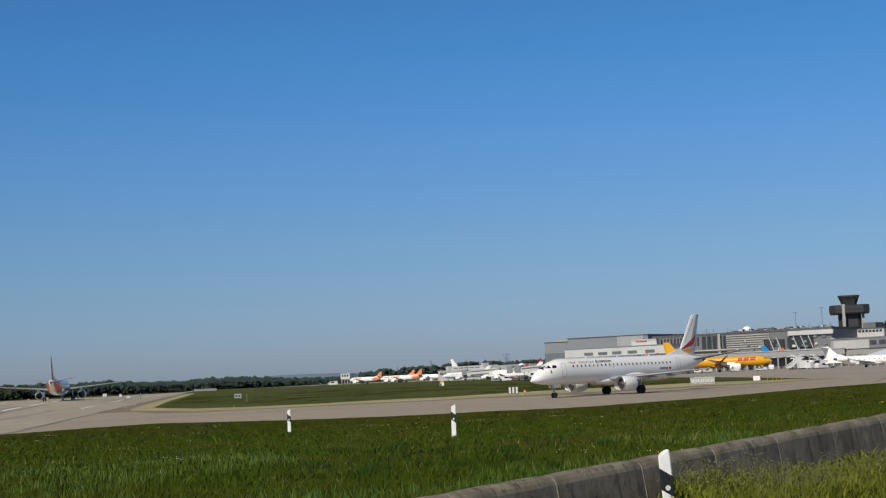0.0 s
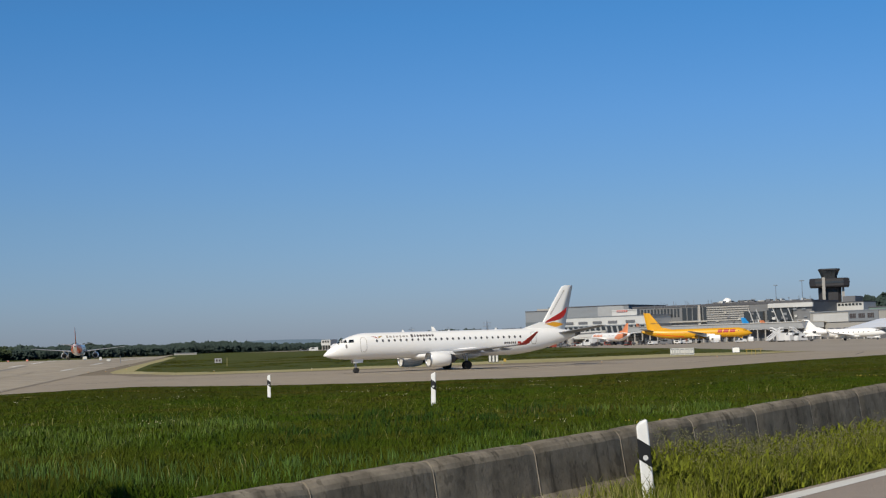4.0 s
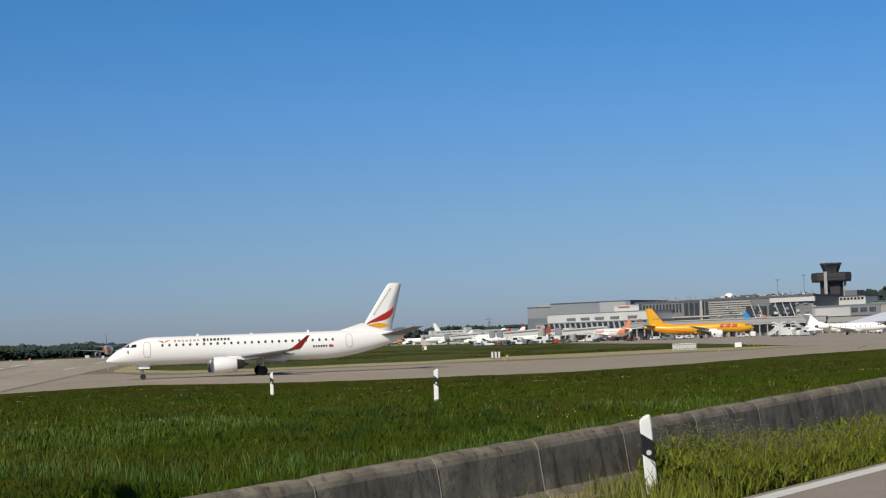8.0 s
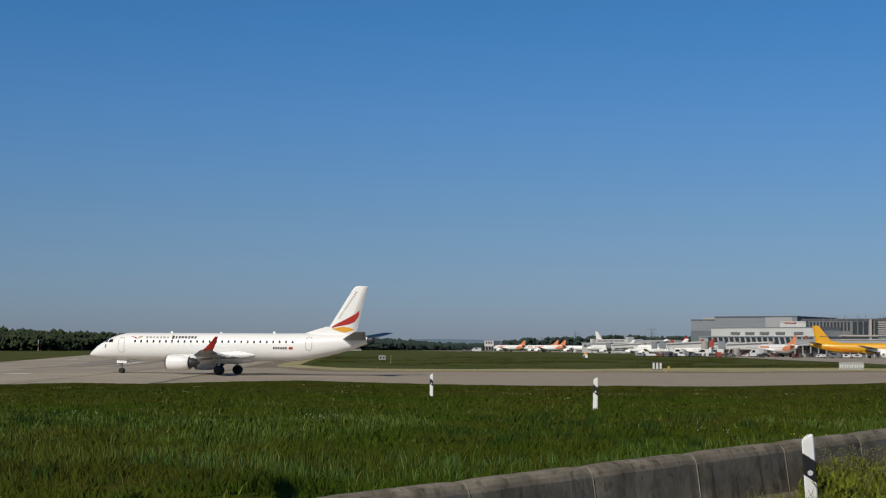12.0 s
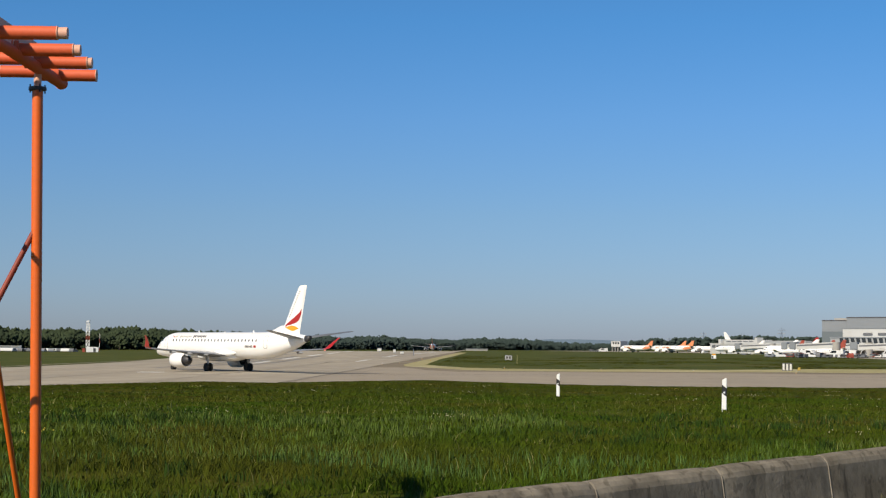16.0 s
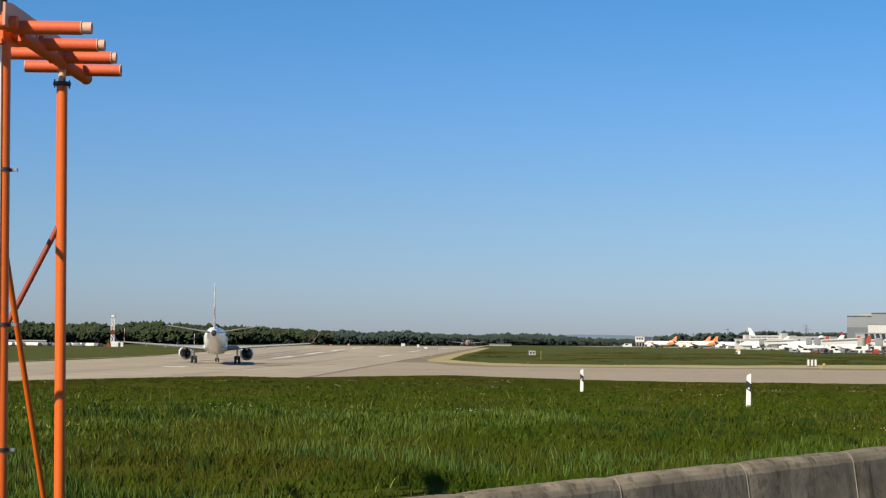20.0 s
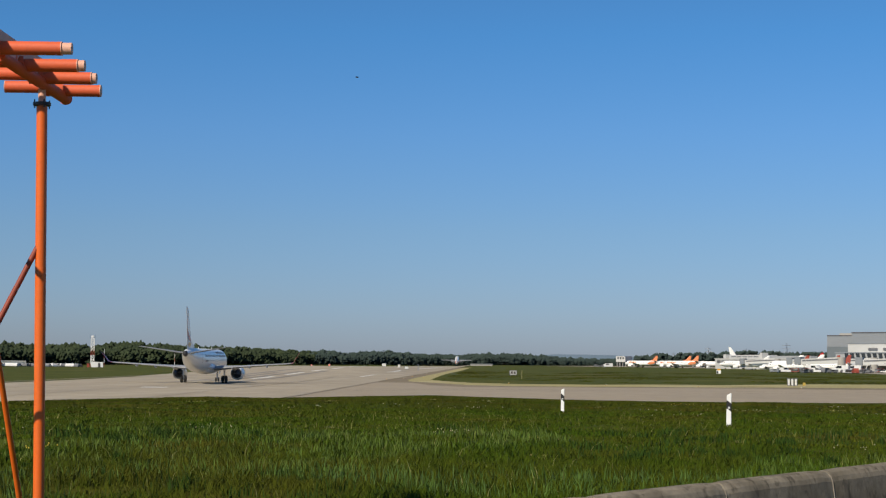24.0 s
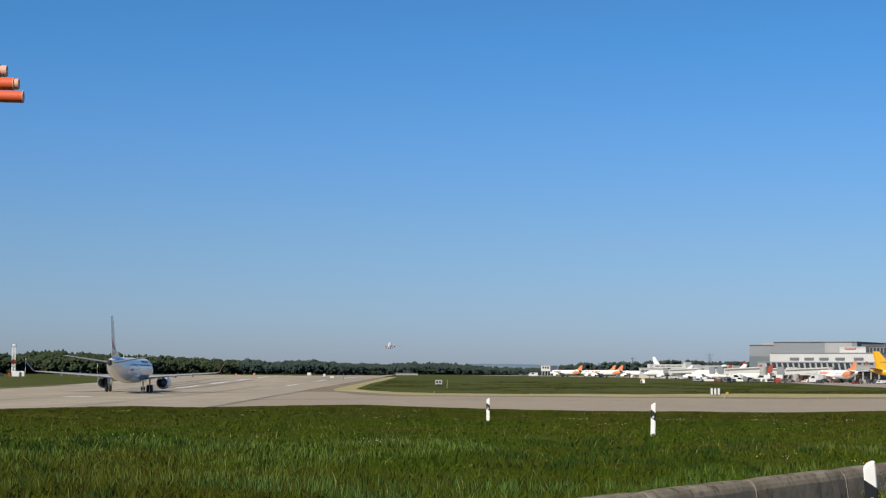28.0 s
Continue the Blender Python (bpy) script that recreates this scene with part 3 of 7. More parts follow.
def hull_of(nose, tail, hw, hh, cz, nose_z, tail_z, nose_len=5.6, tail_len=10.5):
    """A usual airliner's hull: a rounded nose whose tip is low and a tail that sweeps up."""
    xs, a, b, c = [], [], [], []
    for k in (0.0, 0.12, 0.25, 0.4, 0.55, 0.7, 0.85, 1.0):
        s = math.sin(k * math.pi / 2) ** 0.85
        xs.append(tail + tail_len * k)
        a.append(hw * (0.13 + 0.87 * s))
        b.append(hh * (0.14 + 0.86 * s))
        c.append(tail_z + (cz - tail_z) * (1 - (1 - k) ** 1.5))
    for k in np.linspace(0.0, 1.0, 12):
        s = max(0.02, (1 - k ** 2.1)) ** 0.62
        xs.append(nose - nose_len + nose_len * k)
        a.append(hw * s)
        b.append(hh * (max(0.02, 1 - k ** 1.75)) ** 0.72)
        c.append(cz + (nose_z - cz) * k ** 1.9)
    return Hull(xs, a, b, c)


AIRFOIL = [(0.0, 0.0), (0.02, 0.028), (0.1, 0.055), (0.3, 0.07), (0.6, 0.048), (1.0, 0.003), (1.0, -0.003), (0.6, -0.03), (0.3, -0.042), (0.1, -0.034), (0.02, -0.016)]


SYMMETRIC = [(0.0, 0.0), (0.02, 0.022), (0.1, 0.044), (0.3, 0.058), (0.6, 0.042), (1.0, 0.004), (1.0, -0.004), (0.6, -0.042), (0.3, -0.058), (0.1, -0.044), (0.02, -0.022)]


def wing_mesh(name, stations, mat, upright=False):
    """Stations (x of leading edge, y, z, chord, thickness scale), the chord running aft."""
    rings = []
    for x, y, z, chord, t in stations:
        if upright:
            rings.append([(x - a * chord, y + b * chord * t, z) for a, b in SYMMETRIC])
        else:
            rings.append([(x - a * chord, y, z + b * chord * t) for a, b in AIRFOIL])
    return lathe(name, rings, mat)


def ring_x(x, cy, cz, r, n=20, squash=1.0):
    return [(x, cy + r * math.cos(2 * math.pi * k / n), cz + r * squash * math.sin(2 * math.pi * k / n)) for k in range(n)]


def wheel_mesh(name, x, y, r, w, mat, n=18):
    rings = []
    for dy, k in ((-0.5, 0.55), (-0.5, 0.86), (-0.36, 0.98), (0.0, 1.0), (0.36, 0.98), (0.5, 0.86), (0.5, 0.55)):
        rings.append([(x + r * k * math.cos(2 * math.pi * q / n), y + dy * w, r + r * k * math.sin(2 * math.pi * q / n)) for q in range(n)])
    return lathe(name, rings, mat)


def gear(plane, name, x, y, top, r, gap, mats):
    leg = part(name, tube(name, (x, y, r), (x, y, top), 0.11, 0.14, M_METAL), plane)
    for s in (-1, 1):
        w = part("wheel", wheel_mesh("wheel", x, y + s * gap, r, r * 0.62, M_TYRE), leg)
        rim = [ring_x(0, 0, 0, 1)] and [[(x + r * 0.5 * math.cos(2 * math.pi * q / 14), y + s * gap + d, r + r * 0.5 * math.sin(2 * math.pi * q / 14)) for q in range(14)] for d in (-r * 0.29, r * 0.29)]
        w["label"] = "black aircraft tyre"
        part("hub", lathe("hub", rim, M_METAL), leg)
    part("strut", tube("strut", (x + 0.05, y, r + 0.35), (x + 0.75, y, top + 0.1), 0.06, 0.06, M_METAL, 8), leg)
    return leg


def engine(plane, x0, x1, y, z, r, wing_z, mat):
    n = 22
    L = x0 - x1
    outer = [(x0 - 0.04 * L, 0.9), (x0, 0.96), (x0 - 0.05 * L, 1.03), (x0 - 0.3 * L, 1.08), (x0 - 0.6 * L, 1.04), (x0 - 0.88 * L, 0.88), (x1 + 0.1 * L, 0.84), (x0 - 0.7 * L, 0.8)]
    e = part("engine", lathe("engine", [ring_x(x, y, z, r * k, n) for x, k in outer], mat, caps=False), plane)
    part("lip", lathe("lip", [ring_x(x, y, z, r * k, n) for x, k in ((x0 - 0.03 * L, 0.885), (x0 + 0.015 * L, 0.955), (x0 - 0.05 * L, 1.045))], M_METAL, caps=False), e, "polished metal intake lip")
    part("fan", lathe("fan", [ring_x(x, y, z, r * k, n) for x, k in ((x0 - 0.22 * L, 0.9), (x0 - 0.2 * L, 0.4), (x0 - 0.1 * L, 0.03))], M_DARKM), e)
    part("exhaust", lathe("exhaust", [ring_x(x, y, z, r * k, n) for x, k in ((x1 + 0.25 * L, 0.8), (x1 + 0.05 * L, 0.62), (x1 - 0.12 * L, 0.5), (x1 - 0.2 * L, 0.2), (x1 - 0.34 * L, 0.03))], M_DARKM), e)
    part("pylon", prism("pylon", [(x0 - 0.35 * L, z + r * 0.9), (x1 - 0.3 * L, z + r * 0.5), (x1 - 0.9 * L, wing_z - 0.05), (x1 - 0.1 * L, wing_z + 0.12), (x0 - 0.55 * L, wing_z + 0.1)], y - 0.16, y + 0.16, mat), e)
    return e


def rect(x, z, w, h, bev=0.3):
    b = min(w, h) * bev
    x0, x1, z0, z1 = x - w / 2, x + w / 2, z - h / 2, z + h / 2
    return [(x0 + b, z0), (x1 - b, z0), (x1, z0 + b), (x1, z1 - b), (x1 - b, z1), (x0 + b, z1), (x0, z1 - b), (x0, z0 + b)]


def outline_strip(hull, name, x, z, w, h, side, mat, t=0.05):
    """The thin seam round a door."""
    verts = []
    base = rect(x, z, 1, 1, 0.18)
    ring = []
    for k in range(8):
        a, b = base[k], base[(k + 1) % 8]
        cuts = 8 if k % 2 == 0 else 2
        ring += [(a[0] + (b[0] - a[0]) * q / cuts, a[1] + (b[1] - a[1]) * q / cuts) for q in range(cuts)]
    for inner in (0, 1):
        for px, pz in ring:
            qx, qz = x + (px - x) * (w - 2 * t * inner), z + (pz - z) * (h - 2 * t * inner)
            verts.append((qx, side * hull.side(qx, qz, 0.014), qz))
    n = len(ring)
    faces = [(k, (k + 1) % n, n + (k + 1) % n, n + k) for k in range(n)]
    return mesh_of(name, verts, faces if side > 0 else [f[::-1] for f in faces], mat)


def airliner(name, label, spec, group=""):
    """An airliner at the world's origin: x ahead, y to its left, the ground under the main wheels at z = 0."""
    s = spec
    plane = thing(name, label, "aircraft", Matrix.Identity(4), group)
    body, wingm = s.get("body", M_WHITE), s.get("wing", M_WHITE)
    h = hull_of(s["nose"], s["tail"], s["hw"], s["hh"], s["cz"], s["nose_z"], s["tail_z"], s.get("nose_len", 5.6), s.get("tail_len", 10.5))
    L = s["nose"] - s["tail"]
    skin = part("fuselage", h.mesh(body, np.linspace(s["tail"] + 1, s["nose"] - 1, 24)), plane)
    if s.get("cone"):
        rings = [[(s["tail"] + x, y, z) for y, z in superellipse(0, s["tail_z"] + dz, r, r * 1.15)] for x, r, dz in ((0.6, 0.24, -0.08), (0.55, 0.345, -0.08), (0.05, 0.29, -0.01), (-0.3, 0.22, 0.03), (-0.31, 0.14, 0.03))]
        part("tail_cone", lathe("tail_cone", rings, M_DARKM), skin, "dark exhaust cone")
    else:
        part("tail_cone", lathe("tail_cone", [[(x, y, z) for y, z in superellipse(0, s["tail_z"] + 0.02, r, r)] for x, r in ((s["tail"] + 0.02, s["hw"] * 0.14), (s["tail"] - 0.35, s["hw"] * 0.1))], M_DARKM), skin)
    half = s["span"] / 2
    for side in (1, -1):
        rx, rc, rz = s["wing_x"], s["root"], s["wing_z"]
        kink = 0.36 * half
        sw = s["sweep"]
        tipz = rz + s["dihedral"]
        tip_y = half - s.get("winglet_out", 0.0)
        f = kink / half
        st = [(rx + 0.4, side * s["hw"] * 0.5, rz - 0.1, rc * 1.05, 1.2), (rx - sw * (s["hw"]), side * s["hw"] * 0.95, rz, rc, 1.1), (rx - sw * kink, side * kink, rz + (tipz - rz) * f, rc * 0.56, 0.95), (rx - sw * (tip_y - 0.2), side * (tip_y - 0.2), tipz, s["tipc"], 0.9), (rx - sw * tip_y - 0.25, side * tip_y, tipz + 0.02, s["tipc"] * 0.72, 0.8)]
        w = part("wing", wing_mesh("wing", st, wingm), plane)
        if s.get("winglet"):
            hgt = s["winglet"]
            wx = rx - sw * tip_y - 0.1
            rings = []
            for k, (dx, dy, dz, c) in enumerate(((0.0, -0.1, 0.0, 1.15), (-0.55, 0.35, 0.2, 0.9), (-1.3, 0.66, 0.78, 0.62), (-2.2, s.get("winglet_out", 1.2), hgt, 0.28))):
                w2 = (0.05, 0.03, 0.018, 0.012)[k]
                rings.append([(wx + dx, side * (tip_y + dy), tipz + dz), (wx + dx - c * 0.4, side * (tip_y + dy + w2), tipz + dz - w2), (wx + dx - c * 1.25, side * (tip_y + dy), tipz + dz), (wx + dx - c * 0.4, side * (tip_y + dy - w2), tipz + dz + w2)])
            part("winglet", lathe("winglet", rings, s.get("winglet_mat", M_WHITE), smooth=False), w, s.get("winglet_label", ""))
        for fy, fl in ((0.3, 1.3), (0.48, 1.1), (0.66, 0.9)) if s.get("fine") else ():
            y = side * fy * half
            x = rx - sw * fy * half - rc * (0.75 - 0.55 * fy)
            z = rz + (tipz - rz) * fy - 0.14
            rings = [[(x + dx * fl, y + 0.11 * k * math.cos(2 * math.pi * q / 8), z - 0.02 + 0.17 * k * math.sin(2 * math.pi * q / 8)) for q in range(8)] for dx, k in ((1.0, 0.1), (0.6, 0.9), (0.0, 1.0), (-0.7, 0.6), (-1.05, 0.1))]
            part("flap_fairing", lathe("flap_fairing", rings, wingm), w)
        x, y, z, span, c0, c1 = s["stab"]
        part("tailplane", wing_mesh("tailplane", [(x, side * 0.1, z, c0, 0.8), (x - 0.25, side * 0.5, z + 0.04, c0 * 0.95, 0.8), (x - 0.56 * span / 2 * 1.02, side * (span / 2 - 0.15), z + y, c1, 0.7), (x - 0.56 * span / 2 - 0.35, side * span / 2, z + y, c1 * 0.65, 0.6)], s.get("stab_mat", wingm)), plane)
        ex0, ex1, ey, ez, er = s["engine"]
        engine(plane, ex0, ex1, side * ey, ez, er, rz + (tipz - rz) * ey / half, s.get("engine_mat", body))
        gear(plane, "main_gear", 0, side * s["track"] / 2, rz - 0.05, s["wheel_r"], s["wheel_r"] * 0.46, None)
    gear(plane, "nose_gear", s["nose_gear"], 0, s["cz"] - s["hh"] + 0.25, s["wheel_r"] * 0.62, s["wheel_r"] * 0.34, None)
    # wing box fairing under the hull
    rings = [[(x, y, z) for y, z in superellipse(0, s["cz"] - s["hh"] + 0.28, s["hw"] * 0.95 * k, 0.62 * k, 20)] for x, k in ((s["wing_x"] + 1.9, 0.15), (s["wing_x"] + 0.8, 0.8), (s["wing_x"] - 1.5, 1.0), (s["wing_x"] - s["root"] + 0.5, 1.0), (s["wing_x"] - s["root"] - 1.5, 0.75), (s["wing_x"] - s["root"] - 3.0, 0.12))]
    part("belly_fairing", lathe("belly_fairing", rings, body), plane)
    # fin
    f0, f1, zt, dorsal = s["fin_root"], s["fin_tip"], s["fin_top"], s["dorsal"]
    zr = s["cz"] + s["hh"] - 0.35
    fin = part("fin", wing_mesh("fin", [(f0[0], 0, zr - 0.5, f0[0] - f0[1], s.get("fin_t", 0.5)), (f0[0] - 0.2, 0, zr + 0.3, f0[0] - f0[1] - 0.15, s.get("fin_t", 0.5)), (f1[0] + 0.22, 0, zt - 0.3, f1[0] - f1[1] + 0.1, s.get("fin_t", 0.5)), (f1[0] - 0.02, 0, zt - 0.08, f1[0] - f1[1] - 0.1, s.get("fin_t", 0.5)), (f1[0] - 0.4, 0, zt, f1[0] - f1[1] - 0.5, s.get("fin_t", 0.5))], s.get("fin_mat", body), True), plane, s.get("fin_label", ""))
    slope = (f0[0] - f1[0]) / (zt - zr)
    part("dorsal_fin", prism("dorsal_fin", [(dorsal, zr + 0.25), (f0[0] - 0.35, zr + 1.15), (f0[0] - 1.2, zr + 1.1), (f0[0] - 1.2, zr - 0.2), (dorsal, zr - 0.1)], -0.1, 0.1, s.get("fin_mat", body)), fin)
    # windows
    x0, x1, count, wz = s["windows"]
    for side in (1, -1):
        for k in range(count):
            x = x0 + (x1 - x0) * k / max(1, count - 1)
            part("window", h.patch("window", rect(x, wz, s.get("win_w", 0.3), s.get("win_h", 0.42), 0.35), side, M_PORT), skin)
        # cockpit panes
        nx, nz = s["nose"], s["cz"] + 0.3 * s["hh"]
        for a, b, lo, hi in ((2.05, 2.75, 0.02, 0.34), (2.85, 3.55, 0.02, 0.36)):
            part("cockpit_window", h.patch("cockpit_window", [(nx - b, nz + lo), (nx - a, nz + lo - 0.02), (nx - a - 0.22, nz + hi), (nx - b, nz + hi + 0.02)], side, M_GLASS, 0.03), skin)
    pane = [[(s["nose"] - x, y, lerp(s["nose"] - x, h.xs, h.cz) + lerp(s["nose"] - x, h.xs, h.hh) * math.sqrt(max(0, 1 - (y / lerp(s["nose"] - x, h.xs, h.hw)) ** 2)) ** 0.93 + 0.012) for y in np.linspace(-0.62, 0.62, 9)] for x in (1.72, 2.1)]
    n = 9
    part("windscreen", mesh_of("windscreen", pane[0] + pane[1], [(k, k + 1, n + k + 1, n + k) for k in range(n - 1)], M_GLASS), skin)
    for x, z, w, hh in s.get("doors", ()):
        for side in (1, -1):
            part("door", outline_strip(h, "door", x, z, w, hh, side, M_GREYINK), skin, "grey door seam")
    for x, z0 in ((s["nose_gear"] + 0.5, s["cz"] - s["hh"] - 0.35),):
        for side in (1, -1):
            part("gear_door", prism("gear_door", [(x, z0), (x - 1.3, z0), (x - 1.3, z0 + 0.6), (x, z0 + 0.6)], side * 0.38, side * 0.42, body), plane)
    return plane, h, fin


E190 = dict(fin_t=0.5, win_w=0.27, win_h=0.34, nose=18.16, tail=-18.0, hw=1.5, hh=1.68, cz=3.3, nose_z=2.3, tail_z=4.25, span=28.4, winglet_out=1.25, winglet=1.55, winglet_mat=M_RED, winglet_label="dark red winglet", wing_x=5.0, root=6.2, wing_z=2.05, sweep=0.52, dihedral=0.85, tipc=1.5,
            stab=(-14.2, 0.9, 4.2, 12.1, 3.1, 1.3), engine=(6.0, 2.8, 4.3, 1.42, 0.92), cone=True, track=5.94, wheel_r=0.55, nose_gear=13.93, fin_root=(-11.97, -16.0), fin_tip=(-15.85, -17.5), fin_top=10.57, dorsal=-9.3, windows=(11.6, -8.6, 26, 3.95), doors=((13.4, 3.5, 0.85, 1.8), (-10.6, 3.75, 0.8, 1.6)), fine=True, wing=M_WING, stab_mat=M_STAB)


def fin_patch(name, outline, spec, mat, parent):
    """A shape in (x, z) painted on both sides of a fin."""
    f0, f1, zt = spec["fin_root"], spec["fin_tip"], spec["fin_top"]
    zr = spec["cz"] + spec["hh"] - 0.35

    def lay(side):
        def at(x, z):
            k = (z - zr) / (zt - zr)
            lead, trail = f0[0] + (f1[0] + 0.1 - f0[0]) * k, f0[1] + (f1[1] - f0[1]) * k
            chord = max(0.3, lead - trail)
            s = min(1.0, max(0.0, (lead - x) / chord))
            half = lerp(s, (0, 0.02, 0.1, 0.3, 0.6, 1.0), (0, 0.022, 0.044, 0.058, 0.042, 0.004)) * chord * spec.get("fin_t", 0.5)
            return (x, side * (half + 0.02), z)
        return at

    for side in (1, -1):
        part(name, draped(name, outline, lay(side), mat), parent)


def build_regional_jet():
    plane, h, fin = airliner("regional_jet", "white twin-engine regional jet with red winglets", E190)
    red = [(-12.66, 5.5), (-13.4, 6.0), (-14.14, 6.36), (-15.28, 6.92), (-15.95, 7.3), (-16.42, 7.72), (-16.36, 7.2), (-16.22, 6.85), (-15.85, 6.36), (-15.3, 6.1), (-14.7, 5.96), (-13.57, 5.76)]
    yel = [(-13.0, 5.53), (-14.42, 5.78), (-15.2, 5.66), (-15.85, 5.41), (-15.2, 5.22), (-14.7, 5.1), (-14.3, 5.15), (-13.85, 5.38)]
    fin_patch("tail_mark", red, E190, M_RED, fin)
    fin_patch("tail_mark", yel, E190, M_YELLOW, fin)
    for k in range(13):
        z = 6.75 + 0.25 * k
        x = -13.8 - 0.172 * k
        fin_patch("letter_bar", [(x, z), (x - 0.22, z + 0.02), (x - 0.3, z + 0.15), (x - 0.08, z + 0.14)], E190, M_GREYINK, fin)
    for side in (1, -1):
        part("mark", h.patch("mark", [(12.3, 4.56), (11.7, 4.34), (11.4, 4.2), (11.55, 4.44)], side, M_RED), plane)
        part("mark", h.patch("mark", [(11.36, 4.22), (10.95, 4.4), (10.6, 4.58), (11.25, 4.48)], side, M_GOLD), plane)
        for k in range(7):
            part("letter_bar", h.patch("letter_bar", rect(10.1 - 0.45 * k, 4.42, (0.26, 0.34, 0.22, 0.32, 0.2, 0.34, 0.28)[k], (0.3, 0.22, 0.26, 0.2, 0.3, 0.22, 0.2)[k], 0.1), side, M_GREYINK), plane)
        for k in range(8):
            part("letter_bar", h.patch("letter_bar", rect(6.7 - 0.41 * k, 4.44, (0.32, 0.2, 0.26, 0.34, 0.28, 0.24, 0.3, 0.26)[k], (0.38, 0.3, 0.28, 0.26, 0.28, 0.3, 0.26, 0.28)[k], 0.1), side, M_INK), plane)
        for k in range(6):
            part("letter_bar", h.patch("letter_bar", rect(-6.3 - 0.3 * k, 3.2, 0.2, 0.26, 0.1), side, M_INK), plane)
        part("flag", h.patch("flag", rect(-8.4, 3.2, 0.5, 0.28, 0.05), side, M_RED), plane)
    for x, up in ((7.6, 0.24), (-5.6, 0.24), (1.2, 0.12)):
        part("antenna", prism("antenna", [(x, 4.9), (x - 0.1, 4.97 + up), (x - 0.26, 4.98 + up), (x - 0.4, 4.9)], -0.02, 0.02, M_WHITE), plane)
    # pale fairing behind each wing root
    for side in (1, -1):
        rings = [[(x, side * 1.15 + y, z) for y, z in superellipse(0, 2.25 + lift, 0.55 * k, 0.5 * k, 16)] for x, k, lift in ((1.6, 0.35, 0.1), (0.2, 0.8, 0.1), (-1.4, 1.0, 0.1), (-2.6, 0.8, 0.1), (-3.8, 0.3, 0.15))]
        part("root_fairing", lathe("root_fairing", rings, M_WHITE), plane)
    part("oval_mark", h.patch("oval_mark", rect(15.6, 3.35, 0.22, 0.5, 0.4), 1, M_TITLE), plane)
    part("oval_mark", h.patch("oval_mark", rect(15.6, 3.35, 0.22, 0.5, 0.4), -1, M_TITLE), plane)
    return plane


regional_jet = build_regional_jet()

A320 = dict(nose=16.8, tail=-20.7, hw=1.98, hh=2.07, cz=3.85, nose_z=3.3, tail_z=4.9, span=34.1, wing_x=6.3, root=6.6, wing_z=2.9, sweep=0.5, dihedral=1.5, tipc=1.6, stab=(-15.4, 0.9, 5.1, 12.4, 3.8, 1.5), engine=(8.2, 4.2, 5.75, 1.6, 1.1), track=7.6, wheel_r=0.58, nose_gear=12.6,
            fin_root=(-12.2, -18.2), fin_tip=(-17.3, -19.3), fin_top=11.76, dorsal=-10.0, windows=(10.5, -11.0, 18, 4.45), win_w=0.4, win_h=0.45)


def build_orange_jet():
    plane, h, fin = airliner("departing_airliner", "white airliner with orange fin and orange tail", dict(A320, fin_mat=M_LOG_OR, engine_mat=M_WHITE, wing=M_WING))
    for side in (1, -1):
        part("livery_panel", h.patch("livery_panel", [(-19.5, 5.6), (-19.5, 4.4), (-16.0, 2.75), (-12.5, 2.3), (-10.0, 3.0), (-12.5, 5.4)], side, M_LOG_OR), plane, "orange livery panel")
    return plane


orange_jet = build_orange_jet()

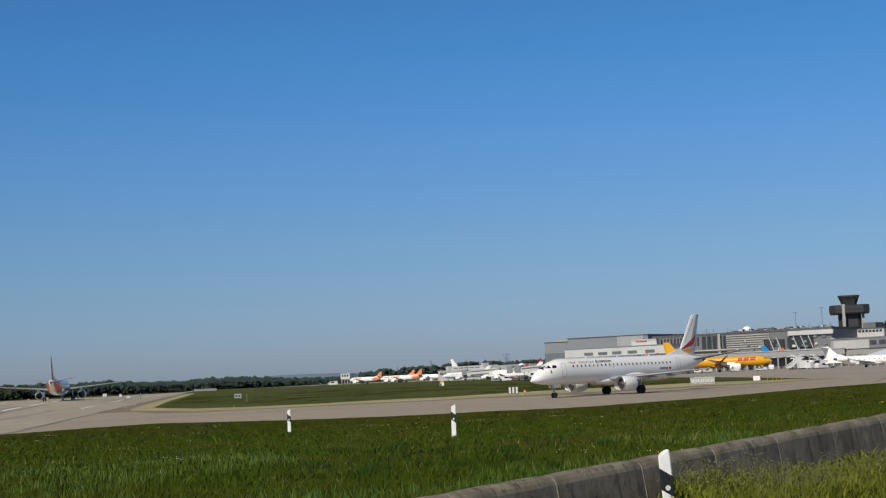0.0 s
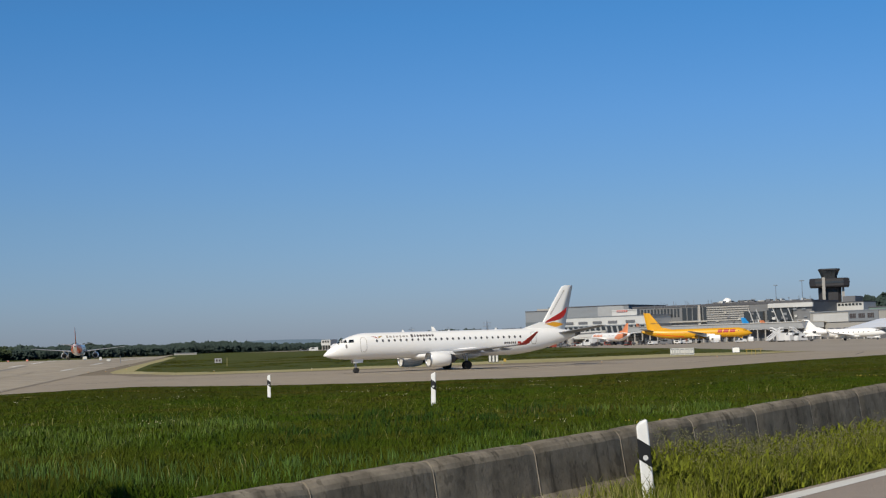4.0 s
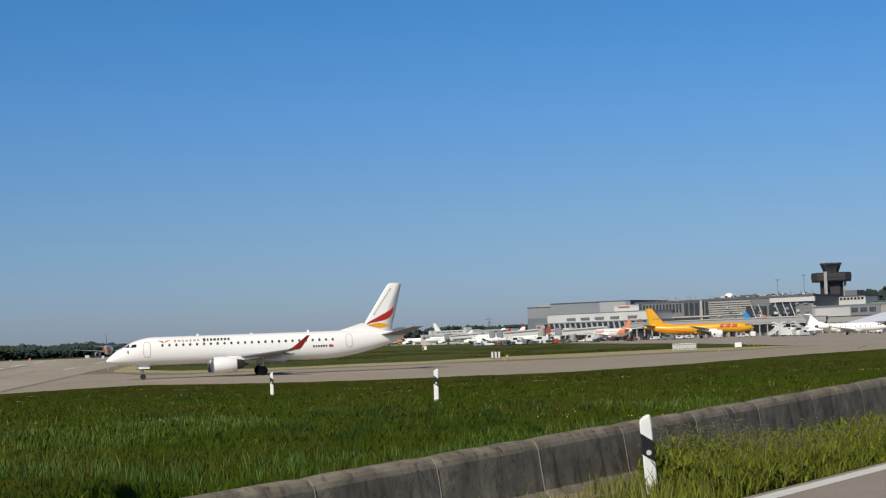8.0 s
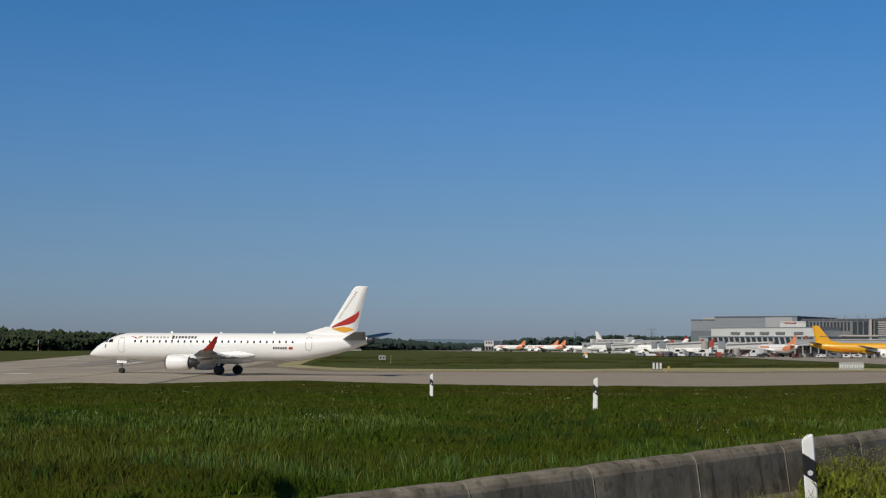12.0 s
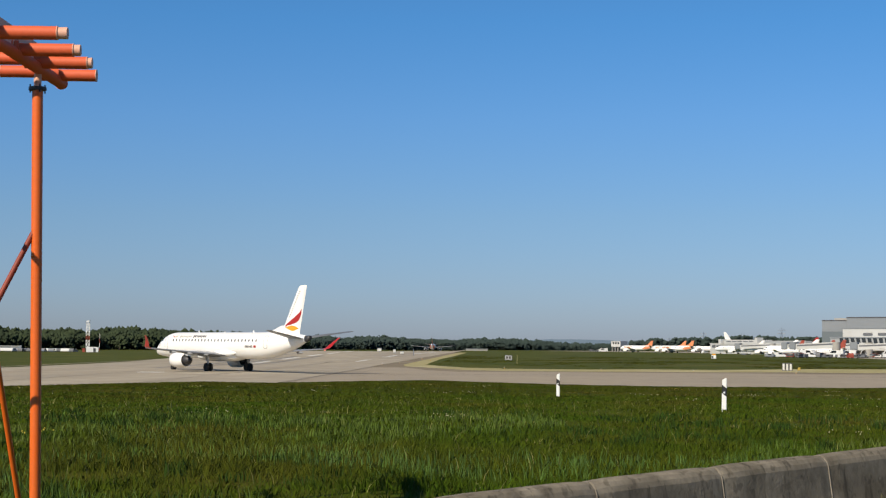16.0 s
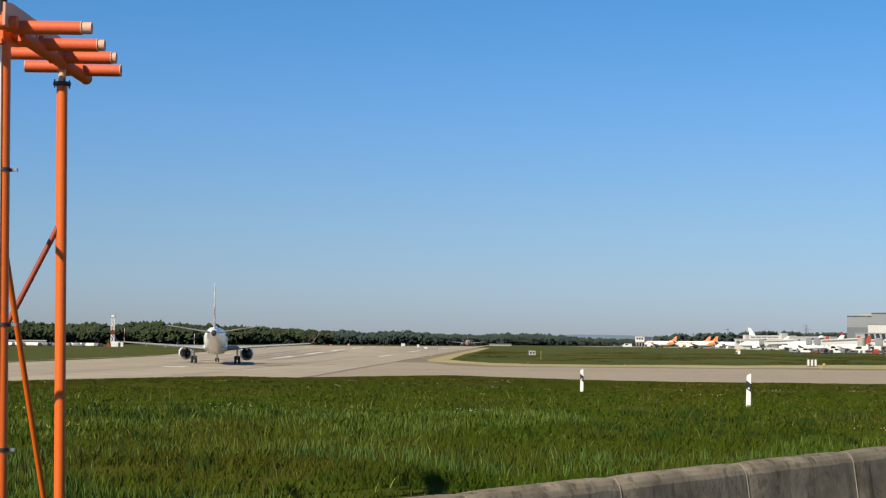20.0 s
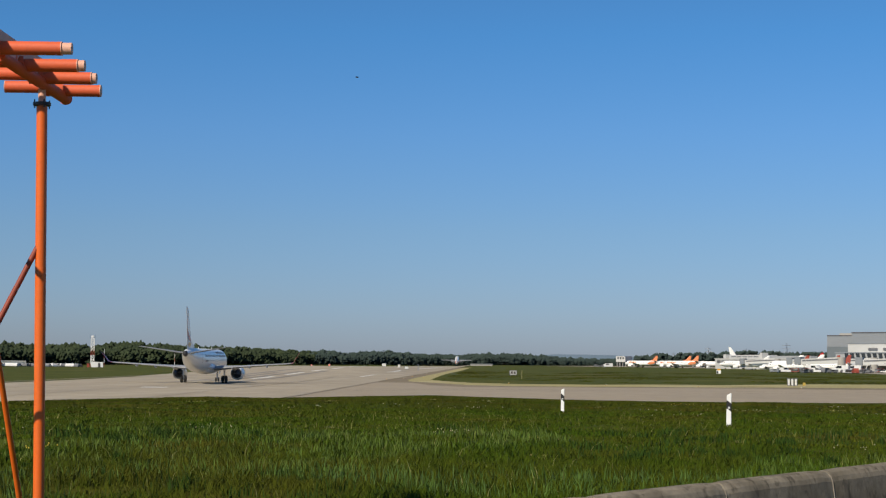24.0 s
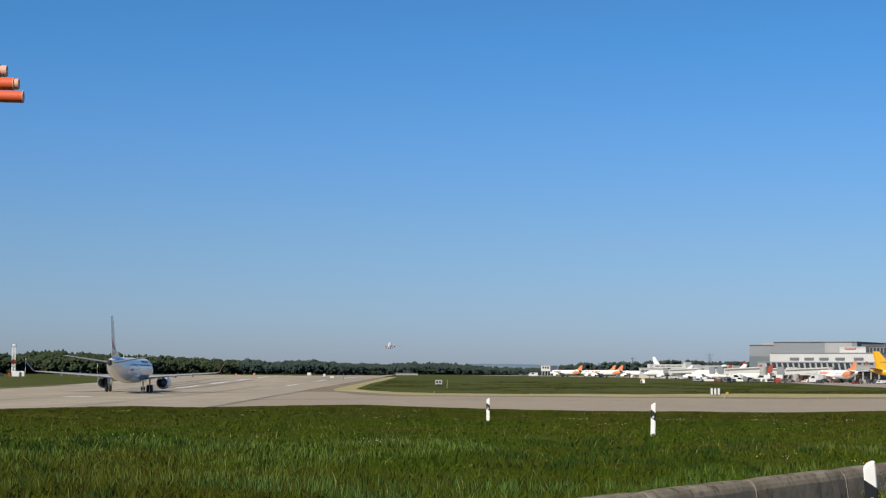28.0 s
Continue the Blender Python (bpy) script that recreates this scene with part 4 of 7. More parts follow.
# ---- orange antenna mast beside the meadow ----
def build_mast():
    left, right = polar(30.68, 16.2), polar(28.76, 17.75)
    lean = pose(left.x, left.y, NEAR, 0, -1.1, 0)
    m = thing("antenna_mast", "bright orange steel mast carrying four horizontal tubes", "mast", lean)
    inv = Vector((left.x, left.y, NEAR))
    back = lean.inverted()
    ahead = polar(28.6, 1.0)
    side = Vector((ahead.y, -ahead.x, 0))

    def at(v, z):
        return Vector((v.x, v.y, z)) - inv

    def there(far, out, z):
        """A place of the head, which stands level: metres ahead, metres to the side, height."""
        p = ahead * far + side * out
        return back @ Vector((p.x, p.y, z))

    def line(far):
        return -0.599 + 0.264 * (far - 15.96)

    across = back.to_3x3() @ Vector((math.cos(radians(16.4)), math.sin(radians(16.4)), 0))
    top = 6.39
    part("pole", tube("pole", at(left, NEAR - 0.1), at(left, 6.25), 0.058, 0.058, M_ORANGE, 16), m)
    part("pole", tube("pole", at(right, NEAR - 0.1), at(right, 6.1), 0.058, 0.058, M_ORANGE, 16), m)
    part("stub", tube("stub", at(right, 6.1), at(right, 6.29), 0.04, 0.04, M_TUBEEND, 14), m, "pale pipe stub")
    beam = part("beam", tube("beam", there(16.2, line(16.2), 6.335), there(18.7, line(18.7), 6.335), 0.06, 0.066, M_TUBE, 18), m, "thick orange cross beam")
    part("cap", tube("cap", there(18.7, line(18.7), 6.335), there(18.74, line(18.74), 6.335), 0.074, 0.066, M_TUBE, 18), beam)
    rings = [[there(far, line(far) + w, z) for w, z in ((-0.012, 6.34), (0.012, 6.34), (0.012, z1), (-0.012, z1))] for far, z1 in ((15.72, 6.56), (15.95, 6.59), (17.7, 6.59), (18.1, 6.4))]
    part("web_plate", lathe("web_plate", rings, M_TUBEEND, smooth=False), m, "pale upright plate through which the tubes pass")
    for k, far in enumerate((15.96, 16.86, 17.59, 18.4)):
        c = (-0.457, -0.29, -0.133, -0.012)[k]
        for e, length in ((0.514, 0.66), (-0.514, 0.44)):
            w = 1 if e > 0 else -1
            end = there(far, c + e, top)
            t = part("tube", tube("tube", end - across * w * length, end, 0.067, 0.067, M_TUBE, 20), m, "horizontal orange tube")
            part("rim", tube("rim", end - across * w * 0.002, end + across * w * 0.006, 0.069, 0.069, M_TUBEEND, 20), t)
            if k < 3 and w > 0:
                part("end_piece", tube("end_piece", end, end + across * (0.1, 0.075, 0.055)[k], 0.058, 0.058, M_TUBEEND, 18), t, "pale tube end")
        part("clamp", tube("clamp", there(far, line(far) - 0.045, top), there(far, line(far) + 0.045, top), 0.074, 0.074, M_TUBE, 16), m)
    # flange with bolts on the near pole
    part("flange", tube("flange", at(right, 6.11), at(right, 6.125), 0.095, 0.095, M_DARKM, 12), m)
    part("flange", tube("flange", at(right, 6.128), at(right, 6.142), 0.095, 0.095, M_DARKM, 12), m)
    for k in range(4):
        a = math.pi / 4 + k * math.pi / 2
        q = right + Vector((0.08 * math.cos(a), 0.08 * math.sin(a), 0))
        part("bolt", tube("bolt", at(q, 6.08), at(q, 6.17), 0.009, 0.009, M_DARKM, 6), m)
    part("bracket", box("bracket", (0.17, 0.16, 0.3), M_ORANGE, 0.015, at=at(left - side * 0.03, 6.22)), m, "orange steel bracket")
    part("bracket_plate", box("bracket_plate", (0.02, 0.3, 0.3), M_ORANGE, 0.004, at=at(left + side * 0.05, 6.24)), m)
    lamp = part("lamp", tube("lamp", at(left - side * 0.035, 6.5), at(left - side * 0.035, 6.68), 0.05, 0.055, M_BLACK, 14), m, "black obstruction lamp")
    part("lamp_cap", tube("lamp_cap", at(left - side * 0.035, 6.68), at(left - side * 0.035, 6.72), 0.06, 0.03, M_BLACK, 14), lamp)
    # the third pole, and the braces that lead to it
    third = Vector((-9.83, 14.5, 0))
    part("pole", tube("pole", at(third, NEAR - 0.1), at(third, 6.1), 0.058, 0.058, M_ORANGE, 16), m)
    part("brace", tube("brace", at(right, 4.65), at(third, 1.32), 0.03, 0.03, M_BRACESHADE, 10), m, "brace coloured dark red for shade")
    part("brace", tube("brace", at(left, 4.72), at(third, 6.0), 0.03, 0.03, M_ORANGE, 10), m)
    part("brace", tube("brace", at(left, 4.7), at(third, 3.2), 0.03, 0.03, M_ORANGE, 10), m)
    part("foot", box("foot", (0.4, 0.4, 0.12), M_WALL, 0.02, at=at(third, NEAR - 0.06)), m)
    part("brace", tube("brace", at(left, 4.35), at(right, 0.7), 0.03, 0.03, M_ORANGE, 10), m)
    for z in (5.0, 3.5, 2.3):
        part("band", tube("band", at(left, z), at(left, z + 0.035), 0.066, 0.066, M_DARKM, 14), m, "dark clamp band")
        part("clip", box("clip", (0.09, 0.03, 0.03), M_METAL, at=at(left + side * 0.09, z)), m)
    off = side * -0.035 - ahead * 0.06
    part("conduit", tube("conduit", at(left + off, NEAR), at(left + off, 6.22), 0.012, 0.012, M_POST, 8), m, "pale cable conduit")
    for v in (left, right):
        part("foot", box("foot", (0.4, 0.4, 0.12), M_WALL, 0.02, at=at(v, NEAR - 0.06)), m)


build_mast()


# ---- signs and small fixtures on the field ----
def board(name, label, az, d, width, height, lift, mats, columns, bars=0, frame_mat=M_CLADD0, ink=M_INK):
    """A low airfield board: a case on two legs with one or more faces."""
    p = polar(az, d)
    z = ground_z(p.x, p.y)
    s = thing(name, label, "airfield sign", pose(p.x, p.y, z, 0, 0, az), "airfield signs")
    part("case", box("case", (width, 0.3, height), frame_mat, 0.02, at=(0, 0, lift)), s)
    w = width / columns
    for k in range(columns):
        face = part("face", box("face", (w * 0.88, 0.02, height * 0.86), mats[k % len(mats)], at=(-width / 2 + w * (k + 0.5), -0.16, lift + height * 0.07)), s)
        for q in range(bars):
            part("letter_bar", box("letter_bar", (w * 0.88 / (bars * 1.7), 0.012, height * 0.5), ink, at=(-width / 2 + w * (k + 0.12 + 0.76 * (q + 0.5) / bars), -0.178, lift + height * 0.25)), face)
    for x in (-0.35, 0.35):
        part("leg", box("leg", (0.08, 0.08, lift + 0.1), M_METAL, at=(x * width, 0, -0.05)), s)


def build_signs():
    board("airfield_sign", "white airfield direction sign with dark lettering", 12.45, 405, 1.9, 1.2, 0.25, (M_SIGNP,), 1, 2)
    board("airfield_sign", "long grey airfield sign with pale letter marks", -3.8, 283, 4.1, 1.15, 0.15, (M_SIGNG,), 5, 2, M_SIGN, M_SIGN)
    board("marker_box", "white equipment box beside the taxiway", -5.65, 298, 1.4, 1.0, 0.1, (M_POST,), 1)
    p = polar(2.8, 262)
    for k in (-1, 0, 1):
        s = thing("marker_board", "upright white marker board with dark edges in the grass", "marker", pose(p.x + 0.55 * k, p.y + 0.02 * k, 0, 0, 0, 3), "white marker boards")
        part("frame", box("frame", (0.52, 0.08, 1.2), M_CLADD0, 0.01, at=(0, 0.05, 0.1)), s, "dark board edge")
        part("plate", box("plate", (0.3, 0.1, 1.0), M_SIGN, 0.01, at=(0, -0.01, 0.18)), s)
        part("stake", box("stake", (0.08, 0.06, 0.3), M_METAL, at=(0, 0.06, -0.05)), s)
    p = polar(2.4, 263)
    s = thing("marker_box", "small yellow taxiway light box", "marker", pose(p.x, p.y, 0, 0, 0, 3))
    part("case", box("case", (0.42, 0.4, 0.5), M_DULLY, 0.03, at=(0, 0, 0.12)), s)
    part("foot", box("foot", (0.3, 0.3, 0.16), M_METAL, at=(0, 0, -0.02)), s)
    for az, d in ((-6.1, 268), (-6.4, 272)):
        p = polar(az, d)
        s = thing("yellow_frame", "yellow steel frame beside the taxiway", "marker", pose(p.x, p.y, 0, 0, 0, 20))
        for x in (-0.45, 0.45):
            part("leg", box("leg", (0.06, 0.06, 0.9), M_DULLY, at=(x, 0, 0)), s)
        part("bar", box("bar", (1.5, 0.06, 0.08), M_DULLY, at=(0, 0, 0.85)), s)
    p = polar(5.3, 540)
    s = thing("marker_box", "white and dark equipment box in the grass", "marker", pose(p.x, p.y, 0, 0, 0, 5))
    part("case", box("case", (1.5, 0.8, 1.1), M_POST, 0.03, at=(0, 0, 0.3)), s)
    part("door", box("door", (0.6, 0.05, 0.8), M_CLADD0, at=(-0.4, -0.42, 0.4)), s)
    part("roof", box("roof", (1.0, 0.7, 0.5), M_YELLOW, at=(0.1, 0, 1.4)), s)
    p = polar(12.15, 336)
    s = thing("stake", "thin pale wooden stake in the grass", "stake", pose(p.x, p.y, 0, 0, 2, 0))
    part("rod", tube("rod", (0, 0, -0.1), (0, 0, 1.75), 0.06, 0.05, M_DRY, 6), s)
    for az, d, w, h, mat, label in ((19.55, 505, 0.55, 0.4, M_LAMPRED, "red runway marker light"), (18.92, 505, 0.6, 0.6, M_LAMPRED, "red runway marker light"), (17.0, 520, 1.3, 0.9, M_SIGN, "white runway equipment cabinet"), (16.47, 525, 0.8, 0.95, M_SIGN, "white runway equipment cabinet"), (16.2, 525, 1.2, 0.7, M_SIGN, "white runway equipment cabinet"), (29.4, 660, 1.3, 1.1, M_SIGN, "white runway equipment cabinet")):
        p = polar(az, d)
        z = ground_z(p.x, p.y)
        s = thing("field_cabinet" if mat is M_SIGN else "marker_light", label, "cabinet" if mat is M_SIGN else "marker light", pose(p.x, p.y, z, 0, 0, az), "field cabinets" if mat is M_SIGN else "red marker lights")
        part("case", box("case", (w, 0.6, h), mat, 0.05, at=(0, 0, 0.2)), s)
        part("foot", box("foot", (w * 0.5, 0.4, 0.3), M_METAL, at=(0, 0, -0.05)), s)
        part("lid", box("lid", (w * 1.05, 0.65, 0.06), M_METAL, at=(0, 0, 0.2 + h)), s)
    p = polar(15.8, 530)
    s = thing("field_pole", "thin grey pole beside the runway", "pole", pose(p.x, p.y, ground_z(p.x, p.y)))
    part("rod", tube("rod", (0, 0, 0), (0, 0, 2.3), 0.12, 0.1, M_METAL, 8), s)
    # taxiway edge lights along the far side
    first = thing("edge_light", "small taxiway edge light on a stem", "edge light", Matrix.Identity(4), "taxiway edge lights")
    part("stem", tube("stem", (0, 0, 0), (0, 0, 0.22), 0.03, 0.03, M_YELLOW, 8), first)
    part("globe", lathe("globe", [[(r * math.cos(2 * math.pi * k / 10), r * math.sin(2 * math.pi * k / 10), z) for k in range(10)] for r, z in ((0.04, 0.22), (0.055, 0.26), (0.045, 0.31), (0.015, 0.34))], M_SIGN), first)
    for k, (az, d) in enumerate(((-5.0, 252), (-1.0, 226), (2.5, 231), (6.0, 236), (9.2, 240), (12.6, 252), (16.3, 310), (16.9, 300), (15.6, 330), (16.0, 360), (15.2, 380), (15.5, 420))):
        p = polar(az, d + 2)
        if k == 0:
            first.matrix_basis = pose(p.x, p.y, 0)
        else:
            copy_thing(first, pose(p.x, p.y, ground_z(p.x, p.y)))


build_signs()


def build_lattice():
    """The red and white lattice mast at the far side of the runway."""
    p = polar(27.1, 640)
    z = ground_z(p.x, p.y) - 0.3
    m = thing("lattice_mast", "red and white lattice mast with equipment hut", "lattice mast", pose(p.x, p.y, z, 0, 0, 27))
    h, n, w = 11.4, 7, 0.62
    for k in range(n):
        mat = M_REDF0 if k in (0, 3) else M_POST
        z0, z1 = h * k / n, h * (k + 1) / n
        for sx in (-1, 1):
            for sy in (-1, 1):
                part("leg", box("leg", (0.2, 0.2, z1 - z0), mat, at=(sx * w, sy * w, z0)), m)
        for sy in (-1, 1):
            part("brace", tube("brace", (-w, sy * w, z0), (w, sy * w, z1), 0.1, 0.1, mat, 5), m)
            part("brace", tube("brace", (w, sy * w, z0), (-w, sy * w, z1), 0.1, 0.1, mat, 5), m)
        part("ring", box("ring", (2 * w + 0.3, 2 * w + 0.3, 0.16), mat, at=(0, 0, z1 - 0.1)), m)
    part("head", box("head", (2.0, 1.4, 0.25), M_METAL, 0.05, at=(0, 0, h)), m)
    part("dish", box("dish", (1.1, 0.9, 0.8), M_POST, 0.1, at=(-0.1, 0, h + 0.25)), m)
    for x in (-0.9, 0.9):
        part("rail", tube("rail", (x, 0, h + 0.2), (x, 0, h + 1.3), 0.06, 0.06, M_METAL, 5), m)
    part("hut", box("hut", (4.6, 2.4, 2.3), M_POST, 0.05, at=(1.8, -1.8, 0)), m, "white equipment hut")
    part("box", box("box", (1.0, 1.2, 1.7), M_REDF0, 0.05, at=(-1.5, -1.6, 0)), m, "dark red equipment box")
    part("hut_door", box("hut_door", (0.9, 0.06, 1.8), M_CLADD0, at=(2.6, -3.03, 0.1)), m)
    for az, d, hh in ((26.7, 660, 7.5), (24.3, 600, 5.5)):
        p = polar(az, d)
        s = thing("wind_pole", "thin red and white pole at the field's edge", "pole", pose(p.x, p.y, ground_z(p.x, p.y) - 0.3))
        for k in range(4):
            part("rod", tube("rod", (0, 0, hh * k / 4), (0, 0, hh * (k + 1) / 4), 0.07, 0.07, M_REDF0 if k % 2 == 0 else M_POST, 6), s)


build_lattice()

# ---- buildings across the apron ----
M_CLAD = material("grey cladding", (0.215, 0.235, 0.255), 0.6, vary=0.25, scale=0.05, stretch=(1, 1, 6))
M_CLADW = material("white cladding", (0.546, 0.546, 0.528), 0.6, vary=0.25, scale=0.06)
M_CLADD = material("dark grey cladding", (0.141, 0.145, 0.154), 0.6, vary=0.3, scale=0.08)
M_ROOF = material("dark roof", (0.088, 0.088, 0.0968), 0.7, vary=0.3, scale=0.05)
M_TOWER = material("dark tower cladding", (0.034, 0.032, 0.034), 0.5, vary=0.3, scale=0.15)
M_PALE = material("pale concrete", (0.374, 0.359, 0.329), 0.8, vary=0.3, scale=0.1)
M_GREENC = material("green copper cladding", (0.176, 0.264, 0.229), 0.7, vary=0.3, scale=0.1)
M_VEH = material("white vehicle paint", (0.66, 0.66, 0.651), 0.4)
M_REDF = material("red paint on equipment", (0.45, 0.06, 0.04), 0.5)
M_PANE = material("tinted glazing", (0.03, 0.035, 0.04), 0.15, spec=0.8)


class Front:
    """A facade between two upper corners; boxes are laid on it by a share of its width and by heights."""

    def __init__(self, left, right, depth):
        self.a, self.b = Vector(left), Vector(right)
        along = Vector((self.b.x - self.a.x, self.b.y - self.a.y, 0))
        self.width = along.length
        self.e = along.normalized()
        self.back = Vector((-self.e.y, self.e.x, 0))
        if self.back.dot(Vector((self.a.x, self.a.y, 0))) < 0:
            self.back = -self.back
        self.depth, self.top = depth, (self.a.z + self.b.z) / 2

    def plan(self, u0, u1, near, far):
        base = Vector((self.a.x, self.a.y, 0))
        return [tuple((base + self.e * self.width * u + self.back * w)[:2]) for u, w in ((u0, near), (u1, near), (u1, far), (u0, far))]

    def block(self, name, u0, u1, z0, z1, near, far, mat, parent=None, label=""):
        return part(name, slab(name, self.plan(u0, u1, near, far), z0, z1, mat), parent, label)


def building(name, label, left, right, depth, mat, z0=0.0, roof=M_ROOF, roof_t=0.5, category="building"):
    f = Front(left, right, depth)
    b = thing(name, label, category, Matrix.Identity(4))
    f.block("wall", 0, 1, z0, f.top - roof_t, 0, depth, mat, b)
    if roof:
        f.block("roof", -0.004, 1.004, f.top - roof_t, f.top, -0.3, depth + 0.3, roof, b)
    return b, f


def row(f, b, name, count, u0, u1, share, z0, z1, mat, proud=0.15, near=0.0):
    """A row of panes or panels on a facade."""
    w = (u1 - u0) / count
    for k in range(count):
        u = u0 + w * (k + 0.5)
        f.block(name, u - w * share / 2, u + w * share / 2, z0, z1, near - proud, near + 0.3, mat, b)


def build_terminal():
    # grey hangar with a tall block at its end
    b, f = building("hangar", "grey corrugated hangar with white lower cladding", (-13.4, 954.9, 22.28), (32.6, 934.4, 22.48), 60, M_CLAD)
    f.block("cladding", 0.0, 0.96, 0, f.top * 0.62, -0.6, 0.0, M_CLADW, b, "white lower cladding")
    f.block("upper_panel", 0.62, 0.94, f.top * 0.62, f.top - 0.6, -0.12, 0.0, M_CLADL, b, "paler upper cladding")
    f.block("ledge", 0.0, 0.97, f.top * 0.62, f.top * 0.62 + 0.35, -0.8, 0.0, M_CLADD, b)
    b, f = building("hangar_annex", "grey hangar block with darker lower wall", (-27.2, 959.6, 19.86), (-10.4, 955.9, 21.53), 50, M_CLAD, roof_t=0.4)
    f.block("lower_wall", 0.0, 1.0, 0, f.top * 0.68, -0.4, 0, M_TEAL, b, "darker lower wall")
    f.block("roof_unit", 0.3, 0.75, f.top, f.top + 1.2, 8, 20, M_PALE, b)
    # gate lounge with slanted dark panes
    b, f = building("gate_pier", "grey terminal pier with slanted dark window panels", (-20.9, 889.8, 10.15), (40.3, 849.0, 10.65), 22, M_CLADL, roof_t=0.6, roof=M_CLAD)
    for k in range(19):
        u = 0.08 + 0.047 * k
        zc = f.top - 0.5
        p = f.plan(u, u + 0.027, -0.5, 0.1)
        q = f.plan(u + 0.016, u + 0.043, -0.5, 0.1)
        z0 = f.top - 5.6
        verts = [(x, y, zc) for x, y in p] + [(x, y, z0) for x, y in q]
        part("window_panel", mesh_of("window_panel", verts, [(0, 1, 2, 3), (7, 6, 5, 4), (0, 4, 5, 1), (1, 5, 6, 2), (2, 6, 7, 3), (3, 7, 4, 0)], M_PANE), b)
    f.block("canopy", -0.05, 1.02, f.top - 7.0, f.top - 6.2, -5.0, -0.2, M_CLADW, b, "thin white canopy")
    row(f, b, "bay", 16, 0.0, 1.0, 0.62, 0.1, f.top - 7.4, M_CLADD)
    b2, f2 = building("pier_roof", "white upper storey with dark skylights", (-14.8, 909.9, 16.08), (40.1, 874.1, 14.84), 30, M_CLADW, z0=0.0, roof=M_CLAD, roof_t=0.4)
    for u in (0.2, 0.34, 0.48, 0.63, 0.8):
        f2.block("skylight", u, u + 0.085, f2.top - 3.9, f2.top - 2.6, -0.5, 0.1, M_CLADD, b2)
    b, f = building("round_terminal", "white rounded terminal block", (22.3, 904.7, 18.13), (35.9, 899.3, 19.73), 18, M_CLADW, roof_t=0.5, roof=M_CLADW)
    f.block("sign", 0.2, 0.62, f.top - 1.3, f.top - 0.35, -0.4, -0.1, M_REDF, b, "small red sign")
    for k in range(5):
        f.block("letter_bar", 0.24 + 0.075 * k, 0.28 + 0.075 * k, f.top - 1.1, f.top - 0.55, -0.6, -0.42, M_CLADW, b)
    # long terminal
    b, f = building("terminal", "long grey terminal with dark glazing", (33.9, 904.4, 19.59), (74.5, 886.9, 20.84), 45, M_CLADT, roof_t=1.0)
    row(f, b, "window", 12, 0.1, 0.62, 0.55, f.top - 6.5, f.top - 1.8, M_PANE)
    row(f, b, "window", 5, 0.64, 0.98, 0.8, f.top - 8.5, f.top - 1.5, M_PANE)
    f.block("column", 0.86, 0.89, 0, f.top - 0.5, -1.2, 0, M_PALE, b)
    f.block("ledge", 0.0, 1.0, f.top - 9.5, f.top - 8.8, -2.0, 0, M_PALE, b)
    f.block("lower_storey", 0.0, 1.0, 0, f.top - 11.0, -14, -0.1, M_CLADW, b)
    row(f, b, "window", 14, 0.02, 0.98, 0.7, 2.0, 4.6, M_PANE, near=-14)
    b, f = building("terminal_wing", "grey louvred terminal wing with dark roof", (72.1, 877.0, 20.10), (123.7, 851.1, 20.28), 45, M_CLADT, roof_t=1.2)
    for k in range(7):
        f.block("louvre", 0.0, 0.42, f.top - 9.3 + k * 1.15, f.top - 8.7 + k * 1.15, -0.5, 0, M_PALE, b)
    f.block("glazing", 0.38, 0.56, f.top - 10.5, f.top - 5.2, -3.0, 0, M_PANE, b, "dark sloping glazing")
    f.block("glazing", 0.6, 0.83, f.top - 10.0, f.top - 4.6, -3.0, 0, M_PANE, b, "dark sloping glazing")
    for u in (0.43, 0.5, 0.66, 0.73, 0.8):
        p, q = f.plan(u, u + 0.006, -4, -3.2), f.plan(u + 0.05, u + 0.056, -4, -3.2)
        verts = [(x, y, f.top - 4.0) for x, y in p] + [(x, y, f.top - 12.0) for x, y in q]
        part("beam", mesh_of("beam", verts, [(0, 1, 2, 3), (7, 6, 5, 4), (0, 4, 5, 1), (1, 5, 6, 2), (2, 6, 7, 3), (3, 7, 4, 0)], M_CLADW), b)
    f.block("white_band", 0.6, 1.02, f.top - 3.6, f.top - 1.3, -1.5, 0, M_CLADW, b)
    f.block("parapet", -0.02, 1.08, f.top - 13.0, f.top - 11.0, -9.0, -0.2, M_CLADW, b)
    f.block("lower_storey", -0.25, 1.15, 0, f.top - 13.2, -10.0, -0.3, M_PALE, b)
    row(f, b, "window", 22, -0.2, 1.1, 0.75, 2.2, 5.2, M_PANE, near=-10)
    row(f, b, "panel", 9, 0.1, 0.98, 0.6, f.top - 12.6, f.top - 11.4, M_CLAD, near=-9)
    clutter = random.Random(8)
    for k in range(46):
        u, w, h = clutter.uniform(0.0, 0.98), clutter.uniform(0.008, 0.045), clutter.choice((0.3, 0.5, 0.7, 1.2 if u > 0 else 0.5))
        f.block("roof_unit", u, u + w, f.top - (0.4 if u < 0 else 0), f.top + h, 4, 9, clutter.choice((M_CLADD, M_CLADD, M_PALE, M_CLADW)), b)
    for k in range(26):
        u = clutter.uniform(-0.6, 0.98)
        f.block("roof_mast", u, u + 0.0025, f.top - 1.5, f.top + clutter.uniform(0.8, 2.6), 5, 5.2, clutter.choice((M_CLADD, M_METAL)), b)
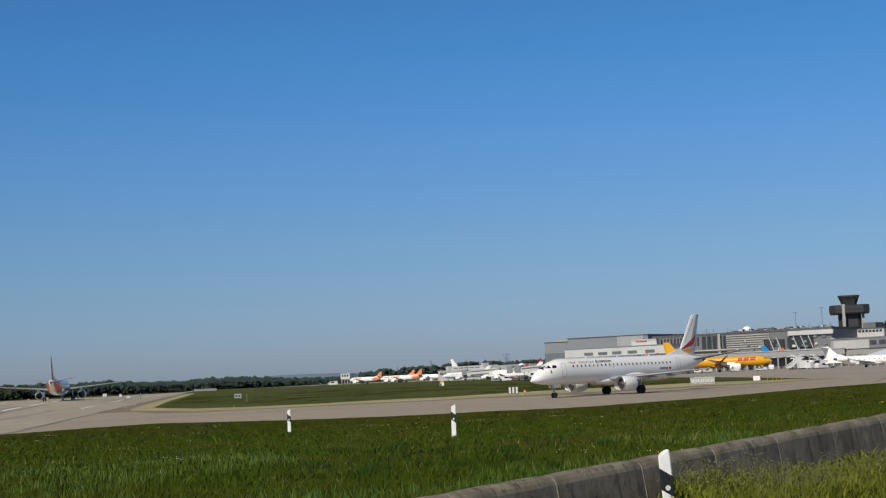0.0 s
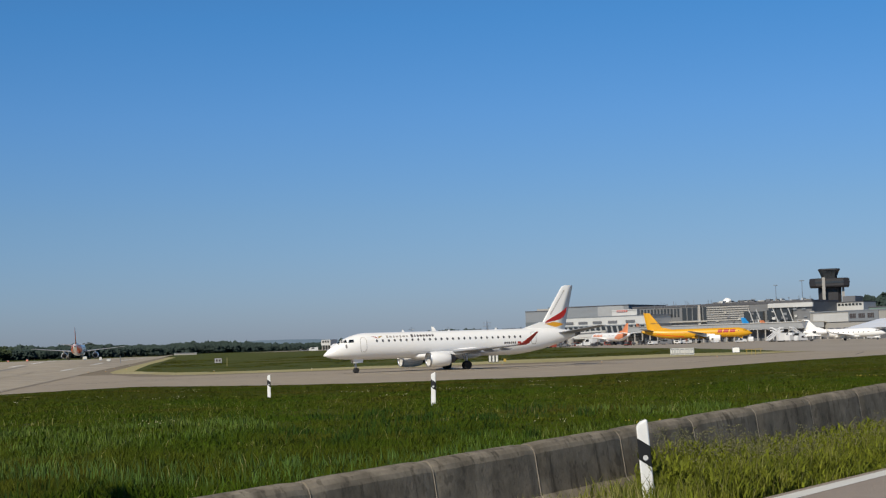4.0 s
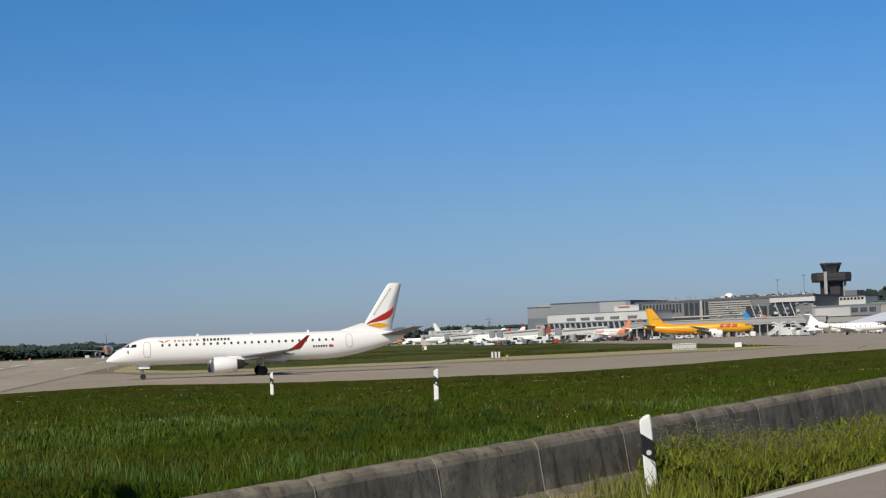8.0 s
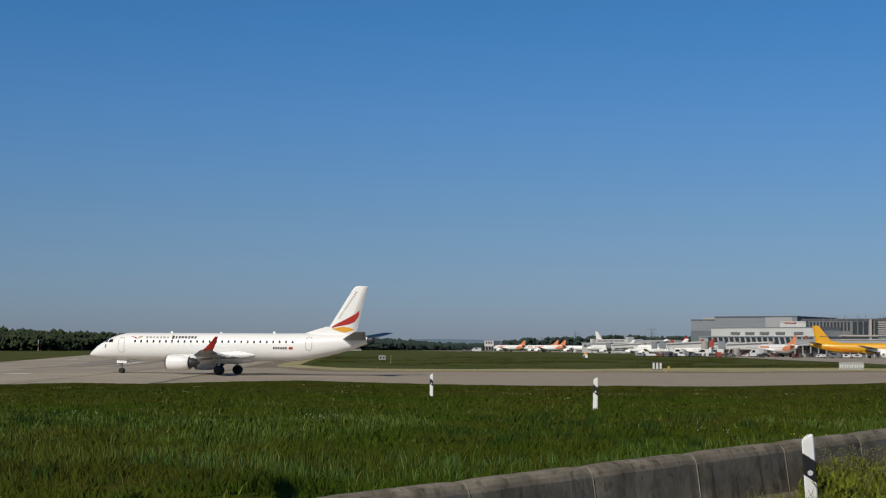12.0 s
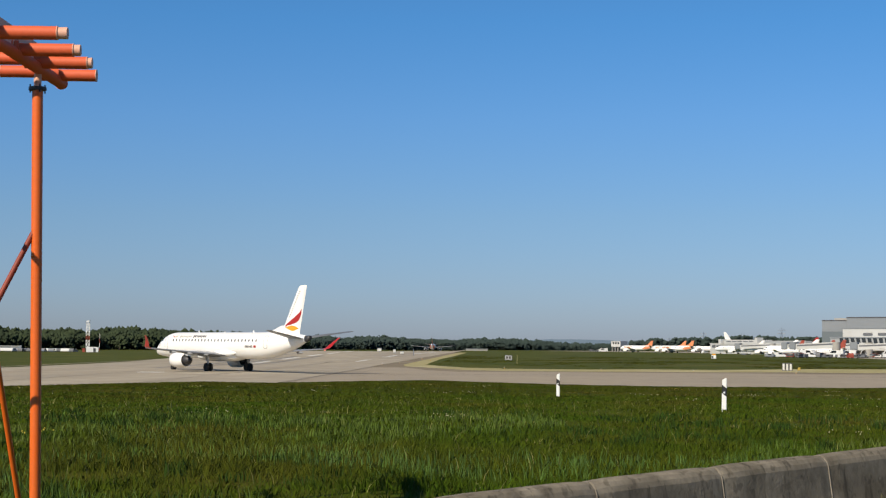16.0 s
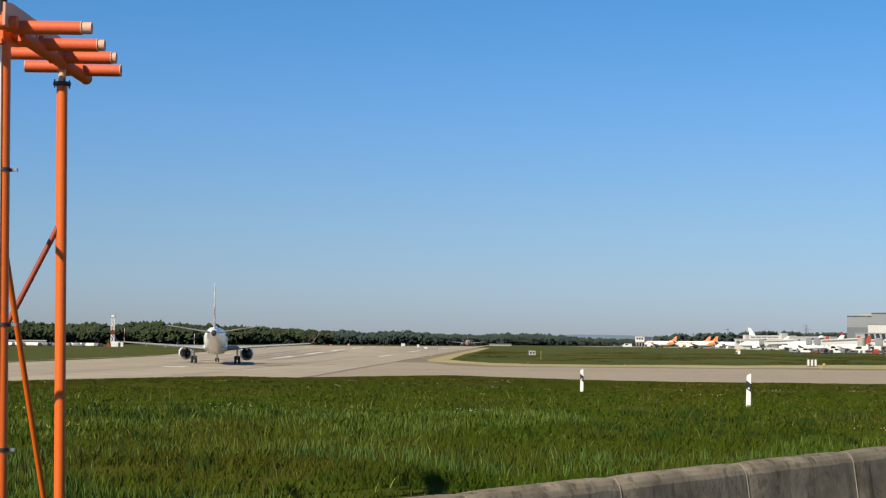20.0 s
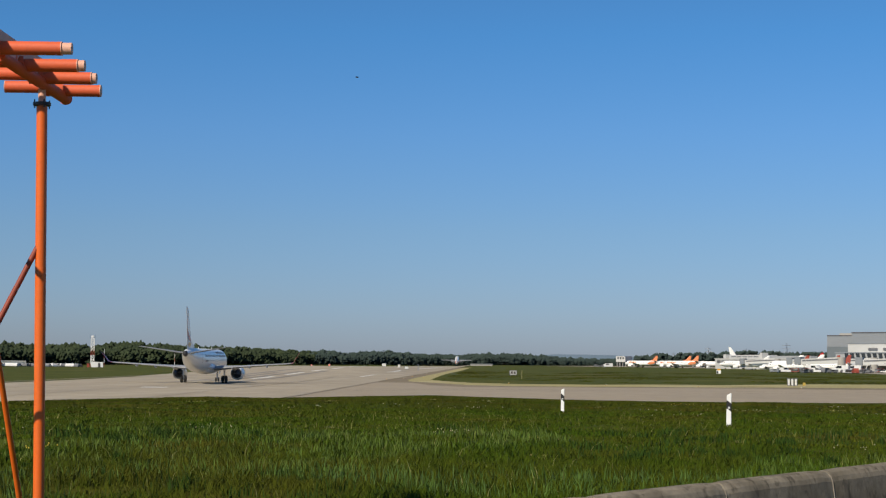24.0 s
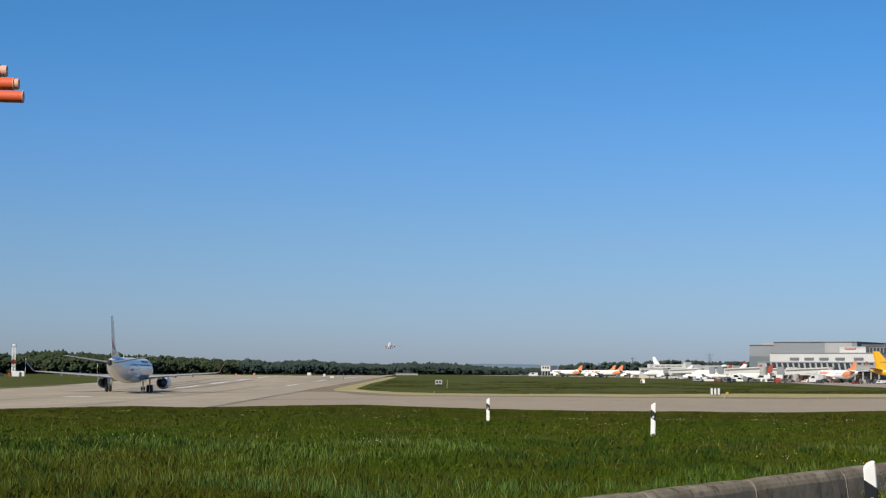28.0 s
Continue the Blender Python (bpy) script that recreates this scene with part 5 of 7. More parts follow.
    for k in range(30):
        u, z = clutter.uniform(0.0, 1.0), f.top - clutter.uniform(5, 11)
        near = -3.3 if 0.4 < u < 0.52 or 0.62 < u < 0.79 else -0.75
        f.block("panel", u, u + clutter.uniform(0.01, 0.04), z, z + clutter.uniform(0.5, 1.6), near, near + 0.8, clutter.choice((M_CLADD, M_CLAD, M_CLADW, M_PALE)), b)
    # radome
    c = Vector((85.5, 900.9, 21.69))
    dome = thing("radome", "white radar dome on the terminal roof", "radome", Matrix.Translation(c))
    rings = [[(r * math.cos(2 * math.pi * k / 18), r * math.sin(2 * math.pi * k / 18), z) for k in range(18)] for r, z in ((3.0, -2.4), (3.0, -1.4), (2.85, -0.2), (2.2, 0.9), (1.2, 1.6), (0.3, 1.85))]
    part("shell", lathe("shell", rings, M_WHITE), dome)
    part("base", box("base", (6.5, 6.5, 1.2), M_PALE, at=(0, 0, -3.4)), dome)
    # right-hand buildings
    b, f = building("cargo_hall", "long pale hall with a lettered white fascia", (111.4, 772.0, 13.16), (139.8, 726.7, 12.32), 40, M_PALE, roof=M_CLAD)
    f.block("fascia", 0.05, 0.5, f.top - 5.0, f.top - 1.2, -0.5, 0, M_CLADW, b, "cream fascia board")
    f.block("fascia", 0.5, 0.86, f.top - 5.0, f.top - 0.6, -0.6, 0, M_CLAD, b, "grey fascia board")
    for word in ((0.52, 0.6), (0.63, 0.71), (0.74, 0.82)):
        for k in range(4):
            u = word[0] + (word[1] - word[0]) * k / 4
            f.block("letter_bar", u, u + 0.013, f.top - 3.6, f.top - 1.6, -0.8, -0.55, M_INK, b)
    row(f, b, "door", 10, 0.03, 0.97, 0.72, 0.1, 5.0, M_CLADD)
    b, f = building("green_hall", "green-grey hall at the apron", (152.0, 846.5, 15.06), (171.4, 832.5, 15.78), 30, M_GREENC)
    b, f = building("low_block", "white low building below the control tower", (142.3, 888.7, 18.71), (155.5, 881.4, 19.57), 20, M_CLADW)
    row(f, b, "window", 7, 0.05, 0.95, 0.7, f.top - 2.2, f.top - 1.0, M_PANE)
    f.block("upper_storey", 0.2, 0.66, f.top, f.top + 3.0, 2, 14, M_CLADD, b)
    # raised concourse with a pale parapet before the terminal
    b, f = building("concourse", "raised pale concrete concourse on dark columns", (24.0, 771.5, 8.9), (116.0, 761.5, 7.9), 9, M_CLADL, z0=5.4, roof=M_PALE, roof_t=0.35)
    f.block("inner_wall", 0.0, 1.0, 0, 5.3, 5.0, 8.6, M_CLADD, b, "dark recessed wall")
    row(f, b, "column", 26, 0.0, 1.0, 0.16, 0, 5.4, M_PALE, near=0.6)
    row(f, b, "panel", 40, 0.01, 0.99, 0.93, 6.0, 7.7, M_CLADL, proud=0.12)
    stuff = random.Random(17)
    for k in range(34):
        u = stuff.uniform(0.0, 0.97)
        f.block("bay", u, u + stuff.uniform(0.01, 0.03), 0.1, stuff.uniform(2.0, 4.2), 4.6, 4.9, stuff.choice((M_CLADW, M_PANE, M_CLAD, M_PALE, M_REDF)), b)
    # white canopy hall beside the parked jet
    hall = thing("canopy_hall", "white fabric hall with a sloping roof", "tent hall", Matrix.Identity(4))
    f = Front((110.9, 681.0, 4.78), (124.4, 653.3, 4.31), 25)
    eave, ridge = f.top, f.top + 3.9
    roof = [(*f.plan(0, 0, -1, -1)[0], eave - 0.6), (*f.plan(1, 1, -1, -1)[0], eave), (*f.plan(1.02, 1.02, 26, 26)[0], eave), (*f.plan(0, 0, 26, 26)[0], eave), (*f.plan(0.3, 0.3, 12, 12)[0], ridge - 0.4), (*f.plan(0.66, 0.66, 12, 12)[0], ridge)]
    part("cover", mesh_of("cover", roof, [(0, 1, 5, 4), (1, 2, 5), (2, 3, 4, 5), (3, 0, 4)], M_WHITE), hall, "white fabric roof")
    # solid dark block stands in for the shaded opening under the roof
    f.block("wall", 0.02, 0.99, 0, eave - 0.7, 1.0, 25, M_CLADD, hall)
    for k in range(7):
        f.block("post", 0.02 + 0.16 * k, 0.03 + 0.16 * k, 0, eave - 0.5, -0.6, -0.2, M_CLADW, hall)


build_terminal()


def build_tower():
    c = Vector((147.8, 943.5, 23.99))
    base = Vector((c.x, c.y, 0))
    k = 955 / 2870.0 * 1.0  # metres to one step of the drawing
    turn = pose(c.x, c.y, 0, 0, 0, math.degrees(math.atan2(c.y, c.x)) - 90)
    t = thing("control_tower", "dark control tower with flared glass cab", "control tower", turn)
    top = Vector((148.5, 943.4, 39.22)).z
    zc0, zc1 = Vector((148.2, 943.4, 33.71)).z, top
    zk = Vector((148.0, 943.5, 28.52)).z

    def ring8(w, d, z, cut=0.3):
        a, b = w / 2, d / 2
        return [(-a, -b * (1 - cut), z), (-a * (1 - cut), -b, z), (a * (1 - cut), -b, z), (a, -b * (1 - cut), z), (a, b * (1 - cut), z), (a * (1 - cut), b, z), (-a * (1 - cut), b, z), (-a, b * (1 - cut), z)]

    part("shaft", lathe("shaft", [ring8(12.8, 11, 0), ring8(12.8, 11, zk)], M_TOWER, smooth=False), t)
    part("gallery", lathe("gallery", [ring8(21.5, 18, zk), ring8(22.2, 19, zk + 0.8), ring8(22.2, 19, zc0 - 0.4), ring8(20, 17, zc0)], M_TOWER, smooth=False), t)
    part("cab", lathe("cab", [ring8(8.4, 8.4, zc0), ring8(9.0, 9.0, zc0 + 1.2), ring8(11.6, 11.6, zc1 - 0.9)], M_PANE, smooth=False), t, "dark outward-leaning cab glazing")
    part("cab_roof", lathe("cab_roof", [ring8(12.2, 12.2, zc1 - 0.9), ring8(12.2, 12.2, zc1 - 0.2), ring8(11, 11, zc1)], M_TOWER, smooth=False), t)
    for s in (-1, -0.33, 0.33, 1):
        part("mullion", tube("mullion", (s * 2.9, -4.3, zc0 + 0.2), (s * 3.9, -5.95, zc1 - 0.9), 0.09, 0.09, M_TOWER, 6), t)
    part("column", box("column", (1.7, 1.7, zc0 + 0.4), M_PALE, at=(-3.2, -9.6, 0)), t, "pale concrete column")
    part("column", box("column", (1.5, 1.5, zk * 1.0), M_PALE, at=(7.4, -5.0, 0)), t, "pale concrete column")
    part("annex", box("annex", (10, 8, zk * 0.42), M_PALE, at=(-10, -3, 0)), t)
    for x in (-9, 9):
        part("window_band", box("window_band", (0.3, 14, 1.2), M_PANE, at=(x * 1.235, 0, zk + 2.2)), t)
    part("window_band", box("window_band", (16, 0.3, 1.2), M_PANE, at=(0, -9.55, zk + 2.2)), t)


build_tower()


def mast_light(place, height, label="tall grey apron floodlight mast"):
    p = Vector(place)
    m = thing("floodlight_mast", label, "light mast", pose(p.x, p.y, 0), "apron light masts")
    part("pole", tube("pole", (0, 0, 0), (0, 0, height), 0.26, 0.14, M_METAL, 8), m)
    part("crown", box("crown", (2.4, 1.0, 0.45), M_CLAD, 0.05, at=(0, 0, height)), m)


for place in ((124.9, 891.3, 31.07), (123.4, 992.4, 32.06), (121.3, 992.6, 22.22), (107.8, 974.1, 23.62)):
    mast_light(place, place[2])


def pylon(place):
    """A far lattice power pylon."""
    p, h = Vector(place), place[2]
    m = thing("power_pylon", "grey lattice power pylon in the haze", "pylon", pose(p.x, p.y, 0), "power pylons")
    w = h * 0.075
    for sx in (-1, 1):
        for sy in (-1, 1):
            part("leg", tube("leg", (sx * w, sy * w, 0), (sx * 0.4, sy * 0.4, h), 0.3, 0.2, M_METAL, 4), m)
    for z in (0.62, 0.76, 0.9):
        part("arm", tube("arm", (-h * 0.17, 0, h * z), (h * 0.17, 0, h * z), 0.3, 0.3, M_METAL, 4), m)
    for k in range(5):
        z0, z1 = h * k / 6, h * (k + 1) / 6
        a, b = w * (1 - k / 6), w * (1 - (k + 1) / 6)
        part("brace", tube("brace", (-a, -a, z0), (b, -b, z1), 0.2, 0.2, M_METAL, 4), m)
        part("brace", tube("brace", (a, -a, z0), (-b, -b, z1), 0.2, 0.2, M_METAL, 4), m)


for place in ((-256.0, 2587.4, 30.51), (-205.3, 2692.2, 29.32), (-130.2, 2496.6, 36.40), (-333.2, 2780.1, 22.46)):
    pylon(place)


# ---- parked aircraft ----
B757 = dict(nose=22.5, tail=-24.3, hw=1.9, hh=2.05, cz=4.3, nose_z=3.7, tail_z=5.6, span=38.0, wing_x=7.2, root=8.2, wing_z=3.2, sweep=0.5, dihedral=2.0, tipc=1.8, stab=(-18.4, 1.0, 5.7, 15.2, 4.6, 1.7), engine=(9.6, 4.2, 6.5, 2.0, 1.35), track=7.3, wheel_r=0.6, nose_gear=18.0,
            fin_root=(-14.6, -21.8), fin_tip=(-20.6, -23.4), fin_top=13.6, dorsal=-11.0, windows=(17.0, 17.0, 1, 5.0), body=M_CARGO, fin_mat=M_CARGO, engine_mat=M_WHITE, wing=M_METAL, nose_len=6.2, tail_len=13.0)
JET = dict(nose=14.0, tail=-14.5, hw=1.4, hh=1.5, cz=2.7, nose_z=2.2, tail_z=3.4, span=28.0, wing_x=4.0, root=5.8, wing_z=1.7, sweep=0.62, dihedral=1.1, tipc=1.3, stab=(-12.4, 0.5, 7.3, 11.0, 2.9, 1.2), engine=(-6.0, -10.3, 2.3, 3.3, 0.82), track=4.4, wheel_r=0.45, nose_gear=11.0,
           fin_root=(-8.6, -13.4), fin_tip=(-12.4, -15.0), fin_top=7.8, dorsal=-6.5, windows=(8.0, -4.0, 8, 2.9), winglet=1.5, winglet_out=0.8)


def park(plane, place, heading):
    plane.matrix_basis = pose(place[0], place[1], 0.03, 0, 0, 90 + heading)
    return plane


cargo, hull, cfin = airliner("cargo_airliner", "yellow cargo airliner with red lettering on the hull", B757)
park(cargo, (54.0, 702.9, 1.39), -97)
for side in (1, -1):
    for x, w in ((13.0, 2.3), (10.3, 2.2), (7.9, 1.9)):
        part("letter_bar", hull.patch("letter_bar", [(x, 4.35), (x + w, 4.35), (x + w + 0.5, 5.7), (x + 0.5, 5.7)], side, M_RED), cargo, "red letter block")
    # orange patch low on the yellow hull paints the shade of its underside
    part("belly_panel", hull.patch("belly_panel", [(-18, 4.5), (-6, 3.2), (-6, 2.75), (-18, 4.1)], side, M_LOG_OR), cargo)
for k in range(5):
    fin_patch("letter_bar", [(-17.2 - 0.62 * k, 8.9), (-17.7 - 0.62 * k, 8.9), (-17.7 - 0.62 * k, 9.2), (-17.2 - 0.62 * k, 9.2)], B757, M_INK, cfin)

jet, jhull, jfin = airliner("business_jet", "white business jet parked on the apron", JET)
park(jet, (95.8, 582.2, 0.16), -98)

short, shull, sfin = airliner("orange_tail_airliner", "white airliner with orange tail fin at its stand", dict(A320, fin_mat=M_LOG_ORHAZE, fin_top=10.0, fin_tip=(-17.0, -19.3)), "parked orange-tailed airliners")
for side in (1, -1):
    part("livery_panel", shull.patch("livery_panel", [(-19.0, 5.4), (-19.0, 4.6), (-15.5, 3.2), (-12.0, 2.6), (-9.0, 3.2), (-12.0, 5.2)], side, M_LOG_ORHAZE), short, "orange livery panel")
    for k, w in enumerate((1.3, 1.1, 1.1, 1.2, 1.0, 1.1)):
        part("letter_bar", shull.patch("letter_bar", rect(10.5 - 1.45 * k, 4.6, w, 1.1, 0.15), side, M_LOG_ORHAZE), short)
park(short, (16.9, 769.8, 2.67), 28)
for place, heading in (((41.7, 798.9, 2.90), -35), ((-197.8, 1406.2, 0.08), 60), ((-165.6, 1370.0, -0.01), 62), ((-153.8, 1321.1, 0.18), 60), ((109.8, 827.7, 5.11), -60)):
    copy_thing(short, pose(place[0], place[1], 0.03, 0, 0, 90 + heading))

plain, phull, pfin = airliner("white_airliner", "white airliner standing at the terminal", dict(A320, fin_top=9.8, fin_tip=(-17.0, -19.3)), "parked white airliners")
park(plain, (-64.2, 1078.1, 0.72), 80)
for place, heading in (((-91.7, 1176.4, 0.63), 100), ((-48.8, 1018.8, 0.31), 75), ((-147.2, 1472.7, 0.58), 82)):
    copy_thing(plain, pose(place[0], place[1], 0.03, 0, 0, 90 + heading))
tall, thull, tfin = airliner("wide_airliner", "large white airliner with a tall white fin", dict(A320, fin_top=17.0, nose=26, tail=-30, hw=2.7, hh=2.8, cz=5.2, nose_z=4.4, tail_z=6.6, span=56.0, fin_root=(-20.5, -27.0), fin_tip=(-26.8, -28.8), dorsal=-16, stab=(-23.4, 1.2, 7.0, 19.0, 5.6, 2.0), nose_gear=20.5, windows=(17.0, -16.0, 22, 6.0), wing_x=9.5, root=10.5, wing_z=4.2, engine=(13.0, 7.0, 9.0, 2.4, 1.6)))
park(tall, (-85.9, 1317.2, 0.94), -75)
blue, bhull, bfin = airliner("blue_fin_airliner", "white airliner with bright blue tail fin", dict(A320, fin_mat=M_BLUE))
park(blue, (104.5, 833.5, 1.90), -84)
redt, rhull, rfin = airliner("red_fin_airliner", "white airliner with dark red tail fin", dict(A320, fin_mat=M_RED))
park(redt, (-50.6, 1118.9, 1.18), 62)
small, mhull, mfin = airliner("red_fin_airliner", "small white airliner with brownish red tail fin", dict(A320, fin_mat=M_REDF0, fin_top=8.6, nose=13.0, tail=-15.0, hw=1.4, hh=1.5, cz=2.8, nose_z=2.3, tail_z=3.6, span=26.0, wing_x=4.6, root=5.0, wing_z=1.9, stab=(-11.6, 0.7, 3.9, 9.6, 3.0, 1.2), engine=(6.0, 3.0, 4.2, 1.35, 0.85), track=5.6, nose_gear=10.2, fin_root=(-8.6, -13.2), fin_tip=(-12.2, -14.0), dorsal=-6.8, windows=(8.5, -7.5, 14, 3.3)), "parked small airliners")
park(small, (-30.0, 876.0, 0), 60)
for place, heading in (((-47.0, 905.0), 62), ((-24.0, 844.0), 60)):
    copy_thing(small, pose(place[0], place[1], 0.03, 0, 0, 90 + heading))


# ---- buildings and vehicles beside the far stands ----
def build_far_blocks():
    b, f = building("white_block", "small white building on stilts", (-269.2, 1729.2, 11.0), (-258.5, 1724.5, 11.2), 14, M_CLADW, z0=5.0, roof=M_CLADW)
    row(f, b, "window", 3, 0.1, 0.9, 0.6, f.top - 3.2, f.top - 1.2, M_PANE)
    for u in (0.05, 0.35, 0.65, 0.95):
        f.block("stilt", u - 0.03, u + 0.03, 0, 5.2, 1, 3, M_PALE, b)
    b, f = building("pier_building", "long white two-storey pier building", (-118.0, 1244.4, 7.3), (-50.4, 1148.9, 8.4), 25, M_CLADW, roof=M_CLADW)
    f.block("upper_storey", 0.12, 0.5, f.top, f.top + 2.6, 4, 18, M_CLADW, b)
    f.block("upper_storey", 0.56, 0.94, f.top, f.top + 1.9, 4, 18, M_CLADL, b)
    row(f, b, "window", 18, 0.02, 0.98, 0.8, f.top - 3.4, f.top - 1.4, M_CLADD)
    row(f, b, "window", 5, 0.14, 0.48, 0.8, f.top + 0.9, f.top + 1.7, M_CLADD, near=4)
    for u, h in ((0.06, 5.0), (0.5, 6.2), (0.97, 4.0)):
        f.block("stair_head", u, u + 0.03, f.top, f.top + h - 2, 3, 8, M_CLADW, b)
    b, f = building("low_pier", "low pale pier with glazed front", (-47.8, 998.9, 5.45), (3.7, 900.0, 7.48), 15, M_CLADW, roof=M_CLADW)
    row(f, b, "window", 24, 0.02, 0.98, 0.75, 1.2, f.top - 1.4, M_PANE)
    b, f = building("white_sheds", "row of low white sheds by the woods", (-393.9, 649.9, 2.33), (-372.1, 662.7, 2.08), 12, M_CLADW, roof=M_CLADW, roof_t=0.4)
    b, f = building("far_shed", "low pale shed at the end of the airfield", (-361.9, 1455.7, 1.86), (-342.1, 1460.5, 2.08), 15, M_PALE, roof=M_CLAD)


build_far_blocks()


def boarding_bridge(place, heading, length):
    m = thing("boarding_bridge", "white boarding bridge on a wheeled leg", "boarding bridge", pose(place[0], place[1], 0, 0, 0, heading), "boarding bridges")
    half = length / 2
    part("tunnel", prism("tunnel", [(-half, 4.6), (half, 3.6), (half, 6.3), (-half, 7.4)], -1.5, 1.5, M_CLADW), m)
    part("glazing", prism("glazing", [(-half * 0.9, 6.0), (half * 0.8, 5.15), (half * 0.8, 5.9), (-half * 0.9, 6.8)], -1.54, 1.54, M_CLADD), m, "dark window strip")
    for w in (-1, 1):
        part("leg", tube("leg", (length * 0.32 + w * 1.6, w * 1.3, 0.4), (length * 0.32, w * 1.3, 4.4), 0.25, 0.25, M_CLADW, 8), m)
    part("bogie", box("bogie", (4.2, 3.4, 0.8), M_CLADD, 0.1, at=(length * 0.32, 0, 0)), m)
    part("cab", box("cab", (3.6, 4.0, 3.8), M_CLAD, 0.2, at=(length * 0.5, 0, 3.6)), m)
    part("base", tube("base", (-length * 0.5, 0, 0), (-length * 0.5, 0, 7.4), 2.0, 2.0, M_PALE, 12), m)


for k, (place, heading) in enumerate((((-26.9, 829.6, 3.61), 150), ((-34.1, 899.4, 1.69), 155), ((-11.5, 859.9, 1.42), 150), ((-73.1, 1077.5, 0.99), 160), ((4.0, 812.0, 0), 168))):
    boarding_bridge(place, heading, 24)


def vehicle(kind, place, heading, mat):
    """A parked van, lorry or tug: body, cab glass and four wheels."""
    sizes = {"van": (5.2, 2.0, 2.2), "lorry": (8.0, 2.5, 3.4), "tug": (4.2, 2.2, 1.6), "car": (4.3, 1.8, 1.45), "dolly": (3.4, 1.7, 1.9)}
    L, W, H = sizes[kind]
    v = thing(kind, {"van": "white airport van on the apron", "lorry": "white catering lorry on the apron", "tug": "low airport tug on the apron", "car": "parked car at the field's edge", "dolly": "baggage trolley with an open frame"}[kind], "vehicle", pose(place[0], place[1], 0.03, 0, 0, heading), "airport vehicles")
    if kind in ("car", "van"):
        prof = [(-L / 2, 0.35), (L / 2, 0.35), (L / 2, H * 0.5), (L * 0.3, H * 0.58), (L * 0.14, H), (-L * 0.4, H), (-L / 2, H * 0.6)]
    elif kind == "dolly":
        prof = [(-L / 2, 0.4), (L / 2, 0.4), (L / 2, 0.62), (L * 0.46, 0.62), (L * 0.46, H), (-L * 0.46, H), (-L * 0.46, H - 0.1), (L * 0.43, H - 0.1), (L * 0.43, 0.62), (-L / 2, 0.62)]
    else:
        prof = [(-L / 2, 0.45), (L / 2, 0.45), (L / 2, H * 0.7), (L * 0.36, H * 0.78), (L * 0.3, H), (-L / 2, H)]
    part("body", prism("body", prof, -W / 2, W / 2, mat), v)
    if kind == "dolly":
        part("load", box("load", (L * 0.7, W * 0.8, H * 0.42), M_CLADD0, 0.05, at=(-0.2, 0, 0.62)), v, "dark stacked load")
    else:
        part("glass", prism("glass", [(L * 0.3, H * 0.6), (L * 0.16, H * 0.92), (-L * 0.1, H * 0.92), (-L * 0.1, H * 0.6)], -W / 2 - 0.02, W / 2 + 0.02, M_GLASS), v)
    for x in (-0.32, 0.32):
        for s in (-1, 1):
            part("wheel", wheel_mesh("wheel", x * L, s * (W / 2 - 0.12), 0.34, 0.22, M_TYRE, 12), v)


rng = random.Random(5)
SPOTS = [(33.6, 689.2, 0.91), (36.7, 694.0, 1.04), (39.7, 688.9, 1.18), (43.9, 688.6, 1.03), (47.8, 690.3, 0.89), (68.6, 671.5, 1.35), (73.2, 676.0, 1.42), (59.4, 687.4, 1.68), (-28.8, 799.5, 2.03), (-22.7, 779.7, 1.34), (-15.7, 769.8, 1.13), (-10.6, 789.9, 1.16), (8.0, 740.0, 1.96), (24.5, 699.6, 1.69), (82.5, 634.7, 1.06), (85.5, 634.3, 0.96), (86.2, 624.1, 0.92), (116.1, 639.6, 1.21), (-248.0, 1479.4, 0.50), (-239.7, 1460.5, 0.59), (-229.9, 1431.7, 0.70), (-122.2, 1244.0, 0.62), (-50.1, 948.7, 1.11), (-17.3, 799.8, 0.41)]
KINDS = ["tug", "tug", "van", "tug", "tug", "car", "van", "van", "lorry", "van", "lorry", "lorry", "lorry", "tug", "lorry", "lorry", "van", "lorry", "van", "van", "lorry", "van", "lorry", "van"]
for place, kind in zip(SPOTS, KINDS):
    vehicle(kind, place, rng.uniform(-40, 220), M_VEH if rng.random() < 0.75 or place[0] > 80 else M_CLADD)
for k in range(64):
    p = polar(rng.uniform(-3.2, 3.4), rng.uniform(690, 830))
    kind = rng.choice(("tug", "tug", "car", "car", "van", "dolly", "dolly", "dolly"))
    vehicle(kind, (p.x, p.y), rng.uniform(-40, 220), rng.choice((M_VEH, M_VEH, M_CLADD, M_CLADD, M_CLAD, M_REDF0, M_METAL)))
for k in range(24):
    p = polar(30.9 - 0.145 * k, 640 + rng.uniform(-8, 8))
    vehicle("car", (p.x, p.y), 100 + rng.uniform(-12, 12), rng.choice((M_VEH, M_VEH, M_METAL, M_CLADD)))


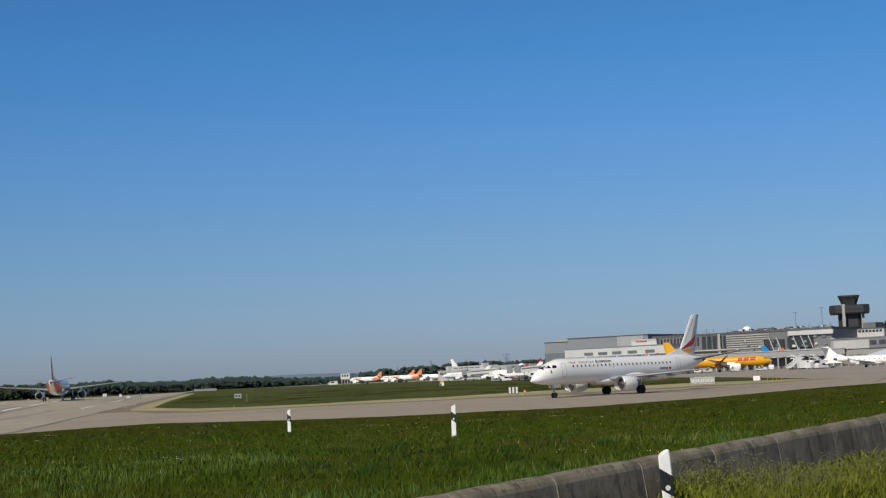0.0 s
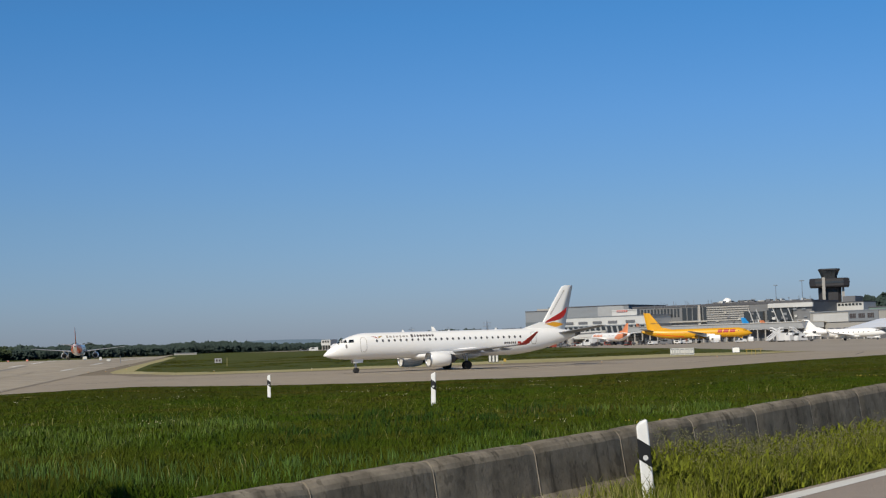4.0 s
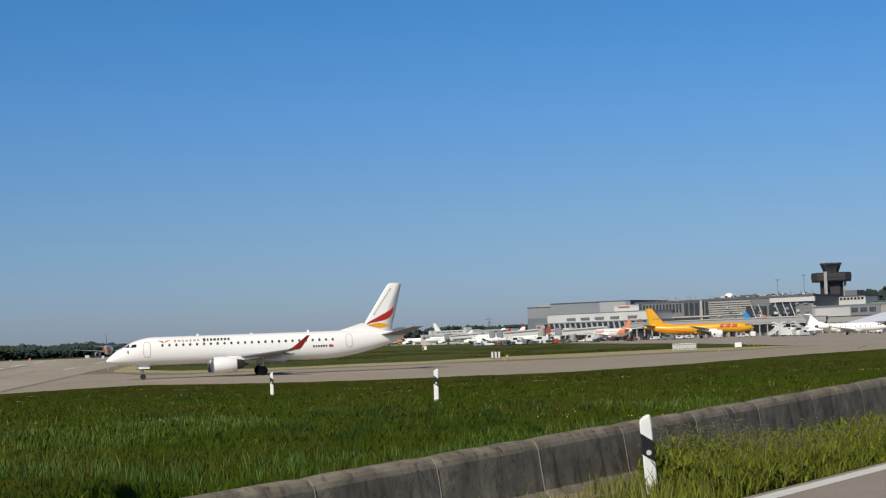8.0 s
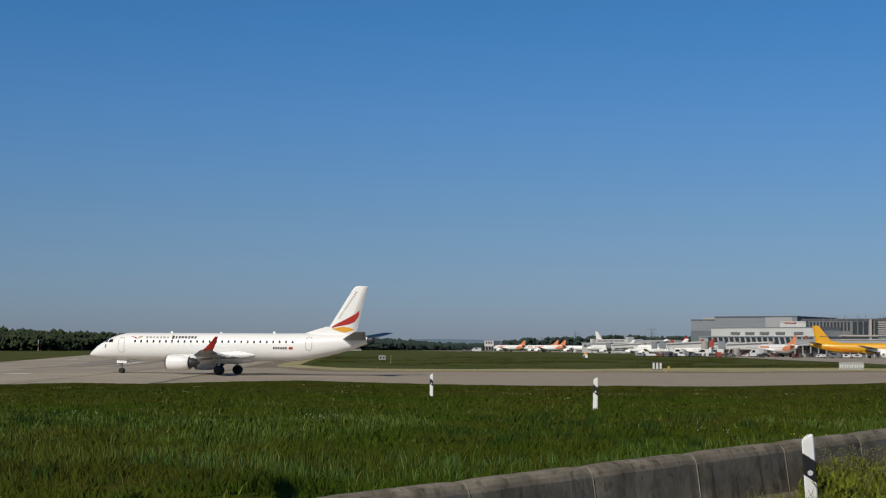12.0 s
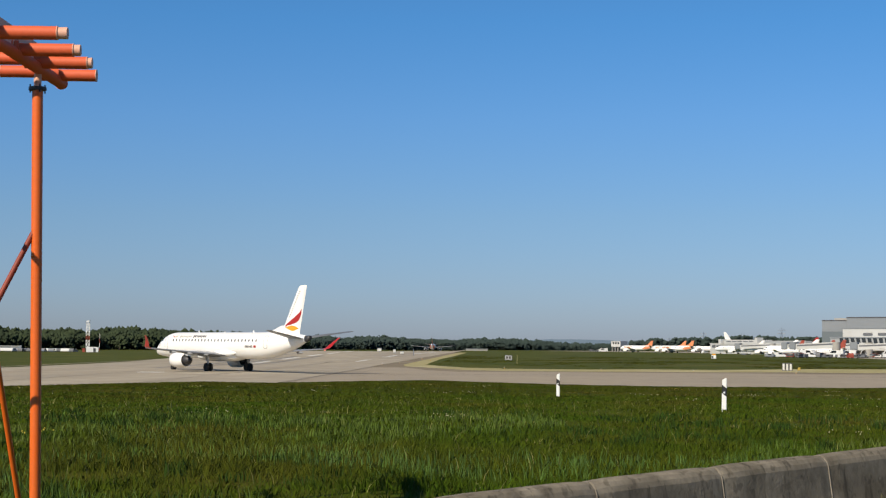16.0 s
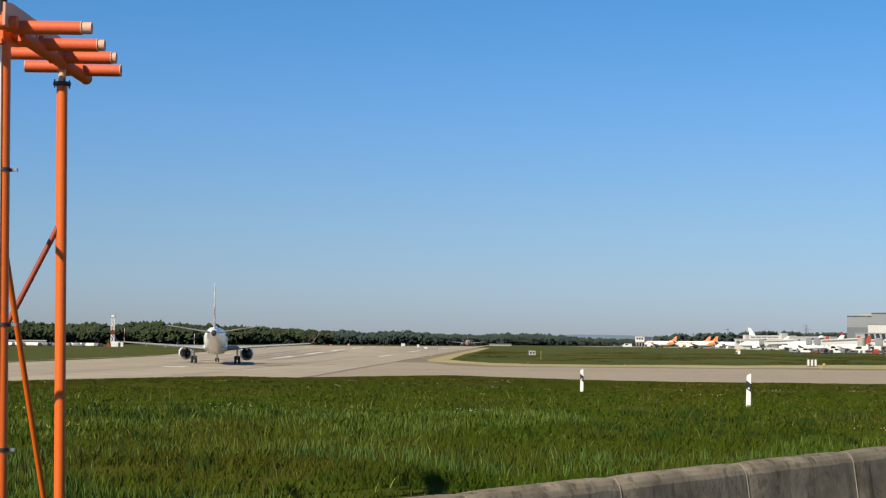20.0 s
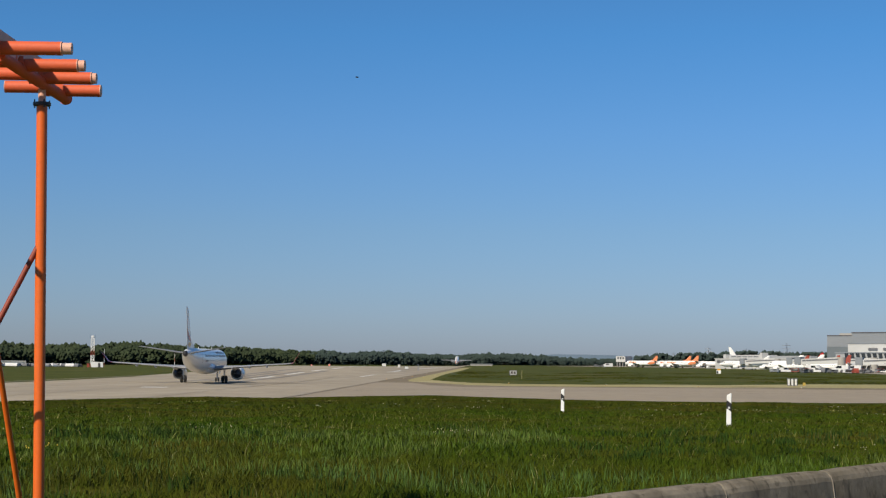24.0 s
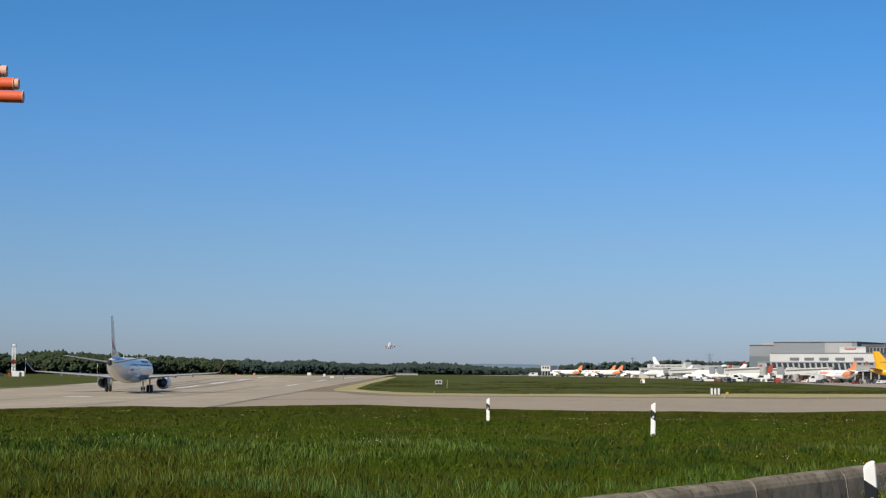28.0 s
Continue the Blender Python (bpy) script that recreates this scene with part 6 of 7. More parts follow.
def steps(place, heading):
    """Mobile boarding steps."""
    v = thing("boarding_steps", "white mobile boarding steps on the apron", "boarding steps", pose(place[0], place[1], 0.03, 0, 0, heading), "boarding steps")
    part("flight", prism("flight", [(-3.4, 0.6), (-2.6, 0.6), (2.6, 4.2), (3.4, 4.2), (3.4, 4.6), (2.5, 4.6), (-3.4, 1.0)], -0.9, 0.9, M_VEH), v)
    for s in (-1, 1):
        part("rail", prism("rail", [(-3.2, 1.7), (2.6, 5.7), (3.4, 5.7), (3.4, 5.4), (2.7, 5.4), (-3.1, 1.4)], s * 0.9 - 0.05, s * 0.9 + 0.05, M_VEH), v)
    part("chassis", box("chassis", (5.6, 1.9, 0.5), M_CLADD, at=(0.2, 0, 0.35)), v)
    part("prop", tube("prop", (2.4, 0, 0.6), (2.4, 0, 4.2), 0.12, 0.12, M_VEH, 6), v)
    for x in (-1.8, 2.0):
        for s in (-1, 1):
            part("wheel", wheel_mesh("wheel", x, s * 0.85, 0.36, 0.24, M_TYRE, 12), v)


for place, heading in (((77.9, 635.2, 1.23), 20), ((80.8, 645.0, 1.13), 160), ((89.0, 628.7, 1.05), 15), ((88.1, 644.0, 1.10), 200)):
    steps(place, heading)

# ---- woods ----
def clumps(centres, radii, rng):
    """Rough octahedral leaf clumps, each its own island, as arrays of corners and triangles."""
    n = len(centres)
    base = np.array([(1, 0, 0), (-1, 0, 0), (0, 1, 0), (0, -1, 0), (0, 0, 1), (0, 0, -1)], float)
    tri = np.array([(0, 2, 4), (2, 1, 4), (1, 3, 4), (3, 0, 4), (2, 0, 5), (1, 2, 5), (3, 1, 5), (0, 3, 5)])
    v = base[None] * rng.uniform(0.75, 1.15, (n, 6, 1)) + rng.normal(0, 0.12, (n, 6, 3))
    v = v * radii[:, None, None] + centres[:, None, :]
    f = tri[None] + (np.arange(n) * 6)[:, None, None]
    return v.reshape(-1, 3), f.reshape(-1, 3)


def raw_mesh(name, verts, tris, mat, smooth=False):
    me = bpy.data.meshes.new(name)
    me.vertices.add(len(verts))
    me.vertices.foreach_set("co", np.asarray(verts, dtype=np.float32).ravel())
    me.loops.add(tris.size)
    me.loops.foreach_set("vertex_index", np.asarray(tris, dtype=np.int32).ravel())
    me.polygons.add(len(tris))
    me.polygons.foreach_set("loop_start", np.arange(0, tris.size, 3, dtype=np.int32))
    me.materials.append(mat)
    if smooth:
        me.polygons.foreach_set("use_smooth", [True] * len(tris))
    me.update(calc_edges=True)
    me.validate()
    return me


def wood(name, label, trees, mat, rng, per=75):
    """Trees (x, y, z, height): crowns of many clumps, wider below the top, on short trunks."""
    cs, rs, tv, tf = [], [], [], []
    for x, y, z, h in trees:
        # a few rounded boughs, each covered with small clumps
        lobes = int(rng.integers(6, 10))
        la, lr = rng.uniform(0, 2 * math.pi, lobes), rng.uniform(0.1, 0.42, lobes)
        lz = rng.uniform(0.16, 0.76, lobes)
        lz[0], lr[0] = 0.72, 0.12
        size = rng.uniform(0.2, 0.28, lobes) * h
        pick = rng.integers(0, lobes, per)
        d = rng.normal(0, 1, (per, 3))
        d /= np.linalg.norm(d, axis=1)[:, None]
        d[:, 2] = np.where(d[:, 2] < -0.5, -d[:, 2], d[:, 2])
        mid = np.stack([x + h * lr * np.cos(la), y + h * lr * np.sin(la), z + h * lz], 1)
        cs.append(mid[pick] + d * (size[pick] * rng.uniform(0.8, 1.05, per))[:, None])
        rs.append(h * rng.uniform(0.07, 0.16, per))
        b = len(tv)
        for r, q in ((0.03 * h, 0.0), (0.018 * h, 0.5 * h)):
            tv += [(x + r * math.cos(2.1 * i), y + r * math.sin(2.1 * i), z + q) for i in range(3)]
        tf += [(b + i, b + (i + 1) % 3, b + 3 + i) for i in range(3)] + [(b + (i + 1) % 3, b + 3 + (i + 1) % 3, b + 3 + i) for i in range(3)]
    v, f = clumps(np.concatenate(cs), np.concatenate(rs), rng)
    ob = tagged(new(name, raw_mesh(name, v, f, mat, True)), label, "trees", kind="stuff")
    part("trunks", raw_mesh("trunks", np.array(tv), np.array(tf), M_BARK), ob)
    ob.children[0]["kind"] = "stuff"
    return ob


def build_woods():
    rng = np.random.default_rng(3)
    az_top = [0, 2.5, 4.5, 6, 7.2, 7.8, 9.3, 10.5, 12.3, 13.3, 14.3, 15.3, 15.9, 16.5, 17.3, 18.3, 19.1, 19.9, 22, 25.2, 26.1, 27.1, 28, 29, 30.1, 38]
    el_top = [0.42, 0.47, 0.45, 0.4, 0.37, 0.3, 0.15, 0.2, 0.31, 0.33, 0.24, 0.29, 0.27, 0.35, 0.38, 0.3, 0.37, 0.34, 0.45, 0.55, 0.56, 0.48, 0.5, 0.49, 0.52, 0.5]
    rows = []
    for layer, (near, dz) in enumerate(((0, 0.0), (45, 0.0), (100, 0.0))):
        az = 8.6
        while az < 37:
            d = lerp(az, (8, 14, 18, 24, 30, 37), (2100, 1900, 1500, 1000, 850, 800)) + near + rng.uniform(-12, 12)
            top = 3.4 + d * math.tan(radians(lerp(az, az_top, el_top)))
            h = (top + 1.0) * (0.74 + 0.12 * layer) * rng.uniform(0.9, 1.05)
            p = polar(az, d)
            rows.append((p.x, p.y, -1.0, max(3.5, h)))
            az += math.degrees(max(3.0, h * 0.26) / d) * rng.uniform(0.6, 1.25)
    # trees right of this bearing take the leaves with haze in their colour
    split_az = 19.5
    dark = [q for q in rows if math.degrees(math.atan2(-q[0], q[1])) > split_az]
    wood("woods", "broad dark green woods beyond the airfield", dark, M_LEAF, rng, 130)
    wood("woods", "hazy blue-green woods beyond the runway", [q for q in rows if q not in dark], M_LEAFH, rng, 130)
    rows = []
    for near in (0, 60):
        az = -1.0
        while az < 8.2:
            d = 2100 + near + rng.uniform(-20, 20)
            h = (3.4 + d * math.tan(radians(lerp(az, az_top, el_top)))) * rng.uniform(0.7, 1.06)
            p = polar(az, d)
            rows.append((p.x, p.y, 0.0, h))
            az += math.degrees(max(5.0, h * 0.4) / d) * rng.uniform(0.6, 1.3)
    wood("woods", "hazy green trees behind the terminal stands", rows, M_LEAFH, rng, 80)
    # wooded rise behind the control tower
    verts, faces = [], []
    n = 28
    for i in range(n):
        az = -5.0 - 0.6 * i
        top = lerp(az, (-22, -14, -11, -9.6, -8.4, -5), (30, 31, 27, 21, 10, 1)) + noise.noise((az * 1.3, 0, 0))
        for d, z in ((1180, -1.0), (1260, 0.62 * top), (1340, top), (1700, top), (1800, -1.0)):
            p = polar(az, d)
            verts.append((p.x, p.y, z))
    faces = [(i * 5 + k, i * 5 + k + 1, i * 5 + k + 6, i * 5 + k + 5) for i in range(n - 1) for k in range(4)]
    tagged(new("hill", mesh_of("hill", verts, faces, M_ISLAND, True)), "low grassy hill behind the airport", "hill", kind="structure")
    rows = []
    for i in range(190):
        az = rng.uniform(-20, -8.6)
        d = rng.uniform(1240, 1420)
        top = lerp(az, (-22, -14, -11, -9.6, -8.4, -5), (30, 31, 27, 21, 10, 1))
        p = polar(az, d)
        rows.append((p.x, p.y, top * min(1.0, 0.62 + 0.38 * (d - 1260) / 80) - 1.0, rng.uniform(7, 12.5)))
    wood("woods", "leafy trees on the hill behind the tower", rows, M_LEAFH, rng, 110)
    # far ridge, its blue haze put into the base colour
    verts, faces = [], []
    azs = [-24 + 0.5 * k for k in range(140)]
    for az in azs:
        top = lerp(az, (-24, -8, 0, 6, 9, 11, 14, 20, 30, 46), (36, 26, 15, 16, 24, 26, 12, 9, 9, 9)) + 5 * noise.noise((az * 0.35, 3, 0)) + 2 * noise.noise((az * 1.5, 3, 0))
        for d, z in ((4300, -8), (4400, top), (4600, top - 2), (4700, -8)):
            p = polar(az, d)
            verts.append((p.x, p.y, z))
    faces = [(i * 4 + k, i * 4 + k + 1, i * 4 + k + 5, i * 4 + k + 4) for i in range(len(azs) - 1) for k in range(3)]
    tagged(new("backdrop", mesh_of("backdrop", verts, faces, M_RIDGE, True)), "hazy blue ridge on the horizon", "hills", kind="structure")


build_woods()


# ---- grass blades ----
def blades(points, heights, widths, rng, lean=0.35):
    """Bent blades of three triangles, each its own island."""
    n = len(points)
    a = rng.uniform(0, 2 * math.pi, n)
    e = np.stack([np.cos(a), np.sin(a), np.zeros(n)], 1) * (widths / 2)[:, None]
    b = rng.uniform(0, 2 * math.pi, n)
    bend = np.stack([np.cos(b), np.sin(b), np.zeros(n)], 1) * (heights * lean * rng.uniform(0.2, 1.0, n))[:, None]
    up = np.zeros((n, 3))
    up[:, 2] = heights
    mid = points + up * 0.55 + bend * 0.3
    v = np.stack([points - e, points + e, mid + e * 0.75, mid - e * 0.75, points + up * 0.97 + bend], 1)
    tri = np.array([(0, 1, 2), (0, 2, 3), (3, 2, 4)])
    f = tri[None] + (np.arange(n) * 5)[:, None, None]
    return v.reshape(-1, 3), f.reshape(-1, 3)


WALL_DIR = Vector((WALL_STEP.x, WALL_STEP.y, 0)).normalized()
WALL_OUT = Vector((-WALL_DIR.y, WALL_DIR.x, 0))


def behind_wall(x, y):
    """How far a place lies beyond the barrier, on the meadow's side."""
    return (x - WALL_AT.x) * WALL_OUT.x + (y - WALL_AT.y) * WALL_OUT.y


def meadow(name, label, r0, r1, per_m2, h0, h1, w, mat, seed, tuft=0.5, scale=0.35, fade=0.0):
    rng = np.random.default_rng(seed)
    a0, a1 = radians(-14), radians(34)
    n = int((a1 - a0) / 2 * (r1 * r1 - r0 * r0) * per_m2)
    az = rng.uniform(a0, a1, n)
    r = np.sqrt(rng.uniform(r0 * r0, r1 * r1, n))
    x, y = -r * np.sin(az), r * np.cos(az)
    keep, z, tall = [], [], []
    for i in range(n):
        if behind_wall(x[i], y[i]) < 0.6 or r[i] > edge_of(math.degrees(az[i])) - 0.2:
            continue
        t = noise.noise((x[i] * scale, y[i] * scale, 0.0)) + 0.5 * noise.noise((x[i] * scale * 3.1, y[i] * scale * 3.1, 4.0))
        ease = min(1.0, (r[i] - r0) / max(0.01, fade), (r1 - r[i]) / max(0.01, fade)) if fade else 1.0
        if rng.random() > (0.92 + tuft * t * 0.6) * ease:
            continue
        keep.append(i)
        z.append(ground_z(x[i], y[i]) - 0.01)
        tall.append(max(0.5, 0.85 + 0.95 * t))
    p = np.stack([x[keep], y[keep], np.array(z)], 1)
    tall = np.array(tall)
    h = rng.uniform(h0, h1, len(p)) * tall
    v, f = blades(p, h, np.full(len(p), w) * rng.uniform(0.6, 1.4, len(p)), rng, 1.15)
    tagged(new(name, raw_mesh(name, v, f, mat)), label, "grass", kind="stuff")


meadow("grass", "short green meadow grass near the barrier", 13, 40, 320, 0.05, 0.19, 0.017, M_BLADE, 11, tuft=0.85, scale=0.6, fade=12)
meadow("grass", "green meadow grass in uneven tufts", 26, 78, 105, 0.035, 0.105, 0.038, M_BLADE, 12, tuft=0.9, scale=0.45, fade=14)
meadow("grass", "green meadow grass towards the taxiway", 55, 125, 26, 0.025, 0.08, 0.075, M_BLADEF, 13, tuft=0.8, scale=0.3, fade=18)
meadow("grass", "green meadow grass at the taxiway's edge", 95, 235, 8, 0.02, 0.06, 0.14, M_BLADEF, 14, tuft=0.7, scale=0.15, fade=12)
meadow("straw", "scattered pale grass stalks in the meadow", 8.5, 60, 1.5, 0.15, 0.3, 0.012, M_STRAW, 15, scale=0.5)


def tufts(label, mat, seed, count, reach, low, high, least, number):
    """Tufts standing out of the meadow."""
    rng = np.random.default_rng(seed)
    pts, hs, ws = [], [], []
    for _ in range(count):
        az, r = rng.uniform(-13, 33), math.sqrt(rng.uniform(10 ** 2, reach ** 2))
        c = polar(az, r)
        if behind_wall(c.x, c.y) < 1.0 or noise.noise((c.x * 0.12, c.y * 0.12, seed)) < least:
            continue
        n = int(rng.integers(*number))
        size = rng.uniform(0.08, 0.4)
        tall = rng.uniform(low, high)
        for _ in range(n):
            x, y = c.x + rng.normal(0, size), c.y + rng.normal(0, size)
            pts.append((x, y, ground_z(x, y) - 0.01))
            hs.append(tall * rng.uniform(0.5, 1.1))
            ws.append(max(0.014, 0.0007 * r) * rng.uniform(0.6, 1.3))
    v, f = blades(np.array(pts), np.array(hs), np.array(ws), rng, 0.5)
    tagged(new("grass_tufts", raw_mesh("grass_tufts", v, f, mat)), label, "grass", kind="stuff")


tufts("bright green tufts in the meadow", M_TUFT, 41, 1500, 44, 0.13, 0.28, -0.02, (8, 26))
tufts("tall blue-green blades near the barrier", M_TALL, 45, 1500, 27, 0.18, 0.34, -0.12, (5, 16))
tufts("dense tufts coloured dark like shaded gaps in the meadow", M_SHADET, 42, 420, 46, 0.12, 0.3, 0.02, (20, 60))
tufts("yellowish dry tufts in the meadow", M_STRAW, 43, 90, 60, 0.06, 0.12, 0.1, (6, 16))


def field_tufts():
    """Uneven grass standing in the field between the taxiway, the runway and the apron."""
    rng = np.random.default_rng(71)
    gx, gy = [q[0] for q in GRASS_EDGE[::-1]], [q[1] for q in GRASS_EDGE[::-1]]
    pts, hs, ws = [], [], []
    for _ in range(60000):
        az, r = rng.uniform(-6, 15.5), math.sqrt(rng.uniform(255 ** 2, 620 ** 2))
        c = polar(az, r)
        if c.y < lerp(c.x, gx, gy) + 3 or c.dot(V) < -9.5 or c.x > lerp(c.y, (299, 365, 451, 528, 682, 877), (40, 37, 31, 18, 0, -31)) - 4:
            continue
        if noise.noise((c.x * 0.05, c.y * 0.02, 1.0)) + 0.6 * noise.noise((c.x * 0.2, c.y * 0.07, 2.0)) < 0.08:
            continue
        pts.append((c.x, c.y, ground_z(c.x, c.y) - 0.01))
        hs.append(rng.uniform(0.03, 0.09))
        ws.append(rng.uniform(0.3, 1.0))
    v, f = blades(np.array(pts), np.array(hs), np.array(ws), rng, 1.2)
    tagged(new("field_grass", raw_mesh("field_grass", v, f, M_FIELD)), "uneven mown grass of the airfield", "grass", kind="stuff")


field_tufts()


def wall_foot():
    """Bare sandy soil along the barrier's foot."""
    along, out = WALL_DIR, WALL_OUT
    verts, faces = [], []
    for k in range(60):
        c = Vector((WALL_AT.x, WALL_AT.y, 0)) + along * (-12 + 0.35 * k)
        w = 1.15 + 0.25 * noise.noise((k * 0.37, 0, 0)) - 0.012 * k
        for o in (0.1, -0.2, -w * 0.6, -w):
            p = c + out * o
            verts.append((p.x, p.y, NEAR + (0.02 if o > -0.3 else 0.012 if o > -w + 0.1 else 0.004)))
    for k in range(59):
        for j in range(3):
            faces.append((4 * k + j, 4 * k + j + 1, 4 * k + j + 5, 4 * k + j + 4))
    me = mesh_of("soil", verts, faces, M_SOIL)
    me.flip_normals()
    tagged(new("soil_strip", me), "bare dry sandy soil along the barrier", "soil", kind="structure")


wall_foot()


tufts("pale dry patches in the far meadow", M_STRAW, 44, 170, 115, 0.06, 0.11, 0.12, (8, 20))


def verge_grass():
    """The tall weeds between the road and the barrier."""
    rng = np.random.default_rng(21)
    for name, label, n, h0, h1, w, mat, lean in (("verge_grass", "tall green roadside grass along the barrier", 120000, 0.12, 0.46, 0.016, M_BLADEV, 0.85), ("verge_grass", "tall straw-coloured roadside grass stalks", 26000, 0.2, 0.55, 0.009, M_STRAW, 0.5)):
        s = rng.uniform(-14, 45, n)
        o = rng.uniform(0.1, 3.6, n)
        x = LINE_AT.x + ROAD_DIR.x * s + ROAD_OUT.x * o
        y = LINE_AT.y + ROAD_DIR.y * s + ROAD_OUT.y * o
        keep = [i for i in range(n) if -2.2 < behind_wall(x[i], y[i]) < -0.24 and (s[i] > -0.3 or (behind_wall(x[i], y[i]) < -0.8 and rng.random() < 0.5) or rng.random() < (0.7 if mat is M_STRAW else 0.1)) and (x[i] > 0.043 * y[i] or rng.random() < (1.0 if mat is M_STRAW else 0.3))]
        t = np.array([noise.noise((x[i] * 0.9, y[i] * 0.9, 9.0)) for i in keep])
        p = np.stack([x[keep], y[keep], np.full(len(keep), NEAR)], 1)
        slope = np.clip(o[keep] / 0.5, 0.35, 1.0)
        h = rng.uniform(h0, h1, len(p)) * (0.9 + 0.8 * t) * slope * np.interp(s[keep], (-3, -0.6, 0.3, 1.2, 3.0, 7.0), (0.4, 0.5, 1.05, 1.2, 1.0, 0.85))
        v, f = blades(p, np.maximum(h, 0.05), np.full(len(p), w) * rng.uniform(0.6, 1.4, len(p)), rng, lean)
        tagged(new(name, raw_mesh(name, v, f, mat)), label, "grass", kind="stuff")


def plumes():
    """Loose seed plumes on thin stalks among the roadside weeds."""
    rng = np.random.default_rng(61)
    seeds, sizes, pts, hs, ws = [], [], [], [], []
    for k in range(800):
        s = rng.uniform(0.3, 3.8) if k < 190 else rng.uniform(3.8, 34)
        o = rng.uniform(0.5, 2.4)
        c = LINE_AT + ROAD_DIR * s + ROAD_OUT * o
        if not -1.7 < behind_wall(c.x, c.y) < -0.3 or s < 0.3 + 0.7 * max(0.0, o - 0.9):
            continue
        tall = rng.uniform(0.42, 0.78) * (1.0 if s < 2.5 else 0.72)
        lean = rng.normal(0, 0.05, 2)
        pts.append((c.x, c.y, NEAR))
        hs.append(tall)
        ws.append(0.007)
        for _ in range(int(rng.integers(18, 40))):
            u = rng.uniform(0, 1)
            w = 0.055 * (1.0 - 0.6 * u)
            seeds.append((c.x + lean[0] * u + rng.normal(0, w), c.y + lean[1] * u + rng.normal(0, w), NEAR + tall - 0.24 + 0.3 * u))
            sizes.append(rng.uniform(0.006, 0.013))
    v, f = clumps(np.array(seeds), np.array(sizes), rng)
    tagged(new("seed_heads", raw_mesh("seed_heads", v, f, M_SEED)), "pale seed plumes of roadside weeds", "weeds", kind="stuff")
    v, f = blades(np.array(pts), np.array(hs), np.array(ws), rng, 0.1)
    tagged(new("stalks", raw_mesh("stalks", v, f, M_BLADEV)), "thin stalks of roadside weeds", "weeds", kind="stuff")


verge_grass()
plumes()


def weeds():
    """Leafy weeds that stand against the barrier."""
    rng = np.random.default_rng(51)
    pts, hs, ws = [], [], []
    for k in range(3600):
        s, o = rng.uniform(0.1, 40) if k < 1500 else rng.uniform(0.15, 9), rng.uniform(0.3, 3.4)
        c = LINE_AT + ROAD_DIR * s + ROAD_OUT * o
        if not -2.1 < behind_wall(c.x, c.y) < -0.28:
            continue
        if c.x < 0.045 * c.y and rng.random() < 0.9:
            continue
        tall = rng.uniform(0.2, 0.6) * min(1.0, 0.45 + o * 0.4) * (1.0 if s < 2.5 else 0.78)
        pts.append((c.x, c.y, NEAR))
        hs.append(tall)
        ws.append(0.012)
        for _ in range(int(rng.integers(14, 34))):
            z = tall * rng.uniform(0.15, 1.0)
            spread = 0.09 * (1.1 - 0.6 * z / tall)
            pts.append((c.x + rng.normal(0, spread), c.y + rng.normal(0, spread), NEAR + z - 0.04))
            hs.append(rng.uniform(0.04, 0.12))
            ws.append(rng.uniform(0.015, 0.04))
    v, f = blades(np.array(pts), np.array(hs), np.array(ws), rng, 1.1)
    tagged(new("weeds", raw_mesh("weeds", v, f, M_WEED)), "leafy weeds growing against the barrier", "weeds", kind="stuff")


weeds()


def flowers():
    """Dandelions and pale weeds in the meadow, in loose groups."""
    rng = np.random.default_rng(31)
    for name, label, mat, groups, size in (("dandelions", "yellow dandelions scattered in the meadow", M_DANDE, 6, 0.016), ("weeds", "pale flowering weeds in the meadow", M_PALEW, 26, 0.016)):
        cs = []
        for _ in range(groups):
            az, r = rng.uniform(-12, 33), math.sqrt(rng.uniform(20 ** 2, 105 ** 2))
            c = polar(az, r)
            for _ in range(int(rng.integers(4, 16))):
                x, y = c.x + rng.normal(0, 0.009 * r), c.y + rng.normal(0, 0.012 * r)
                if behind_wall(x, y) > 0.8:
                    cs.append((x, y, ground_z(x, y) + rng.uniform(0.1, 0.17)))
        c = np.array(cs)
        v, f = clumps(c, rng.uniform(0.7, 1.5, len(c)) * size, rng)
        tagged(new(name, raw_mesh(name, v, f, mat)), label, "flowers", kind="stuff")


flowers()


def build_bee():
    """A bumblebee in flight."""
    bee = thing("bumblebee", "dark bumblebee flying over the meadow", "insect", pose(5, -3, 4.2))
    rings = [[(x, y, z) for y, z in superellipse(0, 0, r, r, 10, 2.0)] for x, r in ((-0.006, 0.0005), (-0.0045, 0.0018), (-0.0015, 0.0025), (0.001, 0.002), (0.0025, 0.0022), (0.0045, 0.0017), (0.006, 0.0006))]
    part("body", lathe("body", rings, M_BLACK), bee)
    for w in (-1, 1):
        part("wing", prism("wing", [(0.002, w * 0.001), (0.0026, w * 0.005), (0.0, w * 0.008), (-0.002, w * 0.005), (-0.0006, w * 0.001)], 0.0019, 0.002, M_CLADD0, axis="z"), bee)
    return bee


bumblebee = build_bee()

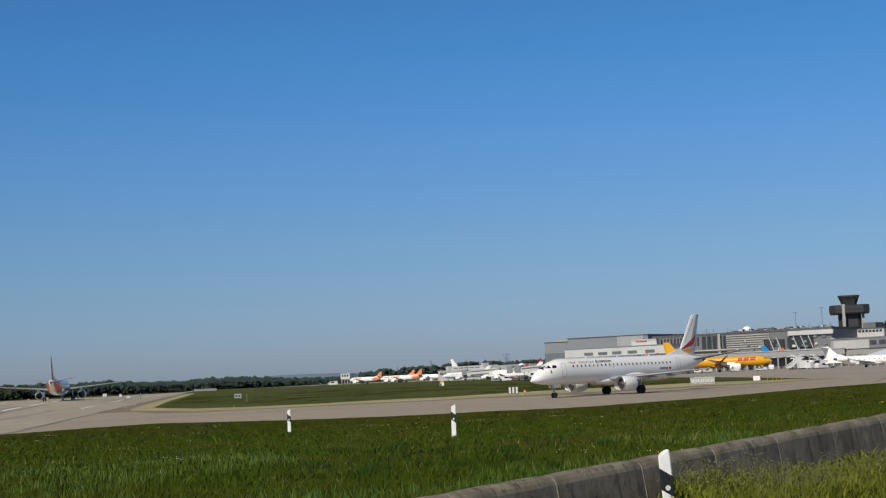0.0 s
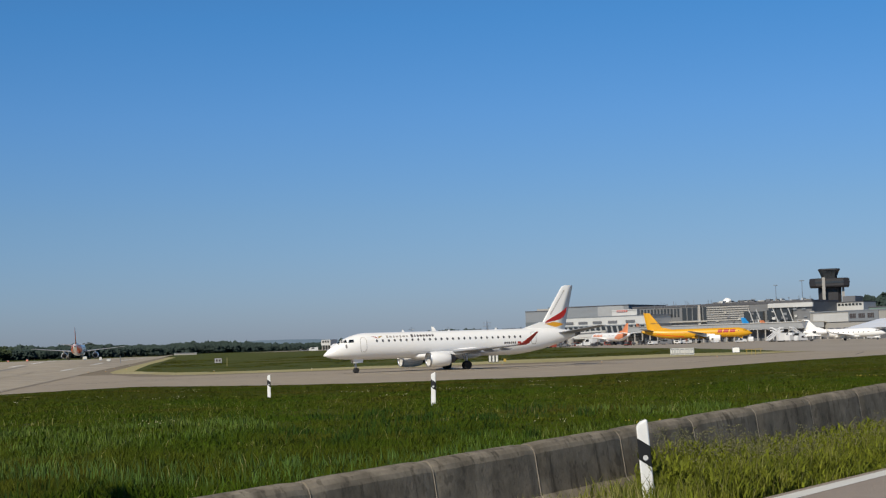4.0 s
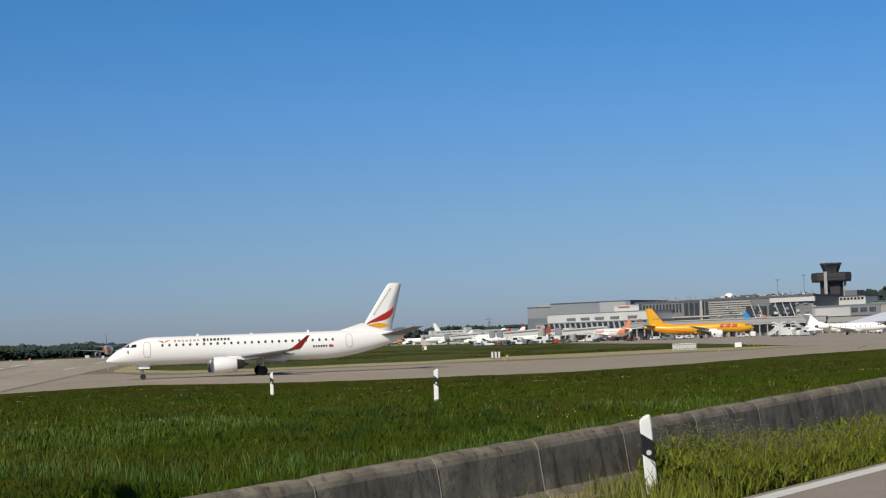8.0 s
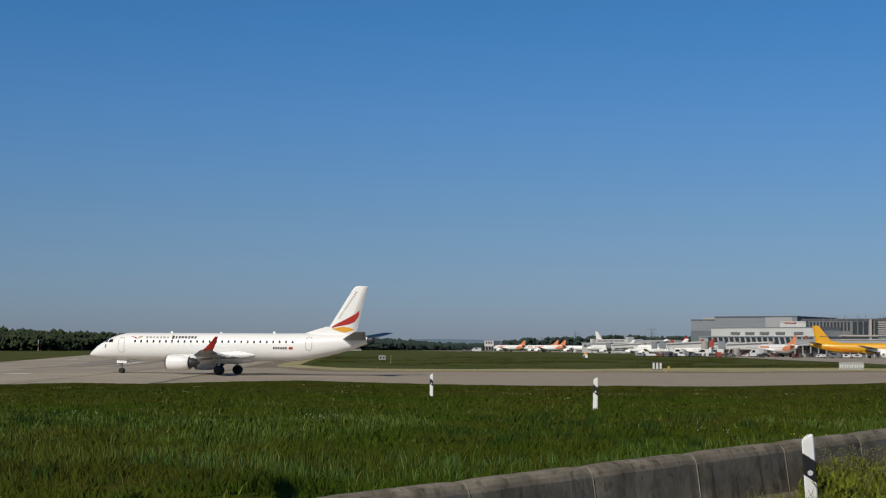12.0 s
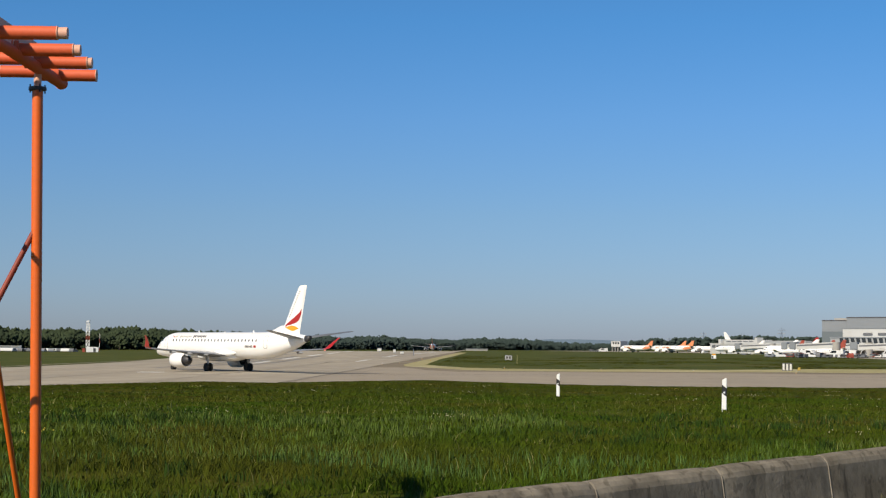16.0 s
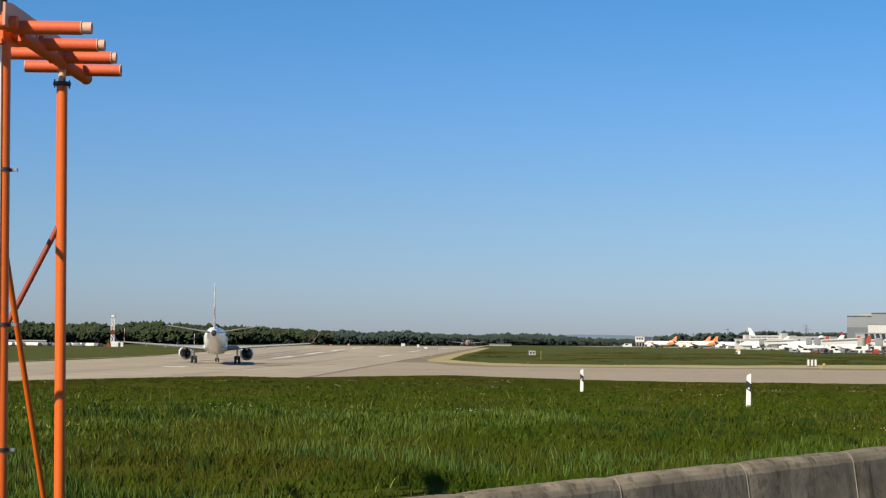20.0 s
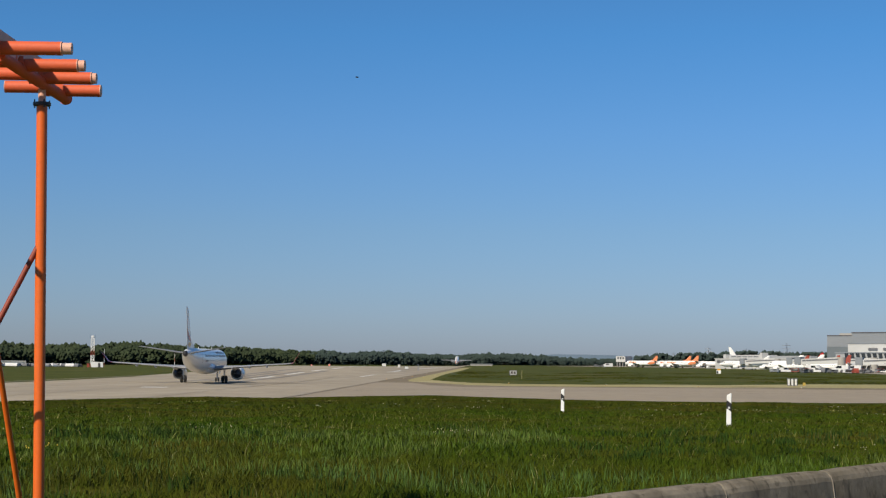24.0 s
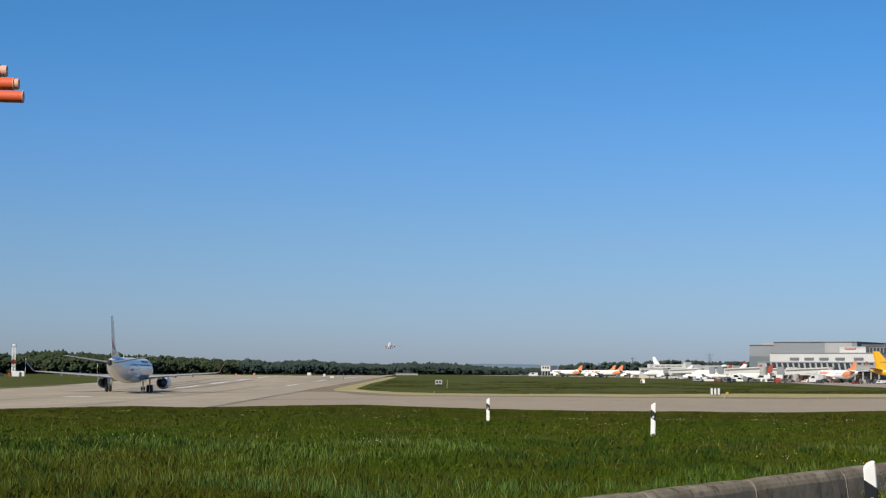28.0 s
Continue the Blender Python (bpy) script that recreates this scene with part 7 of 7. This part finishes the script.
# ---- what moves ----
# seconds, x, y and heading of the taxiing jet
TAXI = [
    (0, 4.05, 219.70, 229.5),
    (3, -9.81, 213.02, 213.6),
    (6, -25.94, 197.60, 203.2),
    (8, -37.68, 192.68, 195.9),
    (11, -54.78, 187.08, 182.1),
    (12.5, -62.92, 188.04, 172.6),
    (14.5, -71.92, 187.08, 157.1),
    (15.5, -76.99, 191.47, 148.3),
    (16.5, -80.64, 193.49, 139.1),
    (17, -82.28, 194.80, 134.3),
    (18.5, -87.71, 202.67, 121.9),
    (20, -90.79, 208.26, 112.6),
    (22.5, -93.57, 216.35, 105.5),
    (25, -94.60, 220.30, 104.9),
    (28, -94.60, 220.60, 104.6),
]

# seconds, way along and across the runway, height of the wheels and nose-up angle of the departing jet
DEPART = [
    (0, 455, -41.8, 0, 0), (1.5, 515, -41.9, 0, 0), (3, 577, -42.1, 0, 0), (6, 715, -42.7, 0, 0), (8, 815, -42.5, 0, 0), (11, 978, -42, 0, 0),
    (14.5, 1180, -41, 0, 0), (17, 1335, -40, 0, 0), (20, 1530, -38, 0, 1), (22, 1665, -36.7, 0, 6), (23, 1735, -36.5, 0, 9), (24, 1806, -35.8, 3.1, 11),
    (25, 1878, -34.5, 7.4, 11.5), (26, 1952, -33.5, 14.9, 12), (27, 2028, -33, 24.8, 12), (28, 2105, -32.5, 35.1, 12),
]


# seconds and place of the bumblebee that crosses before the camera
BEE = [(0, (5.0, -3.0, 4.2)), (23.2, (4.2, 1.5, 4.3)), (23.6, (0.287, 5.872, 4.489)), (23.8, (-0.754, 5.829, 4.488)), (23.9, (-1.293, 5.734, 4.48)), (24, (-1.823, 5.594, 4.435)), (24.1, (-2.346, 5.398, 4.435)), (24.4, (-3.661, 4.624, 4.368)), (24.9, (-5.5, 1.5, 4.6)), (28, (-6.0, -4.0, 4.6))]


def motions():
    walk(regional_jet, [(t, pose(x, y, 0.02, 0, 0, turn)) for t, x, y, turn in TAXI])
    rows = []
    for t, along, across, lift, nose in DEPART:
        x, y, _ = on_runway(along, across)
        m = pose(0, 0, 0, 0, 0, 90 + RWY) @ pose(0, 0, 0, 0, -nose, 0)
        m.translation = (x, y, rise(x, y) + 0.06 + lift)
        rows.append((t, m))
    walk(orange_jet, rows)
    walk(bumblebee, [(t, pose(*place, 0, 0, 195)) for t, place in BEE])


motions()
